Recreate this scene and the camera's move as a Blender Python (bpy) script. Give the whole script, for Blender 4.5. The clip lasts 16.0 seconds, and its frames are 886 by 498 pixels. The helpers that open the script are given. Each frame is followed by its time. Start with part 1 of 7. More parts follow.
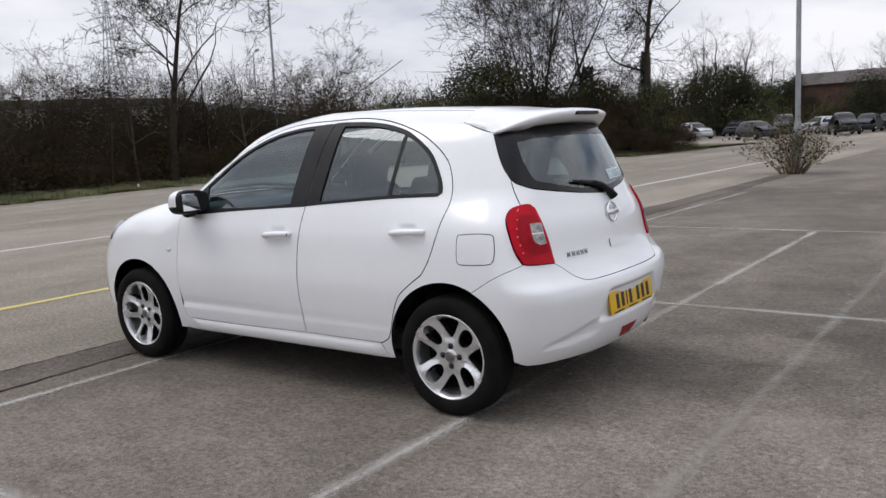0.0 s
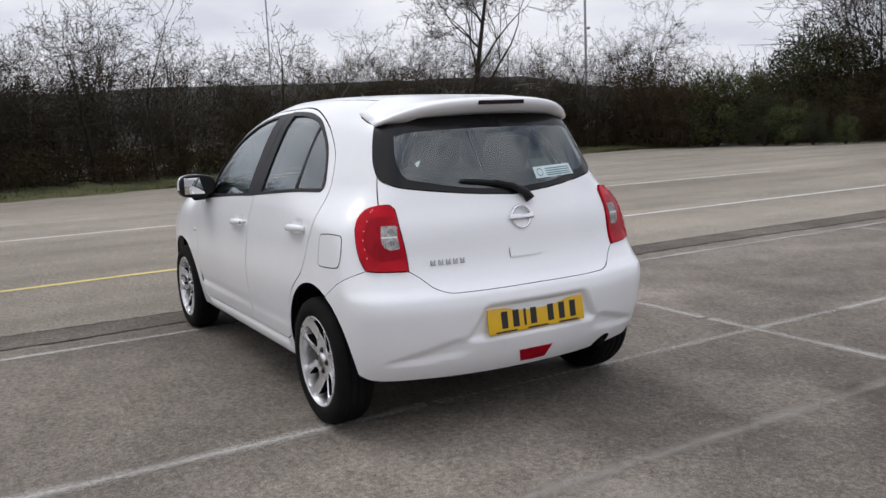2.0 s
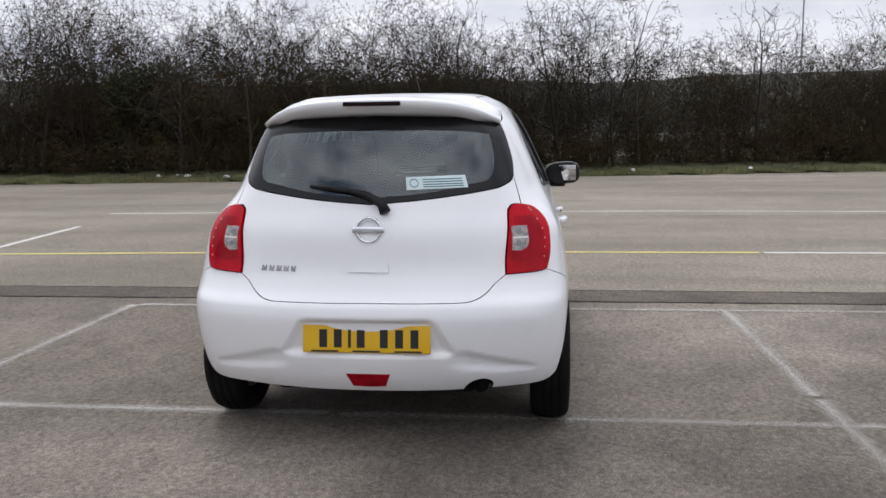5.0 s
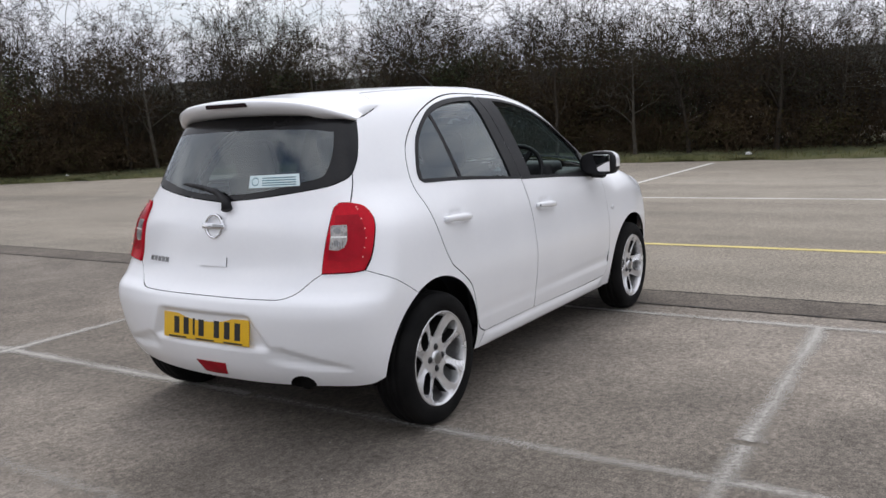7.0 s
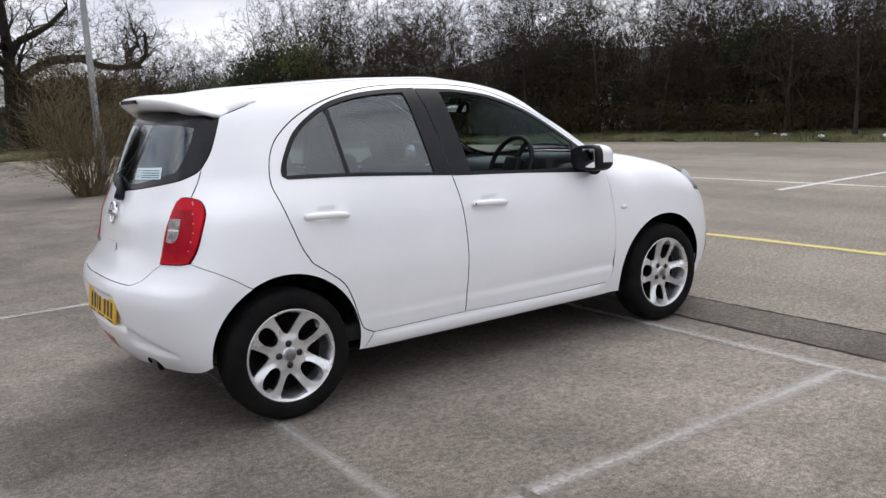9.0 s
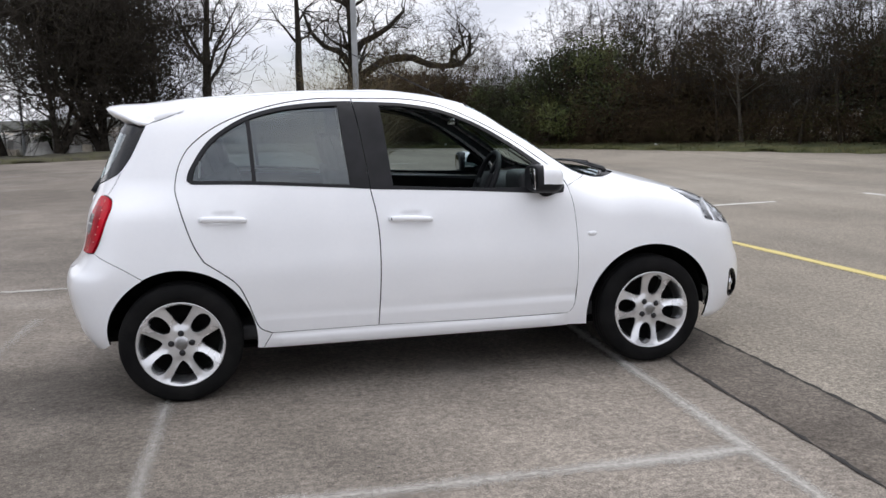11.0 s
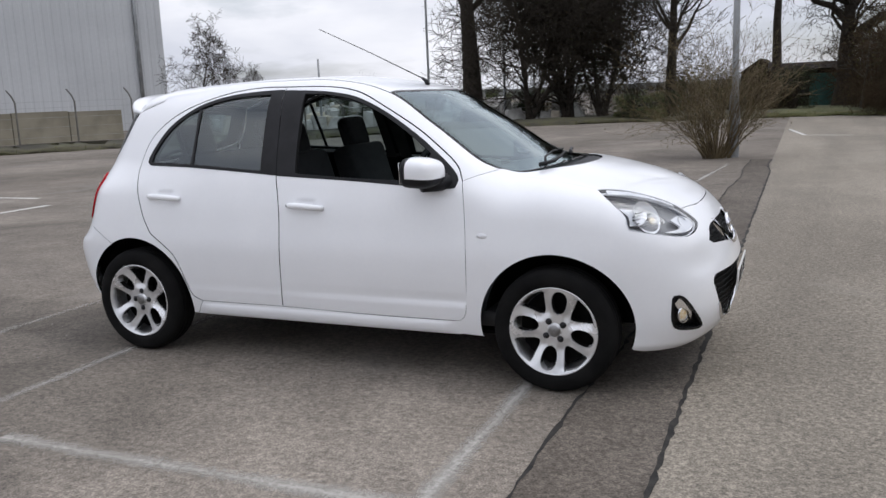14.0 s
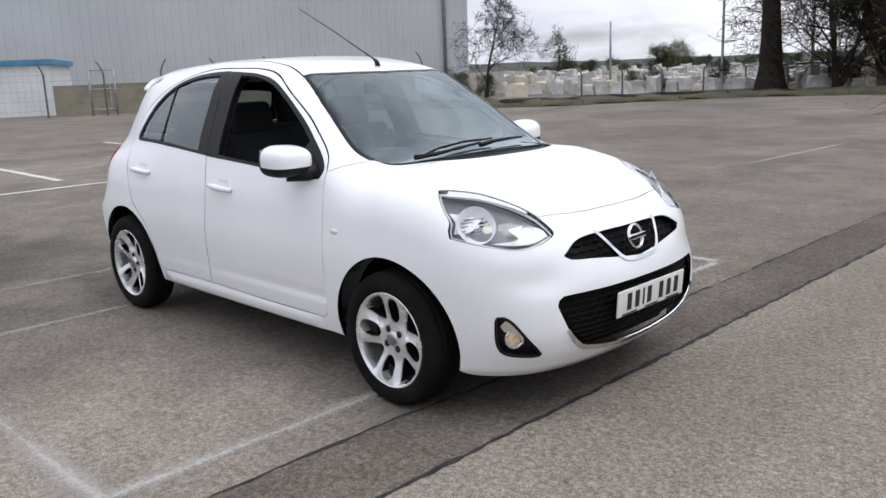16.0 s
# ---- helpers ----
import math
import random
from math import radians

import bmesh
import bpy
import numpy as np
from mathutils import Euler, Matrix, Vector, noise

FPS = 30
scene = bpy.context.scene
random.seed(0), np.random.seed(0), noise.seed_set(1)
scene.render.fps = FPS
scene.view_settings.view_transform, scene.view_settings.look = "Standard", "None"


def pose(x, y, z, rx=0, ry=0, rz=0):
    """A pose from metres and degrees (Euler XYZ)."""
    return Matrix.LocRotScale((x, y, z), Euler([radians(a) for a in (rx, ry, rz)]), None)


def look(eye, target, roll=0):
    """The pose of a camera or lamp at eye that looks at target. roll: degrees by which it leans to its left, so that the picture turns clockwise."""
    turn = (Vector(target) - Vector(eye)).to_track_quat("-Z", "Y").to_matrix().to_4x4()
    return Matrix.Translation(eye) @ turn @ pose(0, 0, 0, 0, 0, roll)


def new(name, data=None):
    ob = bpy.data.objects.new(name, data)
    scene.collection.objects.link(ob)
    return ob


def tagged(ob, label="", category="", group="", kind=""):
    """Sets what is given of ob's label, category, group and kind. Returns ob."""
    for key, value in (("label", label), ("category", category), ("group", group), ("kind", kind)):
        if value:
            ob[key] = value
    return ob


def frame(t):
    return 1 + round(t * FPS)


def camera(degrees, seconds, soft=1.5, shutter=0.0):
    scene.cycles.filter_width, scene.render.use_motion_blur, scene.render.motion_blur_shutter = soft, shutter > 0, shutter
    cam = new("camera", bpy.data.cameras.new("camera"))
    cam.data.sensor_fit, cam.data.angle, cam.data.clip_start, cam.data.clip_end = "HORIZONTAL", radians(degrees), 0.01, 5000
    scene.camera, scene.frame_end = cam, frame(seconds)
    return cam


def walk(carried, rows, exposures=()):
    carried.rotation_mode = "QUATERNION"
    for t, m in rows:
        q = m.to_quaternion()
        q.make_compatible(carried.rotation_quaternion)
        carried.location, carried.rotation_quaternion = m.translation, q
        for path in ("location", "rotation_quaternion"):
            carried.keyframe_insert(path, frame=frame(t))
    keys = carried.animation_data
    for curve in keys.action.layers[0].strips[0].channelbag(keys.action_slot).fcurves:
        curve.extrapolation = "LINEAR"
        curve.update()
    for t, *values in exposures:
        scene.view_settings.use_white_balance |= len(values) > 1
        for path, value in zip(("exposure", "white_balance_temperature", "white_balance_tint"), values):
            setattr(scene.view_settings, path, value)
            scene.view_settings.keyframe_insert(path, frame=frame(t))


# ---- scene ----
cam = camera(55.9, 16.0)
PATH = [
    (0, (-3.531, 3.963, 1.359), (-2.361, 2.364, 1.086), -2.8),
    (0.5, (-3.891, 3.56, 1.367), (-2.56, 2.094, 1.089), -2.9),
    (1, (-4.276, 3.13, 1.363), (-2.807, 1.804, 1.071), -2.7),
    (1.5, (-4.509, 2.649, 1.336), (-2.913, 1.481, 1.04), -2.8),
    (2, (-4.741, 2.156, 1.33), (-3.028, 1.166, 1.042), -2.5),
    (2.5, (-4.922, 1.684, 1.326), (-3.122, 0.864, 1.031), -1.4),
    (3, (-5.067, 1.195, 1.358), (-3.191, 0.568, 1.059), -0.6),
    (3.5, (-5.207, 0.683, 1.371), (-3.275, 0.264, 1.071), -0.6),
    (4, (-5.225, 0.196, 1.362), (-3.255, 0.016, 1.069), -0.5),
    (4.2, (-5.188, 0.073, 1.349), (-3.211, -0.041, 1.063), -0.4),
    (6.3, (-4.645, -2.133, 1.309), (-2.848, -1.304, 1.022), -2.3),
    (6.5, (-4.532, -2.292, 1.337), (-2.768, -1.393, 1.052), -2.4),
    (7, (-4.21, -2.756, 1.32), (-2.543, -1.692, 1.02), -2.7),
    (7.5, (-3.83, -3.093, 1.3), (-2.266, -1.889, 0.982), -2.7),
    (8, (-3.49, -3.471, 1.315), (-2.064, -2.105, 1.001), -2.6),
    (8.5, (-3.079, -3.829, 1.319), (-1.814, -2.317, 0.983), -2.5),
    (9, (-2.673, -4.133, 1.351), (-1.556, -2.509, 1.012), -2.7),
    (9.2, (-2.494, -4.271, 1.337), (-1.434, -2.61, 0.995), -2.7),
    (11.3, (-0.463, -4.984, 1.369), (-0.18, -3.03, 1.048), -1.6),
    (11.5, (-0.27, -5.016, 1.371), (-0.057, -3.054, 1.045), -1.9),
    (12, (0.227, -5.016, 1.386), (0.256, -3.044, 1.051), -2.4),
    (12.5, (0.741, -4.942, 1.427), (0.563, -2.979, 1.088), -2.7),
    (13, (1.272, -4.841, 1.431), (0.881, -2.91, 1.085), -2.5),
    (13.5, (1.767, -4.607, 1.417), (1.181, -2.73, 1.054), -2.2),
    (14, (2.249, -4.407, 1.386), (1.466, -2.602, 1.023), -2.3),
    (14.5, (2.665, -4.111, 1.37), (1.721, -2.389, 0.995), -2.0),
    (15, (3.082, -3.776, 1.386), (1.978, -2.153, 1.003), -2.0),
    (15.5, (3.485, -3.45, 1.405), (2.244, -1.935, 1.001), -1.5),
    (16, (3.812, -3.03, 1.416), (2.423, -1.654, 0.995), -2.1),
]
walk(cam, [(t, look(e, a, r)) for t, e, a, r in PATH], [(0, -.07, 6500, 10), (2.5, -.02, 6500, 10), (4.5, .05, 6500, 10), (7.0, .09, 6500, 10), (9.2, .18, 6500, 10), (11.3, .23, 6440, 10), (12.5, .07, 6380, 10), (13.1, -.15, 6380, 10), (13.6, -.13, 6380, 10), (14.2, .02, 6380, 10), (16, .15, 6380, 10)])

# ---- sky and sun ----
SUN_UP, SUN_TURN = radians(58), radians(30)
world = bpy.data.worlds.new("sky")
scene.world = world
world.use_nodes = True
wn, wl = world.node_tree.nodes, world.node_tree.links
back = wn["Background"]
sky = wn.new("ShaderNodeTexSky")
sky.sky_type, sky.sun_disc, sky.sun_elevation, sky.sun_rotation = "NISHITA", False, SUN_UP, radians(90) - SUN_TURN
sky.air_density, sky.dust_density = 1.0, 2.0
# a sheet of broken cloud over the blue
place = wn.new("ShaderNodeTexCoord")
flatten = wn.new("ShaderNodeMapping")
flatten.inputs["Scale"].default_value = (1.0, 1.0, 3.2)
cloud = wn.new("ShaderNodeTexNoise")
cloud.inputs["Scale"].default_value, cloud.inputs["Detail"].default_value, cloud.inputs["Roughness"].default_value = 2.1, 7, .55
cloud.inputs["Distortion"].default_value = .3
shape = wn.new("ShaderNodeValToRGB")
shape.color_ramp.elements[0].position, shape.color_ramp.elements[1].position = .28, .46
tone = wn.new("ShaderNodeTexNoise")
tone.inputs["Scale"].default_value, tone.inputs["Detail"].default_value = 3.0, 6
grey = wn.new("ShaderNodeValToRGB")
grey.color_ramp.elements[0].position, grey.color_ramp.elements[0].color = .38, (6.65, 6.9, 7.8, 1)
grey.color_ramp.elements[1].position, grey.color_ramp.elements[1].color = .66, (9.95, 9.97, 10.5, 1)
cover = wn.new("ShaderNodeMix")
cover.data_type = "RGBA"
wl.new(place.outputs["Generated"], flatten.inputs["Vector"])
wl.new(flatten.outputs[0], cloud.inputs["Vector"])
wl.new(flatten.outputs[0], tone.inputs["Vector"])
wl.new(cloud.outputs[0], shape.inputs[0])
wl.new(tone.outputs[0], grey.inputs[0])
wl.new(shape.outputs[0], cover.inputs["Factor"])
wl.new(sky.outputs[0], cover.inputs["A"])
wl.new(grey.outputs[0], cover.inputs["B"])
# overcast: the zenith is brighter than the horizon
lift = wn.new("ShaderNodeSeparateXYZ")
rise = wn.new("ShaderNodeMapRange")
rise.inputs["From Min"].default_value, rise.inputs["From Max"].default_value = 0.0, 1.0
rise.inputs["To Min"].default_value, rise.inputs["To Max"].default_value = .90, 1.52
shade = wn.new("ShaderNodeMix")
shade.data_type, shade.blend_type = "RGBA", "MULTIPLY"
shade.inputs["Factor"].default_value = 1.0
wl.new(place.outputs["Generated"], lift.inputs[0])
wl.new(lift.outputs["Z"], rise.inputs["Value"])
wl.new(cover.outputs["Result"], shade.inputs["A"])
wl.new(rise.outputs[0], shade.inputs["B"])
wl.new(shade.outputs["Result"], back.inputs["Color"])
back.inputs["Strength"].default_value = .105
sun = new("sun", bpy.data.lights.new("sun", "SUN"))
sun.data.energy, sun.data.angle, sun.data.color = .85, radians(30), (1, .98, .95)
sun.matrix_basis = look((0, 0, 0), (-math.cos(SUN_UP) * math.cos(SUN_TURN), -math.cos(SUN_UP) * math.sin(SUN_TURN), -math.sin(SUN_UP)))

# ---- materials ----
def shader(name):
    m = bpy.data.materials.new(name)
    m.use_nodes = True
    return m, m.node_tree.nodes, m.node_tree.links, m.node_tree.nodes["Principled BSDF"]


def surface(name, colours, rough=.6, metal=0.0, scale=8.0, fine=120.0, bump=.0, coat=0.0, spread=(.35, .65), rough_var=.08, each=0.0, spec=.5):
    """A material whose colour wanders between two or three tones at two scales, with fine relief."""
    m, n, l, b = shader(name)
    co = n.new("ShaderNodeTexCoord")
    big, small = n.new("ShaderNodeTexNoise"), n.new("ShaderNodeTexNoise")
    big.inputs["Scale"].default_value, big.inputs["Detail"].default_value = scale, 6
    small.inputs["Scale"].default_value, small.inputs["Detail"].default_value = fine, 3
    mixed = n.new("ShaderNodeMath")
    mixed.operation = "MULTIPLY_ADD"
    mixed.inputs[1].default_value = .35
    ramp = n.new("ShaderNodeValToRGB")
    els = ramp.color_ramp.elements
    els[0].position, els[1].position = spread
    els[0].color, els[1].color = (*colours[0], 1), (*colours[-1], 1)
    if len(colours) == 3:
        e = els.new((spread[0] + spread[1]) / 2)
        e.color = (*colours[1], 1)
    for t in (big, small):
        l.new(co.outputs["Object"], t.inputs["Vector"])
    shift = n.new("ShaderNodeMath")
    shift.operation = "SUBTRACT"
    shift.inputs[1].default_value = .175
    l.new(small.outputs[0], mixed.inputs[0])
    l.new(big.outputs[0], mixed.inputs[2])
    l.new(mixed.outputs[0], shift.inputs[0])
    src = shift.outputs[0]
    if each:
        info, add = n.new("ShaderNodeObjectInfo"), n.new("ShaderNodeMath")
        add.operation = "MULTIPLY_ADD"
        add.inputs[1].default_value = each
        l.new(info.outputs["Random"], add.inputs[0])
        l.new(src, add.inputs[2])
        src = add.outputs[0]
    l.new(src, ramp.inputs[0])
    l.new(ramp.outputs[0], b.inputs["Base Color"])
    rr = n.new("ShaderNodeMapRange")
    rr.inputs["To Min"].default_value, rr.inputs["To Max"].default_value = max(0, rough - rough_var), min(1, rough + rough_var)
    l.new(big.outputs[0], rr.inputs["Value"])
    l.new(rr.outputs[0], b.inputs["Roughness"])
    b.inputs["Metallic"].default_value = metal
    b.inputs["Specular IOR Level"].default_value = spec
    b.inputs["Coat Weight"].default_value, b.inputs["Coat Roughness"].default_value = coat, .04
    if bump:
        bp = n.new("ShaderNodeBump")
        bp.inputs["Strength"].default_value, bp.inputs["Distance"].default_value = bump, .01
        l.new(small.outputs[0], bp.inputs["Height"])
        l.new(bp.outputs[0], b.inputs["Normal"])
    return m


def pane_glass(name, tint, cast=(1.0, 1.0, 1.0), face_on=.05):
    """Thin glass: lets tinted light through and mirrors by its angle."""
    m, n, l, b = shader(name)
    n.remove(b)
    t, g, f, mx = n.new("ShaderNodeBsdfTransparent"), n.new("ShaderNodeBsdfGlossy"), n.new("ShaderNodeLayerWeight"), n.new("ShaderNodeMixShader")
    t.inputs[0].default_value, g.inputs["Roughness"].default_value = (*tint, 1), .01
    g.inputs[0].default_value = (*cast, 1)
    p, k = n.new("ShaderNodeMath"), n.new("ShaderNodeMath")
    p.operation, p.inputs[1].default_value = "POWER", 4.0
    k.operation, k.inputs[1].default_value, k.inputs[2].default_value = "MULTIPLY_ADD", 1 - face_on, face_on
    l.new(f.outputs["Facing"], p.inputs[0])
    l.new(p.outputs[0], k.inputs[0])
    l.new(k.outputs[0], mx.inputs[0])
    l.new(t.outputs[0], mx.inputs[1])
    l.new(g.outputs[0], mx.inputs[2])
    l.new(mx.outputs[0], n["Material Output"].inputs[0])
    return m


paint = surface("white_paint", [(.855, .862, .880), (.885, .890, .905)], .30, scale=3, fine=60, coat=.7, rough_var=.04)
glass = pane_glass("window_glass", (.48, .57, .58), face_on=.105, cast=(.92, .98, 1.0))
screen_glass = pane_glass("windscreen_glass", (.64, .79, .77), face_on=.10, cast=(.86, .97, 1.0))
lamp_glass = pane_glass("lamp_glass", (.95, .96, .97), face_on=.03)
black_trim = surface("black_plastic", [(.010, .010, .011), (.017, .017, .019)], .5, scale=12, fine=400, bump=.1, spec=.22)
gloss_black = surface("gloss_black", [(.008, .008, .009), (.014, .014, .015)], .2, scale=6, spec=.25)
grille_black = surface("grille_black", [(.002, .002, .002), (.005, .005, .005)], .6, scale=20, spec=.15)
lamp_black = surface("lamp_black", [(.02, .02, .022), (.035, .035, .038)], .3, scale=15)
under_black = surface("underseal_and_hole_shade", [(.004, .004, .004), (.010, .0095, .009)], .95, scale=10, fine=150, bump=.2, spec=.1)
seam_black = surface("seam_black", [(.004, .004, .004), (.008, .008, .008)], .9, spec=.05)
cabin_grey = surface("cabin_plastic", [(.022, .022, .023), (.038, .038, .040)], .6, scale=14, fine=500, bump=.15)
seat_cloth = surface("seat_cloth", [(.010, .010, .011), (.022, .022, .024)], .9, scale=25, fine=600, bump=.3)
lining = surface("roof_lining", [(.30, .29, .28), (.36, .35, .34)], .95, scale=20, fine=300, bump=.1)
chrome = surface("chrome", [(.78, .78, .80), (.86, .86, .88)], .10, metal=1, scale=5, rough_var=.03)
reflector = surface("lamp_reflector", [(.82, .82, .83), (.9, .9, .9)], .16, metal=1, scale=30)
silver = surface("alloy_silver", [(.68, .68, .685), (.82, .82, .825)], .26, metal=.65, scale=6, fine=200, rough_var=.06)
steel = surface("dull_steel", [(.25, .25, .25), (.42, .42, .42)], .4, metal=.9, scale=20)
rubber = surface("tyre_rubber", [(.004, .004, .0042), (.010, .0097, .0095)], .85, scale=9, fine=300, bump=.15, spec=.14)
red_lens = surface("red_lens", [(.36, .001, .009), (.54, .002, .015)], .16, scale=9, fine=140, coat=.04, bump=.05, spec=.14)
clear_lens = surface("clear_lens", [(.22, .20, .19), (.56, .52, .50)], .2, scale=45, fine=240, coat=.5, bump=.4)
dot_lens = surface("dot_lens", [(.80, .34, .32), (.90, .45, .42)], .2)
dark_lens = surface("dark_lens", [(.012, .004, .004), (.02, .006, .006)], .2, spec=.2)
deep_lens = surface("deep_red_lens", [(.26, .002, .009), (.38, .003, .014)], .15, scale=14, fine=200, coat=.03, bump=.08, spec=.12)
lamp_base = surface("lamp_base", [(.13, .13, .135), (.22, .22, .225)], .35, metal=.2, scale=18)
lamp_bowl = surface("lamp_bowl", [(.78, .79, .81), (.92, .92, .94)], .22, metal=.12, scale=26, fine=160, bump=.5)
nut_dark = surface("nut_steel", [(.010, .010, .011), (.022, .022, .024)], .35, spec=.3)
lamp_amber = surface("warm_lamp", [(.70, .50, .24), (.86, .80, .66), (.9, .9, .88)], .12, scale=22, coat=.4)
plate_yellow = surface("plate_yellow", [(.72, .42, .012), (.78, .47, .02)], .35, scale=8)
plate_white = surface("plate_white", [(.72, .72, .70), (.80, .80, .78)], .35, scale=8)
ink = surface("plate_ink", [(.012, .012, .012), (.02, .02, .02)], .5)
sticker_mat = surface("sticker", [(.62, .74, .76), (.70, .80, .82)], .5, scale=10)
sticker_ink = surface("sticker_ink", [(.05, .16, .19), (.07, .2, .23)], .5)
mirror_mat = surface("mirror", [(.88, .88, .88), (.9, .9, .9)], .02, metal=1, rough_var=.0)
import mathutils.geometry


# ---- car body surface ----
def spl(*pts):
    """A smooth curve through a few (x, y) pairs, as a function."""
    px, py = np.array(pts[0::2], float), np.array(pts[1::2], float)
    h = np.diff(px)
    d = np.diff(py) / h
    m = np.empty(len(px))
    m[0], m[-1] = d[0], d[-1]
    for i in range(1, len(px) - 1):
        m[i] = 0 if d[i - 1] * d[i] <= 0 else (h[i - 1] + h[i]) / (h[i] / d[i - 1] + h[i - 1] / d[i])

    def at(x):
        x = np.asarray(x, float)
        i = np.clip(np.searchsorted(px, x) - 1, 0, len(px) - 2)
        u = (np.clip(x, px[0], px[-1]) - px[i]) / h[i]
        return ((1 + 2 * u) * (1 - u) ** 2 * py[i] + u * (1 - u) ** 2 * h[i] * m[i]
                + u * u * (3 - 2 * u) * py[i + 1] + u * u * (u - 1) * h[i] * m[i + 1])
    return at


plan_w = spl(-1.85, .75, -1.5, .81, -1.22, .825, -.8, .818, -.2, .82, .5, .822, 1.0, .822, 1.25, .825, 1.5, .80, 1.75, .75, 2.0, .68)
side_in = spl(.2, .06, .26, .04, .34, .022, .48, .006, .6, 0, .75, .015, .85, .03, .95, .055, 1.03, .085, 1.2, .16, 1.35, .235, 1.45, .295, 1.55, .37)
cabin_in = spl(-1.8, .115, -1.5, .085, -1.15, .022, -.6, -.008, .2, -.010, .7, .012, 1.1, .055, 1.5, .06)
top_z = spl(-1.8, 1.425, -1.5, 1.458, -1.32, 1.475, -.97, 1.499, -.5, 1.517, -.2, 1.516, .05, 1.49, .29, 1.44, .55, 1.31, 1.0, 1.06, 1.18, 1.03, 1.52, .945, 1.75, .85, 1.9, .74, 2.05, .56)
top_crown = spl(-1.8, .05, -1.2, .04, 0, .035, .3, .05, .6, .09, 1.0, .085, 1.2, .05, 1.5, .05, 2, .05)
tail_x = spl(.2, -1.68, .26, -1.75, .34, -1.80, .46, -1.832, .56, -1.842, .62, -1.83, .67, -1.785, .74, -1.748, .92, -1.712, 1.0, -1.675, 1.134, -1.62, 1.38, -1.505, 1.5, -1.44)
tail_bow = spl(.2, .20, .5, .17, .62, .16, .74, .17, 1.0, .22, 1.3, .26, 1.5, .3)
nose_x = spl(.18, 1.84, .24, 1.91, .30, 1.96, .4, 1.985, .52, 1.978, .66, 1.945, .78, 1.90, .9, 1.82, 1.1, 1.6)


def smax(a, b, k):
    h = np.maximum(k - np.abs(a - b), 0) / k
    return np.maximum(a, b) + h * h * k / 4


def shell(x, y, z):
    """Negative inside the car body, zero on its outer surface."""
    a = np.abs(y)
    lift = np.clip((z - .9) / .2, 0, 1)
    side = a - (plan_w(x) - side_in(z) - cabin_in(x) * lift * lift * (3 - 2 * lift))
    top = (z - top_z(x) + top_crown(x) * (a / .7) ** 2) * .92
    tail = tail_x(z) + tail_bow(z) * (a / .8) ** 2.3 - x
    nose = x - nose_x(z) + .22 * (a / .8) ** 2.4
    return smax(smax(smax(side, tail, .12), nose, .2), top, .14)


FAN = 1.15


def foot(u, z):
    """Start and way of the ray that belongs to a place (u, z) of the unrolled body side: u is x along the flank, and turns round the corners at nose and tail."""
    u, z = np.asarray(u, float), np.asarray(z, float)
    turn = np.clip((np.abs(u) - FAN) / .8, 0, math.pi) * np.sign(u)
    o = np.stack([np.clip(u, -FAN, FAN), 0 * u, z + 0 * u], -1)
    return o, np.stack([np.sin(turn), np.cos(turn), 0 * u], -1)


def unroll(x, y):
    """u of a place on the body."""
    return x if abs(x) <= FAN else math.copysign(FAN + .8 * math.atan2(abs(x) - FAN, abs(y)), x)


def cast(o, d, far=1.4):
    lo, hi = np.zeros(len(o)), np.full(len(o), far)
    for _ in range(34):
        mid = (lo + hi) / 2
        p = o + d * mid[:, None]
        inside = shell(p[:, 0], p[:, 1], p[:, 2]) < 0
        lo, hi = np.where(inside, mid, lo), np.where(inside, hi, mid)
    return o + d * lo[:, None]


def outward(p, e=.004):
    g = np.stack([shell(*(p + s).T) - shell(*(p - s).T) for s in np.eye(3) * e], -1)
    return g / np.linalg.norm(g, axis=1)[:, None]
# ---- building helpers ----
def link_mesh(name, me, material, parent=None, label=""):
    ob = new(name, me)
    if material and not me.materials:
        me.materials.append(material)
    if parent:
        ob.parent = parent
    if label:
        ob["label"] = label
    return ob


def part(name, bm, material, parent=None, label="", smooth=True):
    """Links a bmesh as one mesh object under a thing or a part."""
    me = bpy.data.meshes.new(name)
    bm.to_mesh(me)
    bm.free()
    if smooth:
        me.shade_smooth()
    return link_mesh(name, me, material, parent, label)


def flat_part(name, bm, material, parent=None, label=""):
    return part(name, bm, material, parent, label, smooth=False)


def quick(name, verts, faces, material, parent=None, label="", smooth=True):
    me = bpy.data.meshes.new(name)
    me.from_pydata([tuple(v) for v in verts], [], [tuple(int(i) for i in f) for f in faces])
    if smooth:
        me.shade_smooth()
    return link_mesh(name, me, material, parent, label)


def block(x0, x1, y0, y1, z0, z1, bevel=0.0, segs=2, m=None, bm=None):
    """A bevelled block, added to bm."""
    bm = bm or bmesh.new()
    c = ((x0 + x1) / 2, (y0 + y1) / 2, (z0 + z1) / 2)
    got = bmesh.ops.create_cube(bm, size=1, matrix=Matrix.Translation(c) @ Matrix.Diagonal((x1 - x0, y1 - y0, z1 - z0, 1)))
    vs = got["verts"]
    if bevel:
        es = list({e for v in vs for e in v.link_edges})
        out = bmesh.ops.bevel(bm, geom=es, offset=bevel, segments=segs, profile=.6, affect="EDGES")
        vs = list({v for f in out["faces"] for v in f.verts} | {v for v in vs if v.is_valid})
    if m is not None:
        bmesh.ops.transform(bm, matrix=m, verts=vs)
    return bm


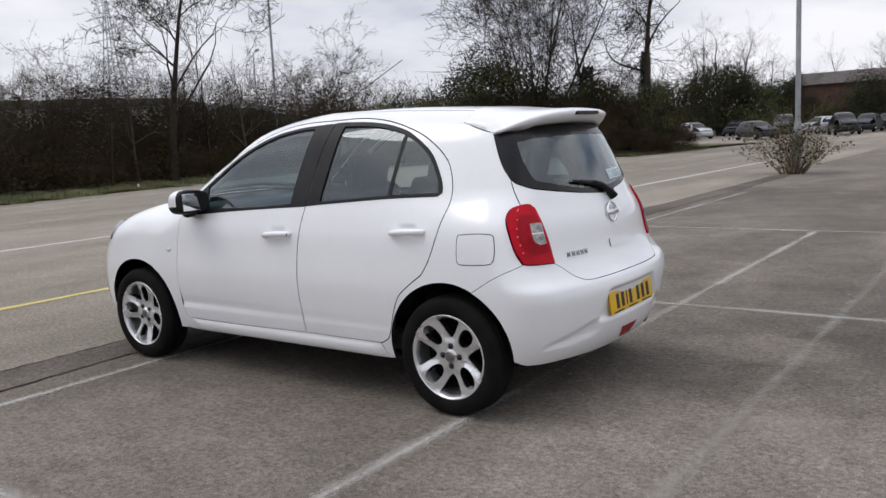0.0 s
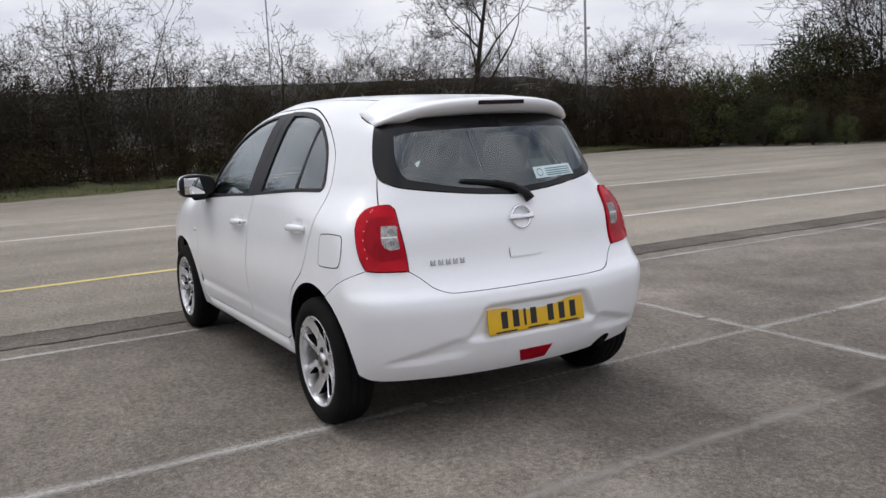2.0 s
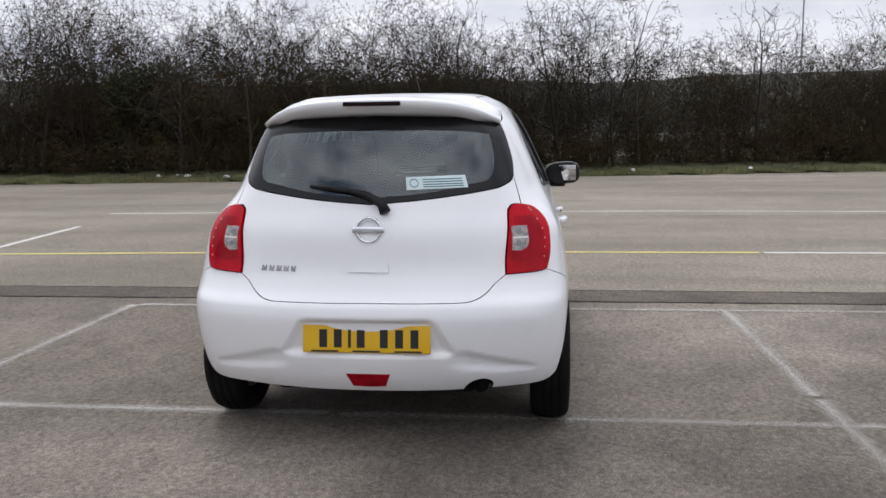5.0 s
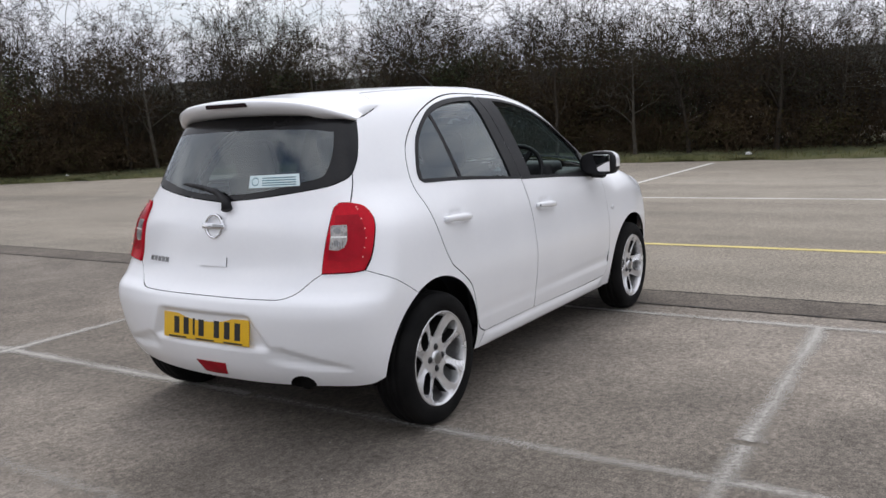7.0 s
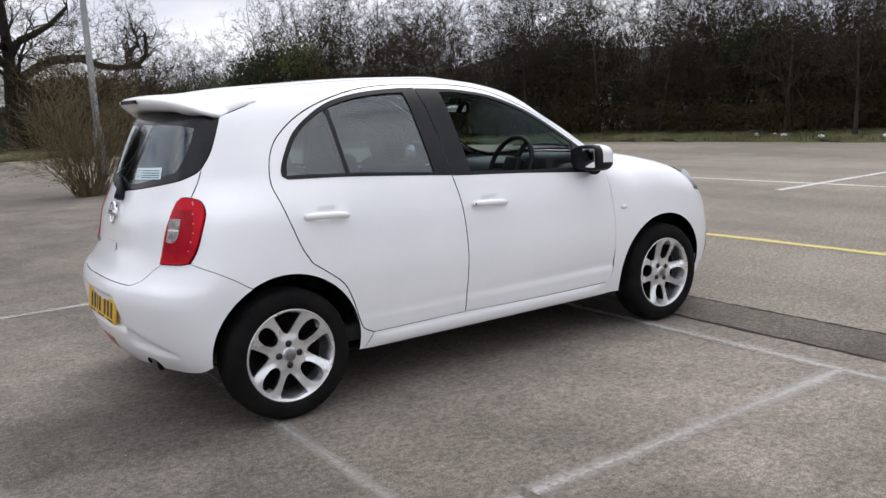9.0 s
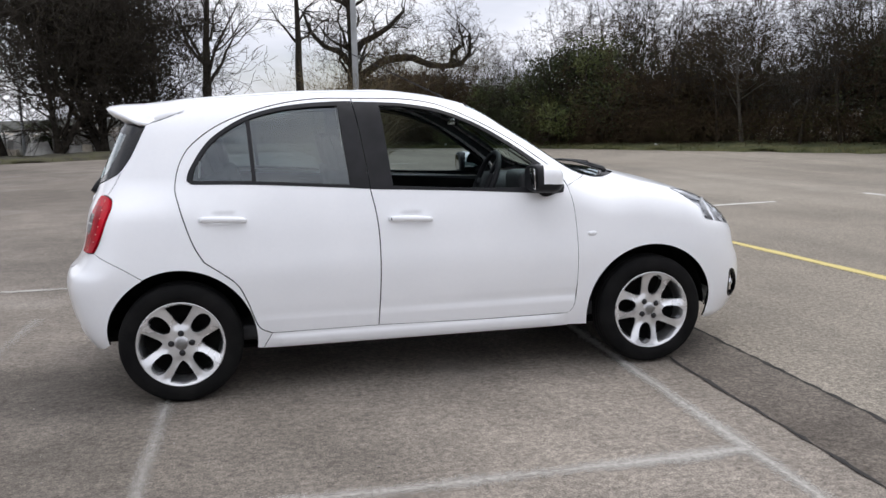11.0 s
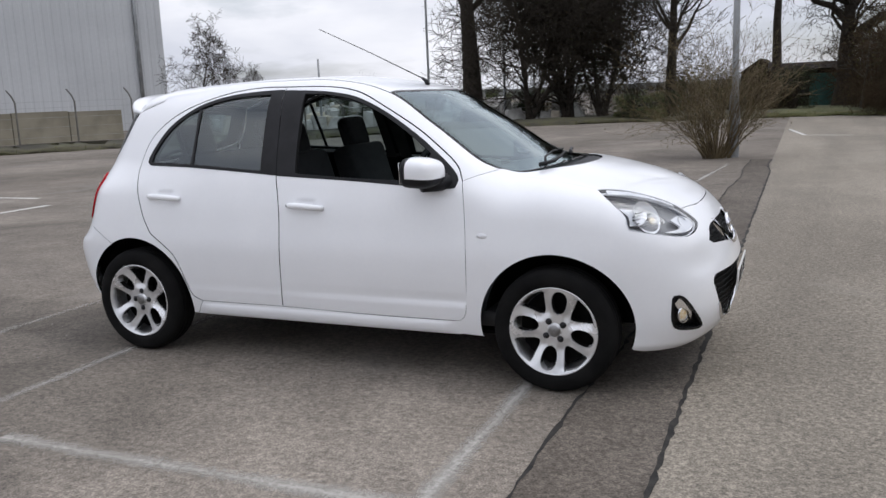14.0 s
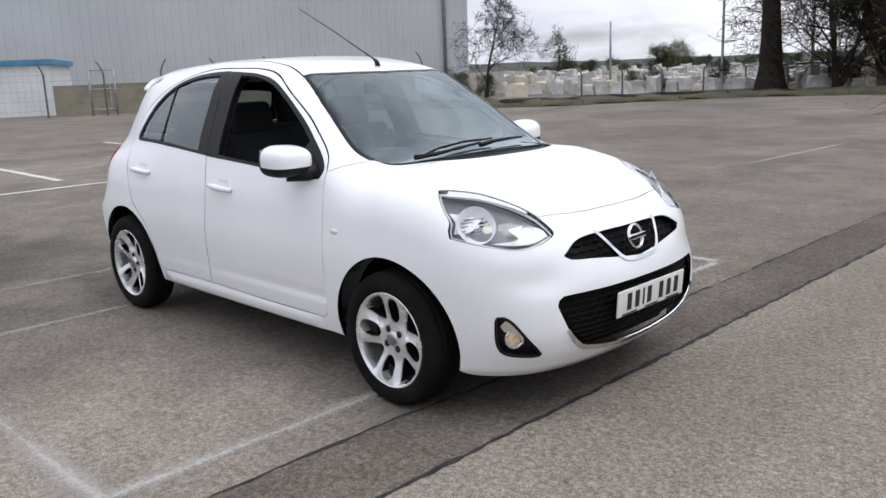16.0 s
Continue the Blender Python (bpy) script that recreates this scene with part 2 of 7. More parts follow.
def lathe(profile, n=48, bm=None, m=None, close=False):
    """Turns (r, h) pairs round the z axis."""
    bm = bm or bmesh.new()
    rings = []
    for r, h in profile:
        rings.append([bm.verts.new((r * math.cos(2 * math.pi * i / n), r * math.sin(2 * math.pi * i / n), h)) for i in range(n)])
    pairs = list(zip(rings, rings[1:])) + ([(rings[-1], rings[0])] if close else [])
    for a, b in pairs:
        for i in range(n):
            bm.faces.new((a[i], a[(i + 1) % n], b[(i + 1) % n], b[i]))
    if m is not None:
        bmesh.ops.transform(bm, matrix=m, verts=[v for r in rings for v in r])
    return bm


def tube(path, radius, n=8, bm=None, caps=True):
    """A round bar along a path; radius is one number or one for each point."""
    bm = bm or bmesh.new()
    path = [Vector(p) for p in path]
    rad = radius if hasattr(radius, "__len__") else [radius] * len(path)
    rings, side = [], None
    for i, p in enumerate(path):
        t = (path[min(i + 1, len(path) - 1)] - path[max(i - 1, 0)]).normalized()
        side = t.orthogonal().normalized() if side is None else (side - t * side.dot(t)).normalized()
        up = t.cross(side)
        rings.append([bm.verts.new(p + rad[i] * (side * math.cos(a) + up * math.sin(a))) for a in (2 * math.pi * k / n for k in range(n))])
    for a, b in zip(rings, rings[1:]):
        for i in range(n):
            bm.faces.new((a[i], a[(i + 1) % n], b[(i + 1) % n], b[i]))
    if caps:
        bm.faces.new(rings[0][::-1])
        bm.faces.new(rings[-1])
    return bm


def curve(*pts, step=.015):
    """Points along a smooth line through a few (a, b) places."""
    p = np.array(pts, float)
    if len(p) == 2:
        n = max(2, int(np.linalg.norm(p[1] - p[0]) / step) + 1)
        return p[0] + (p[1] - p[0]) * np.linspace(0, 1, n)[:, None]
    q = np.vstack([2 * p[0] - p[1], p, 2 * p[-1] - p[-2]])
    out = []
    for i in range(1, len(q) - 2):
        a, b, c, d = q[i - 1:i + 3]
        n = max(2, int(np.linalg.norm(c - b) / step) + 1)
        t = np.linspace(0, 1, n)[:, None]
        k = np.linalg.norm(c - b)
        m0 = (c - a) / (np.linalg.norm(c - b) + np.linalg.norm(b - a)) * k
        m1 = (d - b) / (np.linalg.norm(d - c) + np.linalg.norm(c - b)) * k
        out.append((2 * t**3 - 3 * t**2 + 1) * b + (t**3 - 2 * t**2 + t) * m0 + (3 * t**2 - 2 * t**3) * c + (t**3 - t**2) * m1)
    return np.vstack(out)


def loop(*lines):
    """One closed outline out of lines laid end to end."""
    p = np.vstack(lines)
    keep = [0]
    for i in range(1, len(p)):
        if np.linalg.norm(p[i] - p[keep[-1]]) > .003:
            keep.append(i)
    p = p[keep]
    if np.linalg.norm(p[0] - p[-1]) < .003:
        p = p[:-1]
    area = np.sum(p[:, 0] * np.roll(p[:, 1], -1) - np.roll(p[:, 0], -1) * p[:, 1])
    return p if area > 0 else p[::-1]


def inset(p, d):
    """The outline moved inwards by d."""
    t = np.roll(p, -1, 0) - np.roll(p, 1, 0)
    t /= np.linalg.norm(t, axis=1)[:, None] + 1e-9
    return p + d * np.stack([-t[:, 1], t[:, 0]], -1)


def within(pts, lp):
    x, y = pts[:, 0], pts[:, 1]
    odd = np.zeros(len(pts), bool)
    for (x0, y0), (x1, y1) in zip(lp, np.roll(lp, -1, 0)):
        if y0 != y1:
            odd ^= ((y0 > y) != (y1 > y)) & (x < (x1 - x0) * (y - y0) / (y1 - y0) + x0)
    return odd


def tiles_of(loops, step):
    """Triangles that fill an outline with holes: the points, the faces and the number of outline points."""
    rim = np.vstack(loops)
    lo, hi = rim.min(0), rim.max(0)
    xs, ys = np.arange(lo[0], hi[0], step), np.arange(lo[1], hi[1], step * .87)
    g = np.array([(x + (j % 2) * step / 2, y) for j, y in enumerate(ys) for x in xs]).reshape(-1, 2)
    ok = within(g, loops[0])
    for h in loops[1:]:
        ok &= ~within(g, h)
    g = g[ok]
    near = np.array([np.min(np.hypot(*(rim - q).T)) for q in g]) if len(g) else np.zeros(0)
    g = g[near > step * .55] if len(g) else g
    edges, at = [], 0
    for lp in loops:
        edges += [(at + i, at + (i + 1) % len(lp)) for i in range(len(lp))]
        at += len(lp)
    out = mathutils.geometry.delaunay_2d_cdt([Vector(v) for v in np.vstack([rim, g])], edges, [], 0, 1e-6)
    v, f = np.array([tuple(q) for q in out[0]]), np.array([tuple(q) for q in out[2]])
    mid = v[f].mean(1)
    ok = within(mid, loops[0])
    for h in loops[1:]:
        ok &= ~within(mid, h)
    return v, f[ok]


def on_body(p, way, lift=0.0):
    """Places and outward normals on the car for (u, z) of its flank, or (x, y) seen from above."""
    if way == "top":
        o = np.column_stack([p[:, 0], p[:, 1], np.full(len(p), .55)])
        d = np.tile([0., 0., 1.], (len(p), 1))
    else:
        o, d = foot(p[:, 0], p[:, 1])
    q = cast(o, d)
    n = outward(q)
    return q + n * lift, n


def dented(p, n, dent):
    """Pushes places along their normals by dent, and turns the normals to suit."""
    g = np.stack([dent(p + s) - dent(p - s) for s in np.eye(3) * .002], -1) / .004
    g -= n * np.einsum("ij,ij->i", g, n)[:, None]
    m = n - g
    return p + n * dent(p)[:, None], m / np.linalg.norm(m, axis=1)[:, None]


def panel(name, loops, material, parent, way="side", side=1, gap=.0027, lift=0.0, step=.035, rim=.012, dent=None, label=""):
    """A sheet of the car's skin inside an outline, with edges turned inwards."""
    loops = [inset(loops[0], gap)] + [inset(h, -gap) for h in loops[1:]]
    v, f = tiles_of(loops, step)
    p, n = on_body(v, way, lift)
    if dent:
        p, n = dented(p, n, dent)
    a, b, c = p[f[:, 0]], p[f[:, 1]], p[f[:, 2]]
    wrong = np.einsum("ij,ij->i", np.cross(b - a, c - a), n[f[:, 0]]) < 0
    f[wrong] = f[wrong][:, ::-1]
    verts, faces, normals, dark = [p], f.tolist(), [n], []
    base = len(p)
    if rim:
        for k, lp in enumerate(loops):
            q, m = on_body(lp, way, lift)
            if dent:
                q, m = dented(q, m, dent)
            out = np.cross(np.roll(q, -1, 0) - np.roll(q, 1, 0), m)
            out /= np.linalg.norm(out, axis=1)[:, None] + 1e-9
            soft = m * .6 + out * .8
            r = len(q)
            verts += [q, q - m * .003 + out * .0012, q - m * rim]
            normals += [soft, out, out]
            for row in range(2):
                for i in range(r):
                    j = (i + 1) % r
                    s = base + row * r
                    if row:
                        dark.append(len(faces))
                    faces.append((s + i, s + r + i, s + r + j, s + j))
            base += 3 * r
    p, n = np.vstack(verts), np.vstack(normals)
    if side < 0:
        p, n = p * (1, -1, 1), n * (1, -1, 1)
        faces = [t[::-1] for t in faces]
    me = bpy.data.meshes.new(name)
    me.from_pydata(p.tolist(), [], faces)
    me.shade_smooth()
    if material is paint:
        me.materials.append(paint)
        me.materials.append(seam_black)
        index = np.zeros(len(faces), np.int32)
        index[dark] = 1
        me.polygons.foreach_set("material_index", index)
    me.normals_split_custom_set_from_vertices([tuple(x) for x in n / (np.linalg.norm(n, axis=1)[:, None] + 1e-9)])
    return link_mesh(name, me, material, parent, label)


def both(p, centre):
    """A line and its mirror image past the car's middle."""
    q = p[::-1].copy()
    q[:, 0] = 2 * centre - q[:, 0]
    return np.vstack([p, q])


def both_y(p):
    return np.vstack([p, p[::-1] * (1, -1)])


def from_top(p):
    """(u, z) of a line that was drawn on the car from above."""
    q, _ = on_body(p, "top")
    return np.array([(unroll(x, y), z) for x, y, z in q])


def arch(x, a0, a1, r=.362):
    deg = np.linspace(a0, a1, max(2, int(abs(a1 - a0) / 2.5)))
    k = np.clip((deg - 90) / 90, 0, 1) if x < 0 else np.clip((90 - deg) / 90, 0, 1)
    r = r - (.040 if x < 0 else .014) * k * k * (3 - 2 * k)
    return np.column_stack([x + r * np.cos(np.radians(deg)), .295 + r * np.sin(np.radians(deg))])


# ---- the white hatchback ----
REAR, FRONT = -FAN - .4 * math.pi, FAN + .4 * math.pi
car = tagged(new("car"), "white five-door hatchback car parked on grey tarmac", "car")

b_cut = curve((-.257, .315), (-.24, .561), (-.237, .764), (-.248, .892), (-.269, 1.005), (-.298, 1.274), (-.327, 1.461))
fd_top = curve((-.327, 1.461), (-.06, 1.452), (.123, 1.42), (.305, 1.339), (.48, 1.24), (.623, 1.141), (.735, 1.048), (.775, .979))
fd_front = curve((.775, .979), (.792, .898), (.804, .759), (.808, .589), (.80, .412), (.786, .335), (.754, .306))
fd_base = curve((.754, .306), (.25, .306), (-.257, .315))
rd_top = curve((-.327, 1.461), (-.492, 1.463), (-.673, 1.444), (-.852, 1.399), (-1.002, 1.338), (-1.122, 1.254), (-1.194, 1.163), (-1.22, 1.049),
               (-1.198, .966), (-1.168, .867), (-1.132, .764), (-1.091, .69))
rd_rear = curve((-1.091, .69), (-1.005, .628), (-.941, .572), (-.9, .488), (-.874, .41), (-.846, .345), (-.788, .313))
rd_base = curve((-.788, .313), (-.5, .314), (-.257, .315))
front_hole = loop(curve((-.316, 1.437), (-.176, 1.43), (-.055, 1.421), (.127, 1.387), (.306, 1.313), (.48, 1.209), (.622, 1.106), (.72, 1.024), (.748, .985), (.738, .953)),
                  curve((.738, .953), (.675, .951), (.2, .985), (-.262, 1.010)), curve((-.262, 1.010), (-.290, 1.274), (-.316, 1.437)))
front_glass = loop(curve((-.187, 1.420), (-.055, 1.412), (.123, 1.377), (.297, 1.305), (.468, 1.202), (.61, 1.097), (.672, 1.046), (.682, .977)),
                   curve((.682, .977), (.2, .994), (-.154, 1.017)), curve((-.154, 1.017), (-.187, 1.420)))
rear_hole = loop(curve((-.333, 1.440), (-.392, 1.44), (-.545, 1.434), (-.697, 1.417), (-.848, 1.379), (-.967, 1.318), (-1.056, 1.248), (-1.133, 1.134), (-1.152, 1.078), (-1.13, 1.064)),
                 curve((-1.13, 1.064), (-.835, 1.053), (-.352, 1.019), (-.276, 1.012)), curve((-.276, 1.012), (-.306, 1.274), (-.333, 1.440)))
rear_glass = loop(curve((-.403, 1.424), (-.545, 1.420), (-.697, 1.403), (-.841, 1.367), (-.956, 1.310), (-1.043, 1.240), (-1.116, 1.134), (-1.131, 1.076)),
                  curve((-1.131, 1.076), (-.835, 1.064), (-.370, 1.030)), curve((-.370, 1.030), (-.403, 1.424)))
screen_side = curve((.285, .48), (.44, .52), (.67, .578), (.82, .605), (.92, .59))
roof_side = curve((.285, .48), (.08, .43), (-.3, .415), (-.8, .41), (-1.17, .40))
hood_side = curve((.95, .575), (1.08, .63), (1.22, .662), (1.40, .655))
hood_lamp = curve((1.40, .655), (1.44, .61), (1.52, .54), (1.63, .49), (1.745, .44))
hood_front = curve((1.745, .44), (1.785, .22), (1.795, 0))
lamp_top = from_top(hood_lamp)
lamp_low = curve(lamp_top[-1], (1.932, .791), (1.951, .763), (1.915, .744), (1.863, .728), (1.787, .72), (1.679, .739), (1.545, .768))
lamp_back = curve((1.545, .768), (1.536, .795), (1.538, .825), (1.506, .864), lamp_top[0])
tail_out = curve((-1.602, 1.012), (-1.55, .995), (-1.53, .955), (-1.545, .88), (-1.57, .8), (-1.60, .748))
tail_low = curve((-1.60, .748), (-1.64, .741), (-1.757, .735))
tail_in = curve((-1.757, .735), (-1.739, .82), (-1.714, .905), (-1.674, .995), (-1.65, 1.012), (-1.602, 1.012))
bumper_seam = curve((-1.60, .748), (-1.49, .70), (-1.369, .620))
gate_low = curve((-1.757, .735), (-1.80, .709), (-1.863, .666), (-1.92, .645), (-1.97, .638), (REAR, .638))
glass_low = curve((-1.556, 1.128), (-1.59, 1.108), (-1.702, 1.078), (-2.042, 1.042), (REAR, 1.022))
glass_side = curve((-1.44, 1.352), (-1.506, 1.196), (-1.556, 1.128))
gate_cut = curve((-1.556, 1.128), (-1.57, 1.08), (-1.602, 1.012))


def cup(u, z):
    """A finger hollow behind a door handle."""
    return lambda p: -.012 * np.exp(-((p[:, 0] - u) / .05) ** 4 - ((p[:, 2] - z - .014) / .024) ** 4) * (np.abs(p[:, 1]) > .6)


def door(name, outline, hole, pane, side, label, glazed):
    grip = cup(-.99, .886) if name == "rear_door" else cup(-.075, .850)
    crease = spl(.2, 0, .375, 0, .408, -.0105, .455, -.004, .53, 0, 1.6, 0)
    hollow = lambda p: grip(p) + crease(p[:, 2]) * (np.abs(p[:, 1]) > .6) * (.25 + .6 * np.clip(p[:, 0] + .3, 0, 1)) * np.clip((p[:, 0] + 1.0) / .15, 0, 1)
    pane = inset(pane, -.006)
    ob = panel(name, [outline, hole], paint, car, side=side, label=label, step=.017, dent=hollow)
    panel("window_trim", [hole, pane], black_trim, ob, side=side, lift=.0015, gap=-.006, rim=.008, label="matt black window frame")
    if glazed:
        panel("window_glass", [pane], glass, ob, side=side, lift=-.006, gap=-.004, rim=0)
    panel("door_card", [outline, pane], cabin_grey, ob, side=side, lift=-.05, gap=.012, rim=0, step=.06)
    return ob


doors = {}
for s in (1, -1):
    doors["front", s] = door("front_door", loop(b_cut, fd_top, fd_front, fd_base), front_hole, front_glass, s,
                             "white front door with closed window" if s > 0 else "white front door, window wound down", s > 0)
    doors["rear", s] = door("rear_door", loop(b_cut, rd_top, rd_rear, rd_base), rear_hole, rear_glass, s, "white rear door with tinted glass", True)
    bar = loop(curve((-.865, 1.362), (-.845, 1.36)), curve((-.845, 1.36), (-.825, 1.06)), curve((-.825, 1.06), (-.845, 1.06)))
    panel("quarter_bar", [bar], black_trim, doors["rear", s], side=s, gap=0, lift=-.001, rim=.004)
    upper = loop(from_top(screen_side[::-1]), from_top(roof_side), curve(from_top(roof_side)[-1], (-1.22, 1.41), (-1.33, 1.375), (-1.44, 1.352)), glass_side, gate_cut, tail_out, bumper_seam,
                 arch(-1.225, 113.9, -9), curve((-.868, .236), (-.835, .236)), curve((-.835, .236), (-.788, .313)), rd_rear[::-1], rd_top[::-1], fd_top, curve((.775, .979), (.83, 1.0), from_top(screen_side)[-1]))
    frame_ob = panel("body_side", [upper], paint, car, side=s, step=.03)
    panel("pillar_lining", [inset(upper, .004)], cabin_grey, frame_ob, side=s, lift=-.022, rim=0, step=.05)
    fender = loop(curve(from_top(screen_side)[-1], (.83, 1.0), (.775, .979)), fd_front, curve((.754, .306), (.76, .24)), curve((.76, .24), (.868, .236)), arch(1.225, 190, 62),
                  curve((1.395, .615), (1.42, .665), (1.48, .715), (1.545, .768)), lamp_back, from_top(hood_side)[::-1])
    panel("front_wing", [fender], paint, car, side=s, step=.03, gap=-.0004)
    sill = loop(curve((.754, .306), (.25, .306), (-.257, .315), (-.5, .314), (-.788, .313)), curve((-.788, .313), (-.835, .236)),
                curve((-.835, .236), (0, .236), (.76, .236)), curve((.76, .236), (.754, .306)))
    panel("sill", [sill], paint, car, side=s, step=.014, gap=.0003, dent=lambda p: .011 * np.exp(-((p[:, 2] - .268) / .030) ** 4) * np.clip((.74 - p[:, 0]) / .08, 0, 1) * np.clip((p[:, 0] + .82) / .08, 0, 1))

    # lamps at the tail
    lens = loop(tail_out, tail_low, tail_in)
    lamp = panel("tail_light", [lens], red_lens, car, side=s, lift=.010, gap=.003, rim=.03, step=.02, label="red wrap-around tail light")
    clear = loop(curve((-1.636, .925), (-1.694, .925)), curve((-1.694, .925), (-1.716, .832)), curve((-1.716, .832), (-1.680, .828), (-1.650, .852), (-1.636, .925)))
    well = loop(curve((-1.585, .962), (-1.672, .962)), curve((-1.672, .962), (-1.728, .790)), curve((-1.728, .790), (-1.65, .785), (-1.60, .82), (-1.577, .90), (-1.585, .962)))
    panel("lens_well", [well], deep_lens, lamp, side=s, lift=.0107, gap=0, rim=.002, step=.015, label="deeper red inner part of the lens")
    panel("clear_lens", [clear], clear_lens, lamp, side=s, lift=.0118, gap=0, rim=.004, step=.015, label="clear reversing and indicator lens")
    shelf = loop(curve((-1.643, .8835), (-1.702, .8835)), curve((-1.704, .8765), (-1.645, .8765)))
    panel("lens_rib", [shelf], plate_white, lamp, side=s, lift=.0128, gap=0, rim=.002, step=.02)
    for u, z in ((-1.676, .903), (-1.684, .856)):
        bulb = loop(np.array([(u + .013 * math.cos(a), z + .011 * math.sin(a)) for a in np.linspace(0, 2 * math.pi, 13)[:-1]]))
        panel("lens_bulb", [bulb], lamp_base, lamp, side=s, lift=.0127, gap=0, rim=0, step=.02)
    for k in range(6):
        u = -1.649 - .0095 * k
        rib = loop(curve((u, .921), (u - .0032, .921)), curve((u - .0032, .921), (u - .0112, .838)), curve((u - .0112, .838), (u - .008, .838)))
        panel("lens_rib", [rib], steel, lamp, side=s, lift=.0130, gap=0, rim=0, step=.02)
    for i in range(7):
        a = i / 6
        d = np.array([[-1.566 - .02 * a - .085 * max(0, .4 - a), .80 + .19 * min(1, a * 1.15) - .0 * a]])
        q, n = on_body(d, "side", .011)
        bm = bmesh.new()
        bmesh.ops.create_icosphere(bm, subdivisions=1, radius=.0035, matrix=Matrix.Translation(q[0] * (1, s, 1)))
        part("lamp_dot", bm, dot_lens, lamp)

    # lamps at the nose
    lens = loop(lamp_top, lamp_low, lamp_back)
    head = panel("headlight", [lens], lamp_base, car, side=s, lift=-.036, gap=.004, rim=0, step=.03, label="clear swept-back headlight with black inside")
    panel("lamp_cover", [lens], lamp_glass, head, side=s, lift=.002, gap=.003, rim=0, step=.03)
    panel("lamp_edge", [lens, inset(lens, .0028)], lamp_black, head, side=s, lift=-.001, gap=.001, rim=.0, step=.02)
    crown = lamp_top[3:-3]
    brow = loop(crown - (0, .002), (crown - np.column_stack([np.zeros(len(crown)), np.linspace(.017, .010, len(crown))]))[::-1])
    panel("lamp_rim", [inset(lens, .004), inset(lens, .0085)], lamp_bowl, head, side=s, lift=-.014, gap=0, rim=.006, step=.02, label="bright rim inside the lens")
    panel("chrome_brow", [brow], lamp_bowl, head, side=s, lift=-.003, gap=0, rim=.008, step=.02)
    fin = loop(curve((1.76, .80), (1.83, .808), (1.91, .785), (1.925, .762)), curve((1.925, .762), (1.86, .745), (1.80, .742), (1.70, .752)), curve((1.70, .752), (1.80, .765), (1.76, .80)))
    panel("chrome_fin", [fin], lamp_bowl, head, side=s, lift=-.012, gap=0, rim=.008, step=.02)
    wing = loop(curve((1.525, .868), (1.60, .858), (1.66, .845)), curve((1.66, .845), (1.62, .80), (1.555, .79)), curve((1.555, .79), (1.56, .83), (1.525, .868)))
    panel("bowl_wing", [wing], lamp_bowl, head, side=s, lift=-.018, gap=0, rim=.006, step=.02)
    for (u, z), r, name in (((1.640, .822), .080, "main_lamp"), ((1.838, .783), .033, "side_lamp")):
        q, n = on_body(np.array([[u, z]]), "side", -.016)
        q, n = q[0] * (1, s, 1), n[0] * (1, s, 1)
        ahead = (Vector(n) * .75 + Vector((.45, .1 * s, .0))).normalized()
        m = Matrix.Translation(q) @ ahead.to_track_quat("Z", "Y").to_matrix().to_4x4()
        bowl = [(r * k, -.034 + .04 * k * k) for k in (.06, .2, .4, .6, .8, .92, 1.0)]
        lb = part(name, lathe(bowl, 32, m=m), lamp_bowl, head, "bright faceted reflector bowl")
        bm = bmesh.new()
        bmesh.ops.create_uvsphere(bm, u_segments=16, v_segments=10, radius=r * (.30 if name == "main_lamp" else .5), matrix=m @ Matrix.Translation((0, 0, -.02)) @ Matrix.Diagonal((1, 1, .6, 1)))
        part("bulb", bm, chrome, lb)
        if name == "main_lamp":
            for dy, half, thick in ((-.030, .50, .0022), (-.016, .72, .0030), (.004, .80, .0036), (.020, .70, .0026), (.034, .46, .0022)):
                part("reflector_bar", block(-r * half, r * half, dy - thick, dy + thick, -.03, -.010, .001, m=m), steel, lb)
            bm = bmesh.new()
            bmesh.ops.create_uvsphere(bm, u_segments=16, v_segments=10, radius=.022, matrix=m @ Matrix.Translation((-.046 * s, -.02, -.012)) @ Matrix.Diagonal((1, 1, .5, 1)))
            part("indicator_bulb", bm, lamp_amber, lb, "amber indicator bulb")

# bonnet, screen, roof
hood_rear = curve((.95, .575), (1.03, .545), (1.11, .48), (1.20, .32), (1.24, .15), (1.25, 0))
hood_loop = loop(both_y(np.vstack([hood_side, hood_lamp, hood_front])), both_y(hood_rear)[::-1])
panel("bonnet", [hood_loop], paint, car, way="top", step=.035, gap=.003, label="white sloping bonnet")
screen_low = curve((.92, .59), (1.0, .545), (1.07, .46), (1.14, .28), (1.165, 0))
roof_front = curve((.285, .48), (.325, .29), (.35, 0))
screen_loop = loop(np.vstack([roof_front[::-1], screen_side, screen_low, (screen_low[::-1] * (1, -1)), (screen_side[::-1] * (1, -1)), (roof_front * (1, -1))]))
pane = inset(screen_loop, .016)
shield = panel("windscreen", [pane], screen_glass, car, way="top", gap=0, lift=-.004, rim=0, label="clear windscreen")
panel("screen_border", [screen_loop, pane], gloss_black, shield, way="top", gap=.001, lift=-.003, rim=.006)
cowl = loop(np.vstack([screen_low, screen_low[::-1] * (1, -1), hood_rear * (1, -1), hood_rear[::-1]]))
panel("cowl", [cowl], black_trim, car, way="top", gap=-.006, lift=-.014, rim=0, step=.03, label="black plastic scuttle panel")
roof_rear = curve((-1.17, .40), (-1.18, 0))
roof_loop = loop(np.vstack([roof_front[::-1], roof_side, roof_rear, roof_rear[::-1] * (1, -1), roof_side[::-1] * (1, -1), roof_front * (1, -1)]))
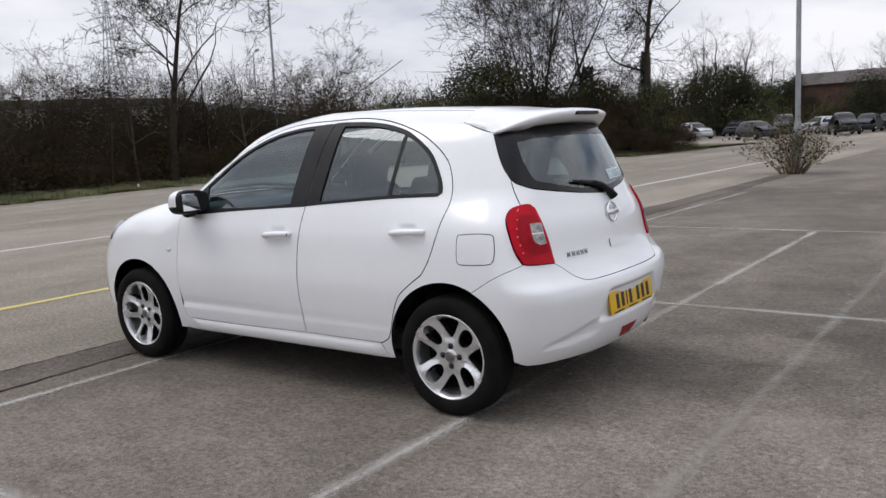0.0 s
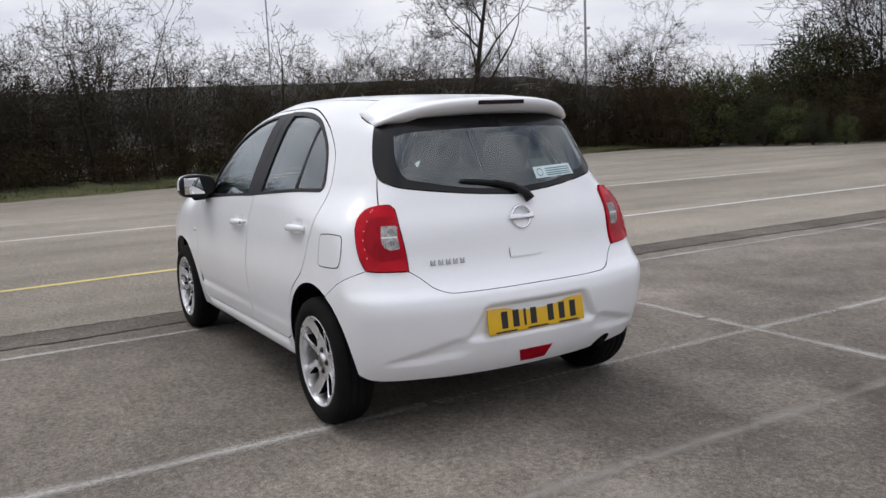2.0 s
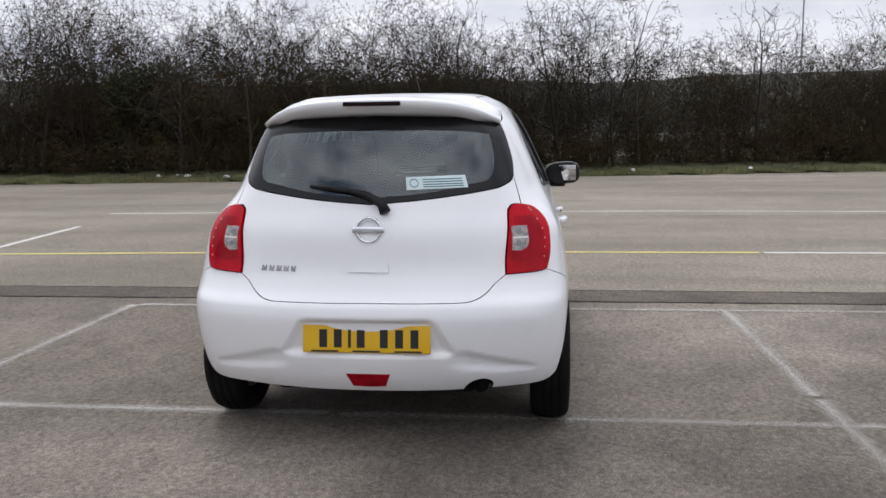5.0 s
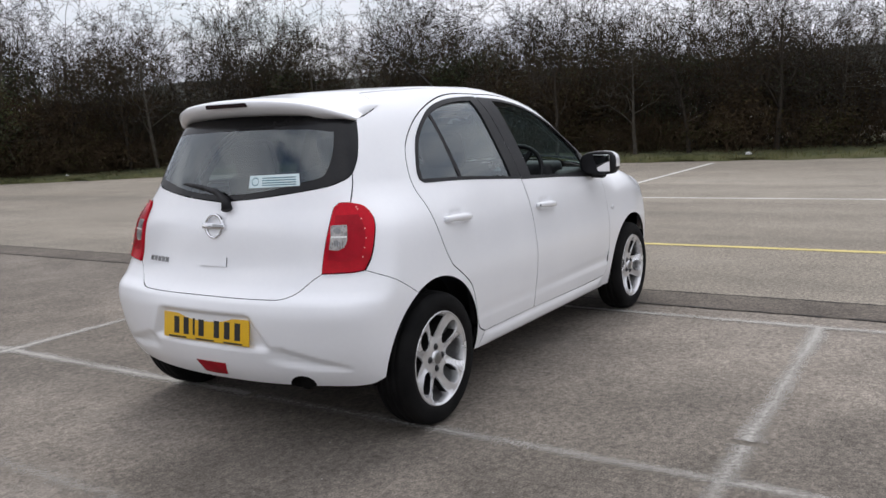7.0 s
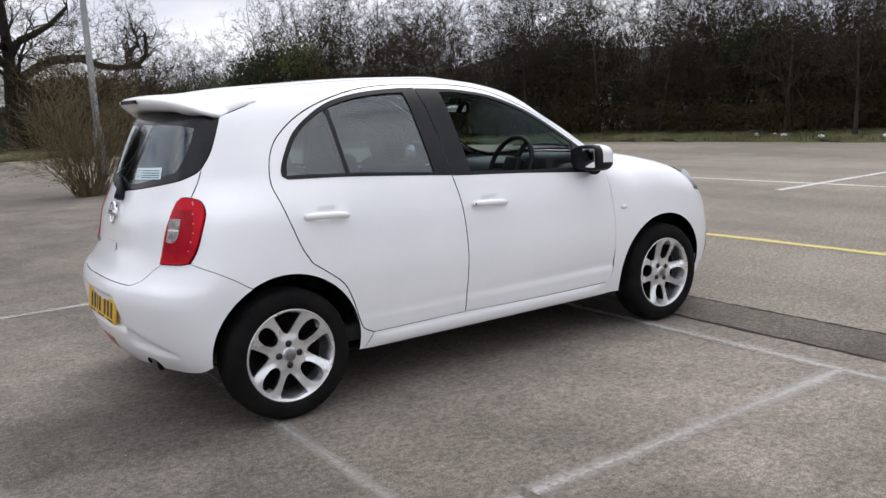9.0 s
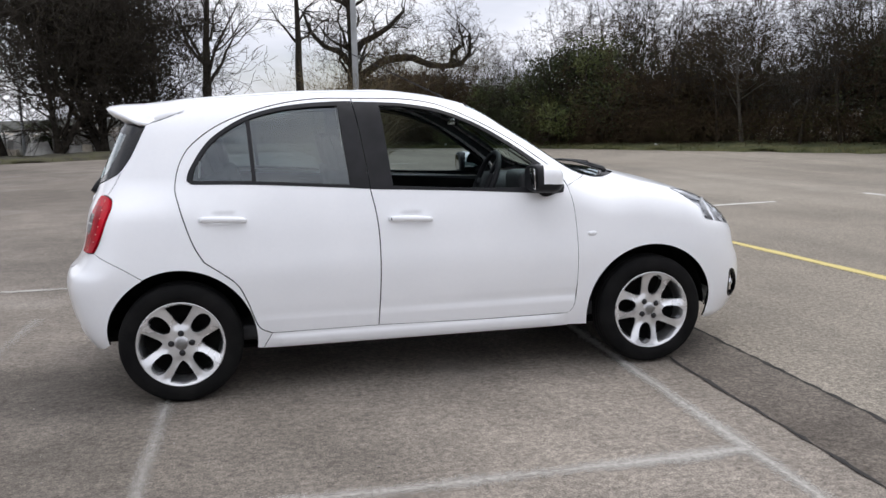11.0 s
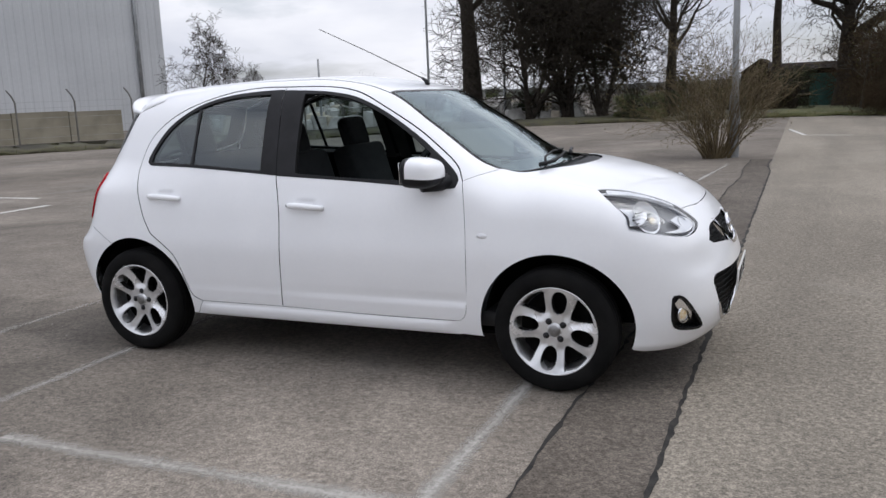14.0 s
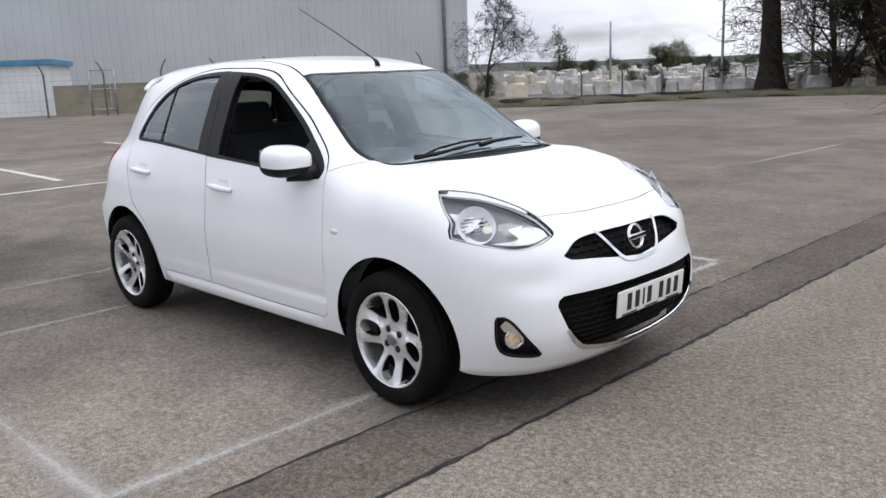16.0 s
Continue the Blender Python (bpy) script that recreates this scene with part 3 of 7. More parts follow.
panel("roof", [roof_loop], paint, car, way="top", step=.04, label="white roof panel")
panel("roof_lining", [inset(roof_loop, .01)], lining, car, way="top", lift=-.035, rim=0, step=.08)

# tailgate
gate = loop(both(np.vstack([glass_low]), REAR), both(np.vstack([gate_cut, tail_in[::-1], gate_low]), REAR)[::-1])
tailgate = panel("tailgate", [gate], paint, car, step=.03, label="white tailgate")
glass_top = curve((-1.44, 1.352), (-1.6, 1.372), (REAR, 1.385))
back_loop = loop(both(np.vstack([glass_side, glass_low]), REAR), both(glass_top, REAR)[::-1])
# the pane's top is lowered so the black border also covers the spoiler's shade
clear_loop = loop(both(np.vstack([curve((-1.60, 1.300), (-1.64, 1.2), (-1.70, 1.125), (-1.78, 1.105), (-2.05, 1.068), (REAR, 1.05))]), REAR), both(curve((-1.60, 1.300), (-1.75, 1.314), (REAR, 1.322)), REAR)[::-1])
back_glass = panel("rear_window", [clear_loop], glass, tailgate, gap=-.002, lift=.001, rim=0, label="tinted rear window")
panel("border_and_shade", [back_loop, clear_loop], gloss_black, tailgate, gap=.002, lift=.0015, rim=.006, step=.03, label="black border of the rear window, widened at the top for spoiler shade")
panel("tailgate_lining", [gate], cabin_grey, tailgate, lift=-.04, gap=.02, rim=0, step=.06)


def scoop(p):
    """Number-plate recess and the scoops of the rear bumper."""
    x, y, z = np.abs(p[:, 0]), np.abs(p[:, 1]), p[:, 2]
    ramp = lambda v, w: np.clip(v / w, 0, 1) ** 2 * (3 - 2 * np.clip(v / w, 0, 1))
    wide = .285 + .08 * np.clip((.57 - z) / .13, 0, 1)
    plate = ramp(wide - y, .05) * ramp(.578 - z, .016) * ramp(z - .415, .03)
    low = ramp(.455 - .28 * np.clip(y - .40, 0, .3) - z, .045) * ramp(z - (.345 - .1 * np.clip(y - .45, -.3, .1)), .035) * ramp(.70 - y, .05) * ramp(y - .30, .12)
    return -.024 * plate - .014 * low


under = curve((-1.547, .30), (-1.60, .275), (-1.82, .265), (-2.03, .262), (REAR, .26))
half = np.vstack([arch(-1.225, 113.9, 178), under])
# the far half has a round notch for the exhaust
notch = np.array([(-1.872 + .062 * math.cos(a), .264 + .052 * math.sin(a)) for a in np.linspace(0, math.pi, 11)])
half_cut = np.vstack([arch(-1.225, 113.9, 178), curve((-1.547, .30), (-1.60, .275), (-1.80, .266)), notch, curve((-1.945, .264), (-2.03, .262), (REAR, .26))])
bumper_loop = loop(np.vstack([half, (half_cut * (-1, 1) + (2 * REAR, 0))[::-1]]), both(np.vstack([bumper_seam[::-1], tail_low, gate_low]), REAR)[::-1])
rear_bumper = panel("rear_bumper", [bumper_loop], paint, car, step=.014, dent=scoop, gap=.0001, label="white rear bumper with moulded scoops")


def swell(p):
    """The hollow below the lamps on the front bumper."""
    y, z = np.abs(p[:, 1]), p[:, 2]
    return -.018 * np.exp(-((y - .56) / .12) ** 2 - ((z - .60) / .07) ** 2) + .008 * np.exp(-((z - .23) / .03) ** 2) * np.clip(y / .3, 0, 1)


nose_low = curve((1.577, .215), (1.62, .205), (1.75, .20), (2.01, .19), (FRONT, .185))
half = np.vstack([arch(1.225, 62, -12), nose_low])
nose_top = np.vstack([curve((1.395, .615), (1.42, .665), (1.48, .715), (1.545, .768)), lamp_low[::-1], from_top(hood_front)])
grille_up = loop(both(curve((1.969, .681), (2.049, .727), (2.196, .738), (FRONT, .738)), FRONT), both(curve((1.969, .681), (2.0, .663), (2.108, .651), (2.29, .629), (FRONT, .617)), FRONT)[::-1])
grille_low = loop(both(curve((1.924, .495), (1.93, .518), (1.952, .532), (2.182, .535), (FRONT, .535)), FRONT),
                  both(curve((1.924, .495), (1.95, .43), (1.985, .36), (2.042, .312), (2.263, .275), (FRONT, .266)), FRONT)[::-1])
fog_hole = loop(curve((1.704, .455), (1.712, .47), (1.735, .472), (1.765, .452), (1.816, .381), (1.866, .308), (1.855, .296), (1.80, .297), (1.73, .313), (1.706, .36), (1.704, .455)))
fog_far = loop(fog_hole * (-1, 1) + (2 * FRONT, 0))
front_bumper = panel("front_bumper", [loop(both(half, FRONT), both(nose_top, FRONT)[::-1]), grille_up, grille_low, fog_hole, fog_far], paint, car, step=.018, dent=swell, gap=.0002,
                     label="white front bumper")
for lp, name in ((grille_up, "upper_grille"), (grille_low, "lower_grille")):
    g = panel(name, [lp], grille_black, front_bumper, gap=-.012, lift=-.035, rim=0, step=.03, label="black honeycomb grille")
    lo, hi = lp.min(0), lp.max(0)
    for k, z in enumerate(np.arange(lo[1] + .02, hi[1] - .01, .026)):
        us = np.arange(lo[0], hi[0], .02)
        q = np.column_stack([us, z + .005 * np.sin(us * 120 + k * math.pi)])
        q = q[within(q, inset(lp, .004))]
        if len(q) > 2:
            w, _ = on_body(q, "side", -.027)
            part("grille_bar", tube(w, .004, 6), grille_black, g)
strip = loop(both(curve((1.955, .395), (1.985, .340), (2.042, .291), (2.263, .252), (FRONT, .243)), FRONT), both(curve((1.965, .40), (1.99, .362), (2.044, .314), (2.263, .277), (FRONT, .268)), FRONT)[::-1])
panel("chrome_strip", [strip], chrome, front_bumper, gap=0, lift=.004, rim=.008, step=.02, label="bright strip under the grille")
for s in (1, -1):
    arm = [(2.165, .742), (2.19, .72), (2.255, .648), (2.29, .622), (2.34, .612), (FRONT, .609)]
    c = curve(*arm)
    t = np.gradient(c, axis=0)
    t /= np.linalg.norm(t, axis=1)[:, None]
    nrm = np.stack([-t[:, 1], t[:, 0]], -1)
    panel("chrome_vee", [loop(c + nrm * .0075, (c - nrm * .0075)[::-1])], chrome, front_bumper, side=s, gap=0, lift=.006, rim=.02, step=.012, label="chrome V-shaped trim")
    fog_dish = panel("fog_light", [fog_hole], gloss_black, front_bumper, side=s, gap=-.006, lift=-.03, rim=0, step=.02, label="round fog light in black and chrome surround")
    panel("fog_bezel", [fog_hole, inset(fog_hole, .010)], gloss_black, fog_dish, side=s, gap=.0, lift=.002, rim=.03, step=.012)
    crescent = loop(curve((1.722, .43), (1.74, .452), (1.765, .43), (1.80, .385), (1.80, .35), (1.79, .38), (1.765, .405), (1.735, .405), (1.722, .43)))
    panel("chrome_brow", [crescent], chrome, fog_dish, side=s, gap=0, lift=-.012, rim=.012, step=.012)
    q, n = on_body(np.array([[1.768, .372]]), "side", -.028)
    m = Matrix.Translation(q[0] * (1, s, 1)) @ Vector((.9, .42 * s, 0)).to_track_quat("Z", "Y").to_matrix().to_4x4()
    lb = part("fog_ring", lathe([(.026, -.02), (.034, .004), (.041, .012), (.041, .0)], 28, m=m), chrome, fog_dish)
    bm = bmesh.new()
    bmesh.ops.create_uvsphere(bm, u_segments=20, v_segments=10, radius=.034, matrix=m @ Matrix.Diagonal((1, 1, .45, 1)))
    part("fog_bulb", bm, lamp_amber, lb)


def badge(m, parent):
    """A ring with a bar across it, drawn plain."""
    ring = lathe([(.043, 0), (.043, .008), (.047, .012), (.052, .012), (.055, .008), (.055, 0)], 40, m=m)
    ob = part("badge", ring, chrome, parent, "round chrome badge")
    part("badge_bar", block(-.066, .066, -.012, .012, .004, .015, .003, m=m), chrome, ob)
    return ob


q, n = on_body(np.array([[REAR, .922]]), "side", .0)
badge(Matrix.Translation(q[0]) @ Matrix(((0, 0, -1, 0), (1, 0, 0, 0), (0, 1, 0, 0), (0, 0, 0, 1))) @ pose(0, 0, 0, -8), tailgate)
badge(pose(1.915, 0, .692, 0, 0, 0) @ Matrix(((0, 0, 1, 0), (1, 0, 0, 0), (0, 1, 0, 0), (0, 0, 0, 1))) @ pose(0, 0, 0, -14), front_bumper)


def plate(m, material, parent, label):
    """A number plate, its characters as plain bars."""
    ob = part("number_plate", block(-.26, .26, -.0555, .0555, 0, .008, .003, m=m), material, parent, label)
    for k, (x, w) in enumerate(((-.176, .05), (-.116, .05), (-.068, .016), (-.022, .05), (.072, .05), (.134, .05), (.196, .05))):
        flat_part("plate_bar", block(x - w / 2 + .009, x + w / 2 - .009, -.0345, .0385, .008, .0092, m=m) if w > .03 else block(x - .006, x + .006, -.0345, .0385, .008, .0092, m=m), ink, ob)
    for x in (-.17, 0, .17):
        flat_part("plate_bar", block(x - .055, x + .055, -.0525, -.0455, .008, .009, m=m), ink, ob)
    return ob


plate(pose(-1.812, 0, .493) @ Matrix(((0, 0, -1, 0), (-1, 0, 0, 0), (0, 1, 0, 0), (0, 0, 0, 1))) @ pose(0, 0, 0, -7), plate_yellow, rear_bumper, "yellow rear number plate")
plate(pose(1.978, .03, .448) @ Matrix(((0, 0, 1, 0), (1, 0, 0, 0), (0, 1, 0, 0), (0, 0, 0, 1))) @ pose(0, 0, 0, 4), plate_white, front_bumper, "white front number plate")
panel("reflector", [loop(both(curve((-2.296, .345), (REAR, .346)), REAR), both(curve((-2.32, .287), (REAR, .284)), REAR)[::-1])], deep_lens, rear_bumper, gap=0, lift=.003, rim=.01, step=.02, label="dark red fog lamp")
grip = loop(both(curve((-2.295, .793), (REAR, .793)), REAR), both(curve((-2.295, .752), (REAR, .752)), REAR)[::-1])
panel("grip_cover", [grip], paint, tailgate, gap=0, lift=.006, rim=.008, step=.02, label="white tailgate handle cover")
for k in range(5):
    # five plain upright strokes with a foot where the model name stands
    u = -1.845 - .036 * k
    for a, b, low, high in ((0, .005, .752, .774), (.009, .013, .752, .768), (.017, .021, .752, .774), (.0, .024, .7515, .7555)):
        word = loop(curve((u - a, high), (u - b, high)), curve((u - b, high), (u - b, low)), curve((u - b, low), (u - a, low)))
        panel("name_bar", [word], steel, tailgate, gap=0, lift=.004, rim=.004, step=.01)

# rear spoiler
tip = [(-1.165, None, 0), (-1.28, .003, .3), (-1.40, .006, .6), (-1.52, .004, .9), (-1.578, -.003, 1), (-1.594, -.013, 1), (-1.582, -.036, 1), (-1.556, -.060, 1), (-1.505, -.074, .95), (-1.44, -.055, .7)]
rows = []
for j in range(41):
    a = -1 + 2 * j / 40
    y = .521 * a
    row = []
    for x, dz, k in tip:
        xx = x + k * .20 * abs(a) ** 3
        yy = y * (1 + .0 * k)
        crown = .035 * a * a + .055 * abs(a) ** 5
        if dz is None:
            z = float(on_body(np.array([[x, np.clip(yy, -.49, .49)]]), "top")[0][0, 2]) + .001 - (.012 if abs(a) > .95 else 0)
        else:
            z = 1.458 - crown * (.6 + .4 * k) + dz * (1 - .45 * abs(a) ** 3) - .02 * max(0, -x - 1.5) - (0 if x < -1.35 else -.015 * (1 + (x + 1.28) / .12 * .2))
        if dz is not None and x > -1.56 and abs(a) > .66:
            # the ends run into the roof
            w = min(1, (abs(a) - .66) / .28)
            w = w * w * (3 - 2 * w)
            z = z * (1 - w) + w * (float(on_body(np.array([[xx, yy]]), "top")[0][0, 2]) + .003)
        row.append((xx, yy * (.985 if dz is None else 1), z))
    rows.append(row)
nk = len(tip)
spoiler = quick("spoiler", [p for r in rows for p in r], [(j * nk + i, (j + 1) * nk + i, (j + 1) * nk + i + 1, j * nk + i + 1) for j in range(40) for i in range(nk - 1)]
                + [tuple(range(nk)), tuple(40 * nk + i for i in reversed(range(nk)))], paint, tailgate, "white roof spoiler")
flat_part("brake_light", block(-1.599, -1.57, -.12, .12, 1.423, 1.441, .003), dark_lens, spoiler, "dark high-level brake light")

# smaller fittings
fuel = loop(curve((-1.300, .888), (-1.39, .895), (-1.462, .893), (-1.476, .885), (-1.482, .82), (-1.476, .772), (-1.465, .757), (-1.39, .748), (-1.306, .748), (-1.293, .76), (-1.289, .82), (-1.291, .876), (-1.300, .888)))
panel("fuel_flap_gap", [fuel, inset(fuel, .004)], seam_black, car, side=1, gap=0, lift=.0006, rim=0, step=.01)
panel("fuel_flap", [inset(fuel, .004)], paint, car, side=1, gap=0, lift=.0012, rim=.004, step=.03, label="white fuel filler flap")


def handle(u0, u1, z, key, s):
    us = np.linspace(u0, u1, 13)
    rise = .024 * np.sin(np.linspace(0, math.pi, 13)) ** .45
    q, n = on_body(np.column_stack([us, np.full(13, z) - .006 * np.linspace(-1, 1, 13)]), "side", .004)
    path = [(p + m * r) * (1, s, 1) for p, m, r in zip(q, n, rise)]
    bm = tube(path, [.011 + .006 * math.sin(math.pi * i / 12) ** .5 for i in range(13)], 12)
    ob = part("door_handle", bm, paint, doors[key, s], "white pull handle")
    if key == "front":
        a = on_body(np.array([[u0 + .012, z + .004]]), "side", .016)[0][0] * (1, s, 1)
        part("key_hole", lathe([(.0001, .012), (.006, .012), (.007, .009), (.007, 0)], 14, m=Matrix.Translation(a) @ pose(0, 0, 0, -90 * s)), black_trim, ob)


for s in (1, -1):
    handle(-1.10, -.885, .886, "rear", s)
    handle(-.185, .03, .850, "front", s)
    q, n = on_body(np.array([[.887, .73]]), "side", 0)
    m = Matrix.Translation(q[0] * (1, s, 1)) @ pose(0, 0, 0, -90 * s)
    part("side_repeater", lathe([(.0001, .010), (.012, .009), (.02, .005), (.023, 0)], 20, m=m @ Matrix.Diagonal((1.15, .6, .7, 1))), lamp_bowl, car, "small clear side repeater")
    # door mirror
    bm = bmesh.new()
    bmesh.ops.create_uvsphere(bm, u_segments=32, v_segments=20, radius=1)
    for v in bm.verts:
        x, y, z = v.co
        e = lambda c, k: math.copysign(abs(c) ** k, c)
        x, y, z = e(x, .75), e(y, .68), e(z, .66)
        v.co = (max(x, -.55) * (.104 - .012 * y), y * .114, z * (.071 + .006 * y) - .008 * max(x, 0))
    bmesh.ops.transform(bm, matrix=pose(.60, .846 * s, 1.034) @ Matrix.Diagonal((1, s, 1, 1)), verts=bm.verts)
    if s < 0:
        bmesh.ops.reverse_faces(bm, faces=bm.faces)
    for f in bm.faces:
        f.material_index = 1 if f.calc_center_median().z < 1.008 or f.calc_center_median().x < .580 else 0
    me = bpy.data.meshes.new("door_mirror")
    bm.to_mesh(me)
    bm.free()
    me.shade_smooth()
    me.materials.append(paint)
    me.materials.append(black_trim)
    mir = link_mesh("door_mirror", me, None, doors["front", s], "white door mirror with black base")
    part("mirror_glass", block(-.002, .002, -.086, .086, -.050, .050, .0015, m=pose(.5435, .846 * s, 1.034, 0, 1 if s > 0 else -3, 0 if s > 0 else -6)), mirror_mat, mir, "mirror glass")
    part("mirror_foot", tube([(.69, .735 * s, .978), (.66, .79 * s, .972), (.615, .85 * s, .978)], [.042, .036, .040], 12), black_trim, mir)
    tri = loop(curve((.742, .958), (.60, .958)), curve((.60, .958), (.575, 1.06), (.60, 1.115)), curve((.60, 1.115), (.715, 1.022), (.744, .985), (.742, .958)))
    panel("mirror_base", [tri], black_trim, doors["front", s], side=s, gap=0, lift=.001, rim=.01, step=.02)

aerial = part("aerial", tube([(.27, .03, 1.445), (.262, .03, 1.468), (.235, .03, 1.487)], [.016, .012, .006], 10), black_trim, car, "whip aerial on the roof")
part("whip", tube([(.24, .03, 1.484), (-.10, .03, 1.65), (-.426, .03, 1.80)], [.0035, .0028, .002], 6), black_trim, aerial)


def wiper(path, r, name, parent):
    q = [on_body(np.array([p]), "top", .022)[0][0] for p in path] if name == "front_wiper" else [on_body(np.array([p]), "side", .02)[0][0] for p in path]
    return part(name, tube(q, r, 8), black_trim, parent, "black wiper")


wiper([(1.13, -.10), (1.09, .05), (1.06, .2), (1.02, .33)], [.012, .009, .007, .006], "front_wiper", car)
wiper([(1.08, -.48), (1.12, -.38), (1.11, -.22), (1.09, -.06)], [.012, .009, .007, .006], "front_wiper", car)
wiper([(1.10, -.46), (1.05, -.30), (1.035, -.12), (1.04, .08)], [.007, .006, .006, .005], "front_wiper", car)
arm = wiper([(REAR - .10, .985), (REAR - .075, 1.02), (REAR + .02, 1.055), (REAR + .15, 1.075)], [.024, .020, .014, .010], "rear_wiper", tailgate)
q = [on_body(np.array([p]), "side", .012)[0][0] for p in ((REAR + .02, 1.05), (REAR + .14, 1.073), (REAR + .28, 1.085), (REAR + .40, 1.092))]
part("wiper_blade", tube(q, [.009, .012, .011, .006], 8), black_trim, arm)
sticker = loop(curve((REAR - .235, 1.130), (REAR - .585, 1.136)), curve((REAR - .585, 1.136), (REAR - .585, 1.086)), curve((REAR - .585, 1.086), (REAR - .235, 1.078)))
st = panel("window_sticker", [sticker], sticker_mat, back_glass, gap=0, lift=.003, rim=0, step=.03, label="pale blue sticker on the rear window")
for k, z in enumerate((1.121, 1.111, 1.101, 1.092)):
    bar = loop(curve((REAR - .34, z), (REAR - .565, z + .003)), curve((REAR - .565, z - .001), (REAR - .34, z - .004)))
    panel("sticker_bar", [bar], sticker_ink, st, gap=0, lift=.004, rim=0, step=.03)
ring_uv = np.array([(REAR - .285 + .028 * math.cos(a), 1.105 + .018 * math.sin(a)) for a in np.linspace(0, 2 * math.pi, 24)[:-1]])
panel("sticker_ring", [loop(ring_uv), loop(inset(loop(ring_uv), .004))], sticker_ink, st, gap=0, lift=.004, rim=0, step=.01)
part("exhaust_pipe", tube([(-1.40, -.45, .272), (-1.60, -.45, .283), (-1.70, -.45, .283)], [.030, .034, .036], 16), under_black, car, "black exhaust pipe")

# inner shell, floor and wheel housings
belt = curve((REAR, .62), (-1.75, .70), (-1.5, .86), (-1.2, 1.03), (-.3, 1.0), (.7, .93), (.82, .90), (1.2, .86), (1.5, .70), (1.9, .70), (FRONT, .70))
hull_low = np.vstack([curve((FRONT, .24), (1.62, .24)), arch(1.225, 0, 180, .40), curve((.80, .25), (-.80, .25)), arch(-1.225, 0, 180, .40), curve((-1.66, .29), (REAR, .29))])
hull = loop(belt, hull_low)
for s in (1, -1):
    panel("inner_shell", [hull], under_black, car, side=s, gap=0, lift=-.055, rim=0, step=.06)
    for x in (-1.225, 1.225):
        n = 36
        ang = [math.radians(-2 + 184 * i / n) for i in range(n + 1)]
        vs, fs = [], []
        for a in ang:
            vs += [(x + .375 * math.cos(a), s * .69, .295 + .375 * math.sin(a)), (x + .375 * math.cos(a), s * .42, .295 + .375 * math.sin(a)), (x, s * .42, .295)]
        for i in range(n):
            fs += [(3 * i, 3 * i + 3, 3 * i + 4, 3 * i + 1), (3 * i + 1, 3 * i + 4, 3 * i + 5, 3 * i + 2)]
        quick("wheel_housing", vs, fs, under_black, car)
part("underbody", block(-1.45, 1.45, -.64, .64, .20, .25, .03), under_black, car)
part("rear_undertray", block(-1.66, -1.5, -.42, .42, .23, .28, .02), under_black, car)
part("front_undertray", block(1.45, 1.75, -.36, .36, .23, .27, .015), under_black, car)


# ---- cabin ----
def seat(x, y, wide, name, label):
    """A car seat: cushion, back and headrest."""
    ob = tagged(new(name), label)
    ob.parent = car
    part("seat_cushion", block(x - .05, x + .45, y - wide, y + wide, .36, .56, .07, 4), seat_cloth, ob)
    part("seat_back", block(-.07, .07, -wide, wide, 0, .62, .06, 4, m=pose(x - .05, y, .50, 0, -16)), seat_cloth, ob)
    for k in ((0,) if wide < .3 else (-.38, .38)):
        part("headrest", block(-.045, .045, -.13, .13, .60, .80, .05, 4, m=pose(x - .05, y + k, .50, 0, -16)), seat_cloth, ob)
    return ob


seat(-.17, .36, .25, "front_seat", "dark grey cloth front seat")
seat(-.17, -.36, .25, "front_seat", "dark grey cloth front seat")
seat(-.82, 0, .58, "rear_seat", "dark grey cloth rear bench with headrests")
part("cabin_floor", block(-1.5, 1.1, -.70, .70, .26, .34, .02), cabin_grey, car)
dash = part("dashboard", block(.62, 1.10, -.66, .66, .72, .985, .09, 4), cabin_grey, car, "dark grey dashboard")
part("instrument_hood", block(.58, .80, -.52, -.20, .90, 1.045, .05, 4), cabin_grey, dash)
part("parcel_shelf", block(-1.55, -1.08, -.56, .56, .90, .93, .01), cabin_grey, car)
wheel_m = pose(.425, -.36, .985, 0, -68)
bm = lathe([(.175 + .015 * math.cos(a), .015 * math.sin(a)) for a in (2 * math.pi * i / 10 for i in range(10))], 36, m=wheel_m, close=True)
sw = part("steering_wheel", bm, black_trim, car, "black steering wheel")
part("wheel_boss", block(-.06, .06, -.065, .065, -.045, .01, .02, m=wheel_m), black_trim, sw)
for a in (90, 210, 330):
    part("wheel_spoke", block(.04, .17, -.015, .015, -.012, .006, .004, m=wheel_m @ pose(0, 0, 0, 0, 0, a)), black_trim, sw)
im = part("rear_view_mirror", block(.315, .335, -.115, .115, 1.30, 1.365, .02, 3), black_trim, car, "black rear-view mirror")
part("mirror_face", block(.311, .3145, -.105, .105, 1.307, 1.358, .001), mirror_mat, im)
part("mirror_stem", tube([(.33, 0, 1.35), (.36, 0, 1.40)], .012, 8), black_trim, im)


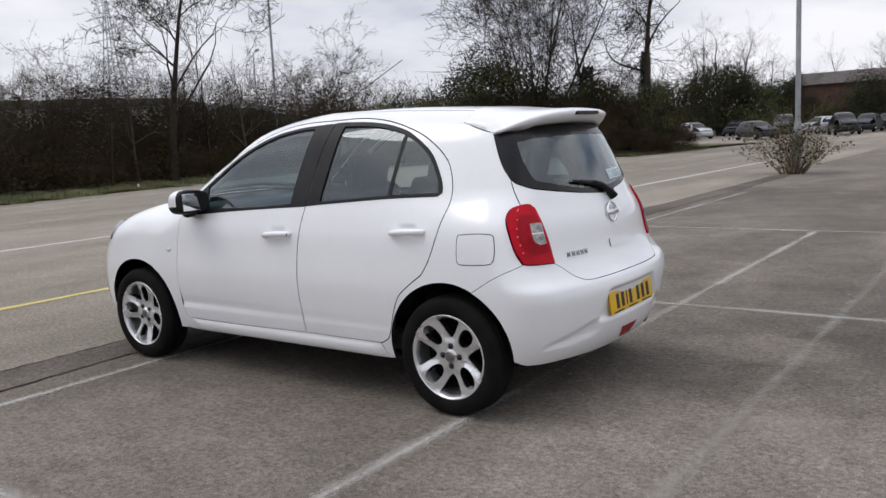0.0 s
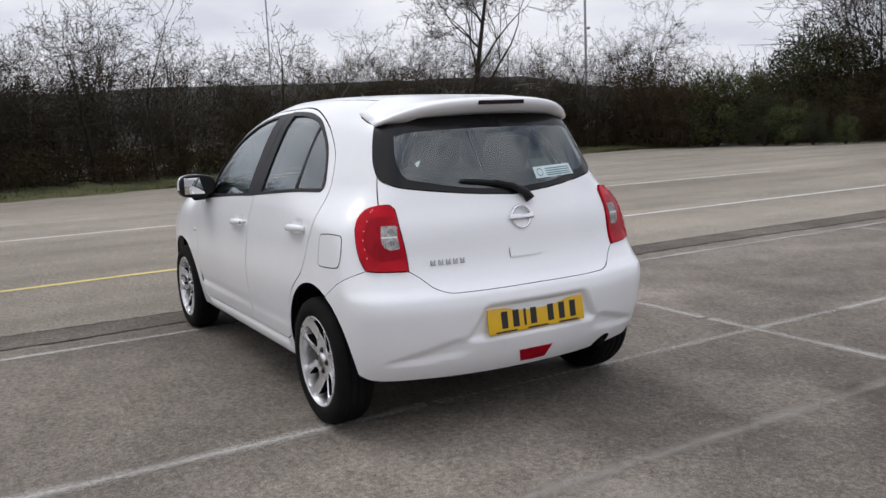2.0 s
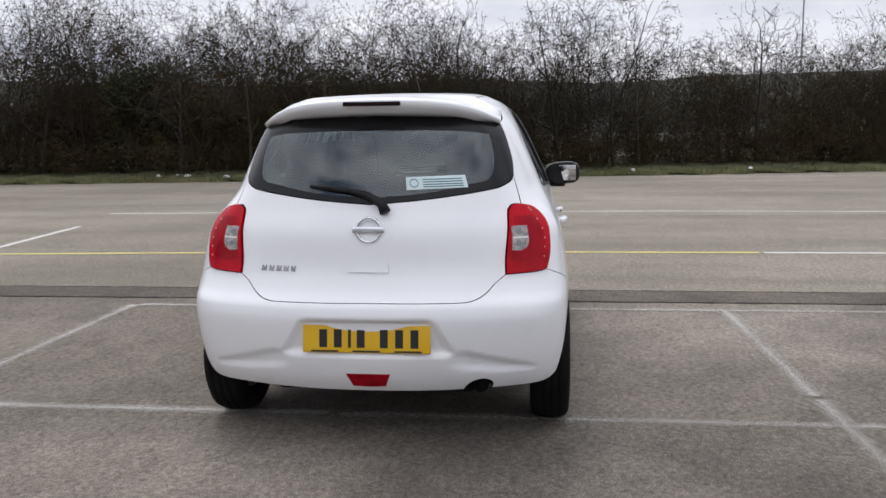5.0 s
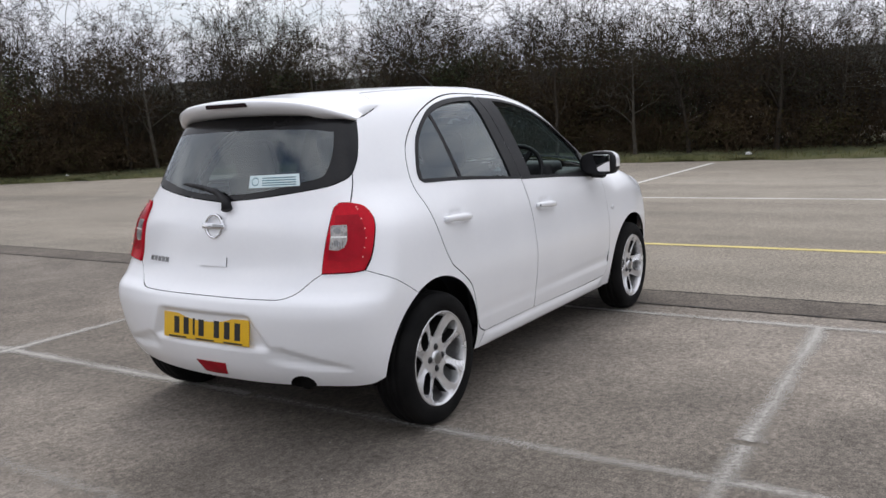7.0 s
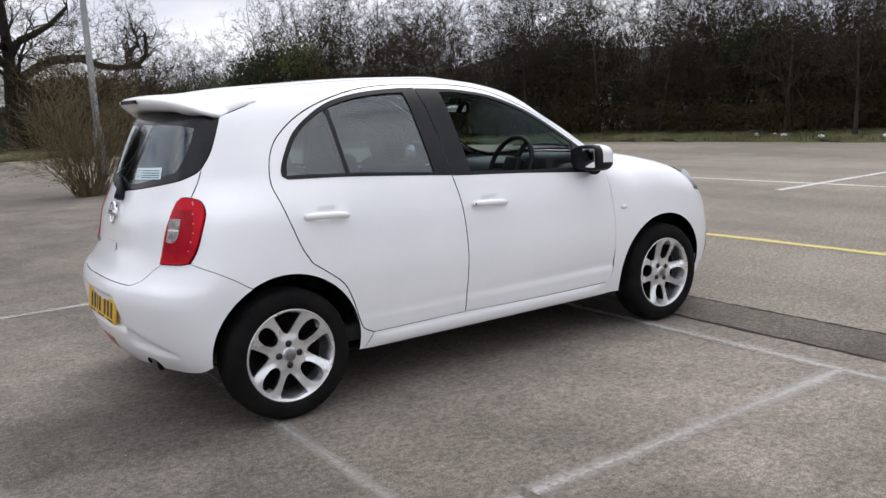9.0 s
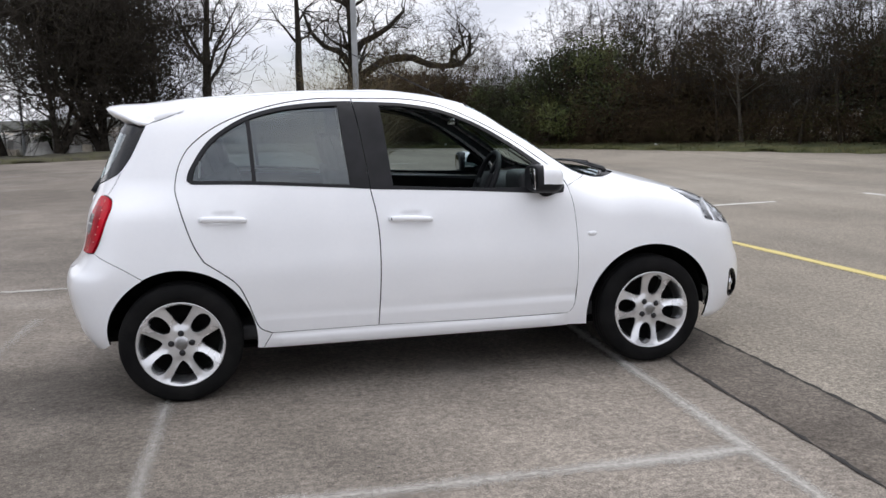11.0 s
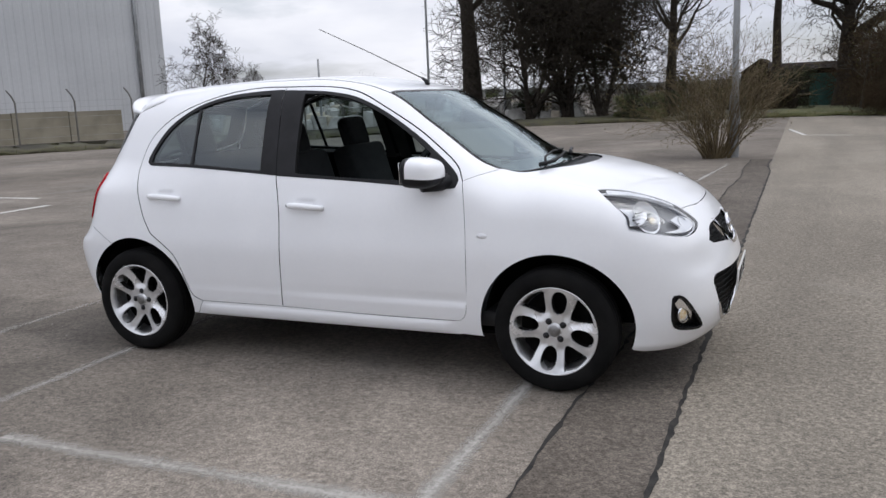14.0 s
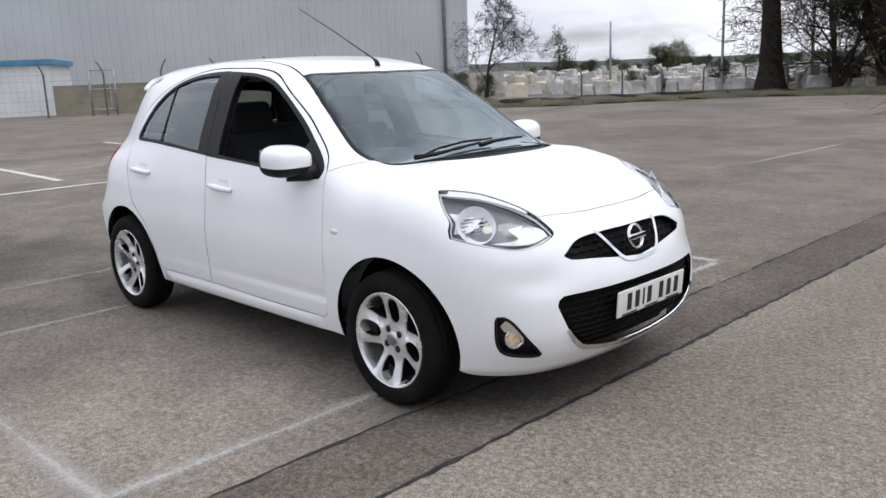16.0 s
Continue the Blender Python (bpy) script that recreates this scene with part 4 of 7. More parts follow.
# ---- wheels ----
def wheel_meshes():
    tyre = lathe([(.203, -.068), (.212, -.082), (.237, -.088), (.268, -.084), (.284, -.074), (.292, -.055), (.295, -.037), (.291, -.035), (.295, -.033), (.2955, -.002), (.291, 0), (.2955, .002), (.295, .033), (.291, .035), (.295, .037), (.292, .055), (.284, .074), (.268, .084), (.237, .088), (.212, .082), (.203, .068)], 72, close=False)
    barrel = lathe([(.150, -.06), (.180, -.055), (.184, .03), (.193, .062)], 64)
    rim = lathe([(.190, .055), (.193, .074), (.1965, .081), (.200, .083), (.204, .078), (.203, .07)], 64)
    dish = lathe([(.002, -.02), (.12, -.02), (.125, -.01), (.178, -.012)], 48)
    hub = lathe([(.001, .059), (.025, .059), (.031, .057), (.034, .049)], 40)
    cap = lathe([(.001, .064), (.022, .064), (.027, .061), (.029, .055)], 32)
    nut = lathe([(.001, .060), (.006, .060), (.009, .057), (.010, .0535), (.0145, .0535), (.0155, .0520), (.0155, .048)], 12)
    turn = lambda p, a: np.column_stack([p[:, 0] * math.cos(a) - p[:, 1] * math.sin(a), p[:, 0] * math.sin(a) + p[:, 1] * math.cos(a)])
    rr = np.array([.073, .081, .098, .130, .157, .179, .187])
    ww = np.array([0, .0175, .0292, .036, .0345, .022, 0])
    oval = loop(curve(*zip(rr, ww), step=.006), curve(*zip(rr, -ww), step=.006)[::-1])
    wr = np.array([.086, .095, .110, .130, .154, .180, .190])
    wa = np.radians([0, 7.5, 12.3, 15.5, 18, 20, 19.2])
    side_a = curve(*zip(wr * np.cos(wa), wr * np.sin(wa)), step=.006)
    wedge = loop(side_a, curve((side_a[-1][0], side_a[-1][1]), (.1925, 0), (side_a[-1][0], -side_a[-1][1]), step=.006), (side_a * (1, -1))[::-1])
    ring = np.array([(.1965 * math.cos(a), .1965 * math.sin(a)) for a in np.linspace(0, 2 * math.pi, 97)[:-1]])
    holes = [loop(turn(oval, math.radians(90 * k))) for k in range(4)] + [loop(turn(wedge, math.radians(90 * k + 45))) for k in range(4)]
    v, f = tiles_of([loop(ring)] + holes, .011)
    rise = spl(0, .050, .05, .050, .085, .053, .12, .060, .16, .070, .1965, .079)
    flare = lambda q: np.hypot(q[:, 0], q[:, 1])
    def crest(q):
        """Spokes fall away from the oval hole towards the wide one."""
        a = np.abs((np.degrees(np.arctan2(q[:, 1], q[:, 0])) + 45) % 90 - 45)
        return rise(flare(q)) - .013 * np.clip((a - 15) / 12, 0, 1) * np.clip((flare(q) - .06) / .03, 0, 1) * np.clip((.196 - flare(q)) / .02, 0, 1)

    top = np.column_stack([v, crest(v)])
    verts, faces = top.tolist(), [t if np.cross(v[t[1]] - v[t[0]], v[t[2]] - v[t[0]]) > 0 else t[::-1] for t in f.tolist()]
    for h in holes:
        o = len(verts)
        hz = crest(h)
        inner = inset(h, .0025)
        verts += np.column_stack([h, hz]).tolist() + np.column_stack([inner, hz - .006]).tolist() + np.column_stack([inner, hz - .045]).tolist()
        m = len(h)
        faces += [(o + r * m + k, o + r * m + (k + 1) % m, o + (r + 1) * m + (k + 1) % m, o + (r + 1) * m + k) for r in range(2) for k in range(m)]
    face = bpy.data.meshes.new("wheel_face")
    face.from_pydata(verts, [], faces)
    face.shade_smooth()
    face.materials.append(silver)
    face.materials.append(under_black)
    # the spoke holes' silver side walls are coloured black to stand for their shade
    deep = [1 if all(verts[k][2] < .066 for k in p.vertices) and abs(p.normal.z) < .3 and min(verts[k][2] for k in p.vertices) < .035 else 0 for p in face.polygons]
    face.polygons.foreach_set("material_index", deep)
    out = {}
    for name, bm in (("barrel", barrel), ("tyre", tyre), ("rim", rim), ("brake_disc", dish), ("hub", hub), ("centre_cap", cap), ("wheel_nut", nut)):
        bmesh.ops.recalc_face_normals(bm, faces=bm.faces)
        me = bpy.data.meshes.new(name)
        bm.to_mesh(me)
        bm.free()
        me.shade_smooth()
        out[name] = me
    out["wheel_face"] = face
    for name in ("barrel", "rim", "wheel_face", "hub", "centre_cap"):
        out[name].transform(Matrix.Diagonal((1.036, 1.036, 1, 1)))
    return out


WM = wheel_meshes()
for x in (-1.225, 1.225):
    for s in (1, -1):
        m = pose(x, s * .738, .295, 0, 0, 0 if s < 0 else 180) @ pose(0, 0, 0, 90) @ pose(0, 0, 0, 0, 0, 79 if x > 0 else 45)
        w = link_mesh("wheel", WM["rim"], silver, car, "silver eight-spoke alloy wheel with black tyre")
        w.matrix_basis = m
        link_mesh("tyre", WM["tyre"], rubber, w)
        link_mesh("barrel", WM["barrel"], steel, w)
        link_mesh("brake_disc", WM["brake_disc"], under_black, w)
        link_mesh("hub", WM["hub"], silver, w)
        link_mesh("centre_cap", WM["centre_cap"], steel, w)
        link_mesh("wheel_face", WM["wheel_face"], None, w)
        for k in range(4):
            link_mesh("wheel_nut", WM["wheel_nut"], nut_dark, w).matrix_basis = pose(0, 0, 0, 0, 0, 90 * k + 45) @ pose(.049, 0, 0)

# ---- ground materials ----
def asphalt(name, tones, patch=.22, stain=.5, rough=.92, areas=(), mottle=1.0, streak=0.0):
    """Worn tarmac: broad patches, mottling, pale grit and a grainy relief."""
    m, n, l, b = shader(name)
    co = n.new("ShaderNodeTexCoord")

    def noise_at(scale, detail, dist=0.0, stretch=None):
        t = n.new("ShaderNodeTexNoise")
        t.inputs["Scale"].default_value, t.inputs["Detail"].default_value, t.inputs["Distortion"].default_value = scale, detail, dist
        if stretch:
            mp = n.new("ShaderNodeMapping")
            mp.inputs["Scale"].default_value = stretch
            l.new(co.outputs["Object"], mp.inputs["Vector"])
            l.new(mp.outputs[0], t.inputs["Vector"])
        else:
            l.new(co.outputs["Object"], t.inputs["Vector"])
        return t

    def soft(c):
        return tuple(1 + (k - 1) * mottle for k in c)

    def ramp(src, a, b_, c0, c1):
        r = n.new("ShaderNodeValToRGB")
        r.color_ramp.elements[0].position, r.color_ramp.elements[1].position = a, b_
        r.color_ramp.elements[0].color, r.color_ramp.elements[1].color = (*c0, 1), (*c1, 1)
        l.new(src, r.inputs[0])
        return r

    def mix(kind, fac, a, b_):
        x = n.new("ShaderNodeMix")
        x.data_type, x.blend_type = "RGBA", kind
        if isinstance(fac, float):
            x.inputs["Factor"].default_value = fac
        else:
            l.new(fac, x.inputs["Factor"])
        l.new(a, x.inputs["A"])
        l.new(b_, x.inputs["B"])
        return x.outputs["Result"]

    big, mid = noise_at(patch, 5, .4, (1.0, .55, 1)), noise_at(2.4, 4, .3)
    dust = noise_at(130, 3)
    grain, grit, spots = noise_at(38, 4), n.new("ShaderNodeTexVoronoi"), noise_at(.9, 3, .2)
    grit.inputs["Scale"].default_value = 70
    l.new(co.outputs["Object"], grit.inputs["Vector"])
    base = ramp(big.outputs[0], .36, .64, tones[0], tones[1])
    mott = ramp(mid.outputs[0], .32, .70, soft((.86, .855, .85)), soft((1.13, 1.125, 1.12)))
    col = mix("MULTIPLY", 1.0, base.outputs[0], mott.outputs[0])
    lumps = noise_at(11, 9, .2)
    lumps.inputs["Roughness"].default_value = .72
    col = mix("MULTIPLY", 1.0, col, ramp(lumps.outputs[0], .33, .68, soft((.80, .795, .79)), soft((1.20, 1.19, 1.18))).outputs[0])
    pits = ramp(noise_at(24, 5, .4).outputs[0], .30, .40, soft((.76, .75, .74)), (1, 1, 1))
    col = mix("MULTIPLY", 1.0, col, pits.outputs[0])
    fine = ramp(grain.outputs[0], .3, .7, (.68, .68, .68), (1.33, 1.325, 1.32))
    col = mix("MULTIPLY", 1.0, col, fine.outputs[0])
    col = mix("MULTIPLY", 1.0, col, ramp(dust.outputs[0], .3, .7, (.56, .56, .56), (1.48, 1.48, 1.46)).outputs[0])
    blot = ramp(noise_at(.42, 6, .8).outputs[0], .34, .66, soft((.80, .795, .79)), soft((1.20, 1.19, 1.18)))
    col = mix("MULTIPLY", 1.0, col, blot.outputs[0])
    if streak:
        # wheel-polished streaks along the lane
        run = ramp(noise_at(1.0, 5, .3, (1.0, .09, 1)).outputs[0], .36, .66, (1 - streak, 1 - streak, 1 - streak), (1 + streak, 1 + streak * .97, 1 + streak * .92))
        col = mix("MULTIPLY", 1.0, col, run.outputs[0])
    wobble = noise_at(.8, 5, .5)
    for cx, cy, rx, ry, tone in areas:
        # a broad ellipse with a ragged edge, its colour multiplied by tone
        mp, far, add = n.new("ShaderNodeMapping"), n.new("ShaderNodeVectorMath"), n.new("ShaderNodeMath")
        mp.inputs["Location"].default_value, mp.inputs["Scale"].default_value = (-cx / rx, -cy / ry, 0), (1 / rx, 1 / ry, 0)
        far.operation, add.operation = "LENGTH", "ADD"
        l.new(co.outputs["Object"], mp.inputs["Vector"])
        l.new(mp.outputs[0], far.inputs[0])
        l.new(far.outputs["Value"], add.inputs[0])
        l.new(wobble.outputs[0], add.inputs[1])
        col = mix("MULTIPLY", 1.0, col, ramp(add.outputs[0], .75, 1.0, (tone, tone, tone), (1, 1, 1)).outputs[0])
    pale = ramp(spots.outputs[0], .60, .78, (0, 0, 0), (stain, stain, stain))
    light = n.new("ShaderNodeRGB")
    light.outputs[0].default_value = (*tones[2], 1)
    col = mix("MIX", pale.outputs[0], col, light.outputs[0])
    chips = n.new("ShaderNodeValToRGB")
    chips.color_ramp.elements[0].position, chips.color_ramp.elements[1].position = .02, .14
    chips.color_ramp.elements[0].color, chips.color_ramp.elements[1].color = (1, 1, 1, 1), (0, 0, 0, 1)
    l.new(grit.outputs["Distance"], chips.inputs[0])
    gate = ramp(noise_at(9, 2).outputs[0], .50, .60, (0, 0, 0), (.7, .7, .7))
    both_ = mix("MULTIPLY", 1.0, chips.outputs[0], gate.outputs[0])
    col = mix("MIX", both_, col, light.outputs[0])
    l.new(col, b.inputs["Base Color"])
    b.inputs["Roughness"].default_value = rough
    b.inputs["Specular IOR Level"].default_value = .25
    bump = n.new("ShaderNodeBump")
    bump.inputs["Strength"].default_value, bump.inputs["Distance"].default_value = .25, .004
    l.new(lumps.outputs[0], bump.inputs["Height"])
    l.new(bump.outputs[0], b.inputs["Normal"])
    return m


def worn_paint(name, tone, low, high):
    """Road paint worn through to the tarmac."""
    m, n, l, b = shader(name)
    co, a, c = n.new("ShaderNodeTexCoord"), n.new("ShaderNodeTexNoise"), n.new("ShaderNodeTexNoise")
    a.inputs["Scale"].default_value, a.inputs["Detail"].default_value, a.inputs["Roughness"].default_value = 52, 10, .78
    c.inputs["Scale"].default_value, c.inputs["Detail"].default_value = 1.3, 4
    add, r = n.new("ShaderNodeMath"), n.new("ShaderNodeMapRange")
    add.operation = "ADD"
    r.inputs["From Min"].default_value, r.inputs["From Max"].default_value = low, high
    r.inputs["To Max"].default_value = .85
    t, mx = n.new("ShaderNodeBsdfTransparent"), n.new("ShaderNodeMixShader")
    for q in (a, c):
        l.new(co.outputs["Object"], q.inputs["Vector"])
    half = n.new("ShaderNodeMath")
    half.operation, half.inputs[1].default_value, half.inputs[2].default_value = "MULTIPLY_ADD", .5, .25
    l.new(a.outputs[0], add.inputs[0])
    l.new(c.outputs[0], half.inputs[0])
    l.new(half.outputs[0], add.inputs[1])
    core, fade = n.new("ShaderNodeAttribute"), n.new("ShaderNodeMath")
    core.attribute_name = "core"
    fade.operation, fade.inputs[1].default_value = "MULTIPLY_ADD", .46
    less = n.new("ShaderNodeMath")
    less.operation, less.inputs[1].default_value = "SUBTRACT", .28
    l.new(core.outputs["Fac"], fade.inputs[0])
    l.new(add.outputs[0], fade.inputs[2])
    l.new(fade.outputs[0], less.inputs[0])
    l.new(less.outputs[0], r.inputs["Value"])
    l.new(r.outputs[0], mx.inputs[0])
    l.new(t.outputs[0], mx.inputs[1])
    l.new(b.outputs[0], mx.inputs[2])
    l.new(mx.outputs[0], n["Material Output"].inputs[0])
    b.inputs["Base Color"].default_value, b.inputs["Roughness"].default_value = (*tone, 1), .85
    return m


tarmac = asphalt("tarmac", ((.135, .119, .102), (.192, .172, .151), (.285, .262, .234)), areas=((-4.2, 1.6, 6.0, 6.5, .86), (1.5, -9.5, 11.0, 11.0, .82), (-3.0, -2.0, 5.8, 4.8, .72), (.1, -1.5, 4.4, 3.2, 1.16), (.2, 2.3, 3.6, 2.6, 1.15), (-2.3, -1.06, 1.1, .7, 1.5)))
lane_tarmac = asphalt("lane_tarmac", ((.197, .175, .146), (.271, .244, .206), (.372, .344, .300)), patch=.15, stain=.25, mottle=.4, streak=.13)
trench = asphalt("trench_tarmac", ((.096, .083, .071), (.134, .118, .102), (.186, .167, .148)), patch=.8, stain=.25)
crack_mat = surface("crack_dirt", [(.010, .009, .008), (.035, .032, .028)], .95, scale=14)
line_white = worn_paint("worn_white_line", (.44, .42, .385), .84, 1.26)
line_faded = worn_paint("faded_white_line", (.375, .357, .325), 1.0, 1.5)
line_thin = worn_paint("thin_white_line", (.42, .40, .367), .88, 1.34)
line_clean = worn_paint("white_line", (.66, .645, .60), .62, 1.04)
line_yellow = worn_paint("yellow_line", (.64, .53, .20), .60, 1.02)
turf = surface("turf", [(.036, .042, .012), (.072, .076, .024), (.098, .090, .038)], 1.0, scale=1.3, fine=30, bump=.8)
earth = surface("earth", [(.030, .026, .015), (.058, .052, .028), (.070, .068, .030)], 1.0, scale=1.1, fine=30, bump=.8)
bark = surface("bark", [(.020, .0165, .013), (.046, .039, .031)], .95, scale=6, fine=60, bump=.6, each=.15, spec=.15)
bark_pale = surface("pale_bark", [(.042, .036, .028), (.082, .072, .057)], .95, scale=6, fine=60, bump=.6, each=.15)
twig_mat = surface("hedge_twig", [(.028, .019, .011), (.064, .045, .027)], .95, scale=1.2, fine=30, each=.12, spec=.12)
straw_twig = surface("straw_twig", [(.09, .065, .035), (.20, .155, .085)], .9, scale=4, fine=40)
dry_leaf = surface("dry_leaf", [(.028, .019, .010), (.062, .043, .021), (.050, .048, .018)], .9, scale=1.1, fine=14, each=.2, spec=.15)
leaf_dark = surface("evergreen_leaf", [(.010, .014, .006), (.024, .032, .012), (.040, .049, .019)], .7, scale=1.6, fine=16, each=.15, spec=.25)
scrub_leaf = surface("scrub_leaf", [(.034, .026, .013), (.074, .059, .028), (.086, .080, .032)], .85, scale=1.3, fine=14, each=.2, spec=.15)
leaf_olive = surface("olive_leaf", [(.028, .040, .010), (.060, .081, .020), (.088, .105, .028)], .8, scale=1.3, fine=14, each=.15)
ivy_leaf = surface("ivy_leaf", [(.006, .010, .004), (.016, .022, .008)], .6, scale=2, fine=16)
cream_wrap = surface("cream_wrap", [(.38, .33, .25), (.58, .52, .42)], .6, scale=2.5, fine=20, bump=.3, each=.2)
brown_wrap = surface("brown_board", [(.12, .085, .055), (.24, .18, .12)], .8, scale=2.5, fine=20, bump=.3, each=.2)
post_grey = surface("post_concrete", [(.10, .095, .085), (.17, .16, .145)], .95, scale=3, fine=40, bump=.4)
leaf_lime = surface("spring_leaf", [(.040, .052, .012), (.095, .105, .028)], .75, scale=1.6, fine=16, each=.15)
galv = surface("galvanised_steel", [(.26, .27, .275), (.36, .37, .375)], .5, metal=.55, scale=3, fine=60, rough_var=.1)
concrete = surface("concrete", [(.20, .18, .135), (.29, .265, .205)], .95, scale=1.2, fine=40, bump=.4)
cladding = surface("grey_cladding", [(.45, .46, .47), (.51, .52, .53)], .5, metal=.1, scale=.25, fine=6)
clad_white = surface("white_cladding", [(.60, .62, .62), (.72, .73, .73)], .5, scale=.5, fine=10)
blue_trim = surface("blue_trim", [(.05, .20, .36), (.08, .27, .45)], .5, scale=2)
white_wrap = surface("white_wrap", [(.30, .29, .27), (.50, .49, .46), (.66, .65, .62)], .6, scale=1.6, fine=20, bump=.3, each=.35, spread=(.4, .95))
brick_far = surface("brick", [(.075, .042, .032), (.12, .068, .050)], .95, scale=1.5, fine=12, bump=.2)
roof_tile = surface("roof_tile", [(.055, .045, .042), (.10, .085, .078)], .9, scale=2, fine=10)
far_green = surface("far_hill", [(.018, .020, .014), (.032, .034, .024), (.045, .045, .032)], 1.0, scale=.03, fine=.6)
litter_mat = surface("litter", [(.55, .55, .55), (.8, .8, .8)], .6, scale=10)
stone_mat = surface("pebble", [(.10, .09, .08), (.27, .25, .23)], .9, scale=30, each=.2)
# brick made near black, with the outbuilding's shade put into the colour
shaded_brick = surface("shaded_brick", [(.010, .008, .007), (.020, .015, .012)], .95, scale=1.5, fine=12, spec=.1)
dark_panel = surface("dark_opening", [(.012, .012, .013), (.02, .02, .022)], .6)
green_door = surface("green_paint", [(.02, .07, .06), (.03, .10, .085)], .6, scale=3)


# ---- ground, lines and verge ----
def ribbon(pts, width, z, wobble=0.0, step=None, seed=1):
    """A flat strip along a line: points and faces."""
    rng = np.random.default_rng(seed)
    p = np.array(pts, float)
    if step:
        d = np.r_[0, np.cumsum(np.hypot(*np.diff(p, axis=0).T))]
        s = np.linspace(0, d[-1], max(2, int(d[-1] / step)))
        p = np.column_stack([np.interp(s, d, p[:, k]) for k in (0, 1)])
    t = np.gradient(p, axis=0)
    t /= np.linalg.norm(t, axis=1)[:, None]
    nrm = np.stack([-t[:, 1], t[:, 0]], -1)
    a = p + nrm * (width / 2 + wobble * rng.normal(size=len(p)))[:, None]
    b = p - nrm * (width / 2 + wobble * rng.normal(size=len(p)))[:, None]
    n = len(p)
    return [(x, y, z) for x, y in np.vstack([a, b])], [(n + i, n + i + 1, i + 1, i) for i in range(n - 1)]


bm = bmesh.new()
rad = [0, 6, 14, 30, 70, 160, 400, 1200, 3500]
rings = [[bm.verts.new((0, 0, 0))]]
for r in rad[1:]:
    rings.append([bm.verts.new((r * math.cos(2 * math.pi * i / 48), r * math.sin(2 * math.pi * i / 48), 0)) for i in range(48)])
for i in range(48):
    bm.faces.new((rings[0][0], rings[1][i], rings[1][(i + 1) % 48]))
for a, b in zip(rings[1:], rings[2:]):
    for i in range(48):
        bm.faces.new((a[i], b[i], b[(i + 1) % 48], a[(i + 1) % 48]))
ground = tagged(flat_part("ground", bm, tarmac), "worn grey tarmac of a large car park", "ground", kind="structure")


def wander(x, y0, y1, step, amp, seed):
    rng = np.random.default_rng(seed)
    ys = np.arange(y0, y1, step)
    w = np.cumsum(rng.normal(size=len(ys)) * amp)
    w -= np.linspace(0, w[-1], len(ys))
    return np.column_stack([x + np.clip(w, -.035, .035), ys])


lane = ribbon([(24, -60), (24, 45)], 44.47, .003, 0, 5.0)
tagged(quick("lane_surface", *lane, lane_tarmac, smooth=False), "paler brownish tarmac of the driving lane", "road", kind="structure")
left_edge, right_edge = wander(1.385, -16.8, 11.9, .06, .006, 3), wander(1.765, -16.8, 11.9, .06, .006, 4)
n = len(left_edge)
tagged(quick("trench_strip", [(x, y, .004) for x, y in np.vstack([left_edge, right_edge])], [(i, n + i, n + i + 1, i + 1) for i in range(n - 1)], trench, smooth=False),
       "darker strip of newer tarmac across the car park", "road patch", kind="structure")
for e, s, w in ((left_edge, 5, .014), (right_edge, 6, .022)):
    v, f = ribbon(e, w, .0055, .006, seed=s)
    tagged(quick("crack", v, f, crack_mat, smooth=False), "dirt-filled crack along the tarmac patch", "crack", kind="structure")
MARKS = [("a", .10, [(-1.31, -6.55), (-1.31, -2.9)]), ("m", .10, [(-1.31, -2.85), (-1.31, .25)]), ("a", .10, [(-1.31, .3), (-1.31, 2.6)]), ("a", .08, [(-1.32, 8.0), (-1.2, 11.2)]), ("a", .09, [(1.08, -12), (1.08, 2.4)]), ("a", .08, [(.85, 8.2), (1.08, 11)]), ("a", .11, [(1.08, -2.03), (-.9, -2.04)]), ("m", .11, [(-.95, -2.04), (-3.4, -2.05)]), ("a", .11, [(1.06, 2.45), (-3.2, 2.42)]),
         ("a", .10, [(1.06, -6.58), (-3.2, -6.6)]), ("f", .10, [(1.15, 8.15), (-.9, 7.95)]), ("c", .09, [(8.3, 6.5), (8.5, 2), (8.55, -3), (8.3, -8), (8.1, -14)]), ("f", .09, [(7.72, 2.4), (7.85, -2), (7.7, -9)]), ("c", .09, [(7.5, 2.56), (17.0, 2.70)]),
         ("f", .10, [(13.5, 1.6), (13.4, -4.3), (13.3, -9)]), ("c", .09, [(3.62, 5.66), (6.4, 5.95)]), ("y", .085, [(3.65, 5.66), (3.80, 3.4), (3.97, .6), (3.97, -3.0)]), ("c", .085, [(3.97, -3.05), (3.95, -9), (3.72, -22), (3.6, -30)]),
         ("a", .09, [(12.4, -20), (6.5, -19.5)]), ("c", .09, [(-8.05, .4), (-8.0, 4.6)]), ("f", .10, [(-6.1, -.2), (-5.75, 2.0)]), ("c", .1, [(-16.0, 5.4), (-11.6, 5.25), (-9.0, 5.3)]),
         ("c", .1, [(-12, 1.72), (-8.9, 1.65)]), ("a", .1, [(-10.2, 11.5), (-7.7, 11.0)]), ("c", .09, [(1.9, 22.0), (2.3, 19.0), (3.4, 18.8)]), ("f", .17, [(-2.42, 1.3), (-2.42, -6.3)])]
kinds = {"a": line_white, "f": line_faded, "m": line_thin, "c": line_clean, "y": line_yellow}
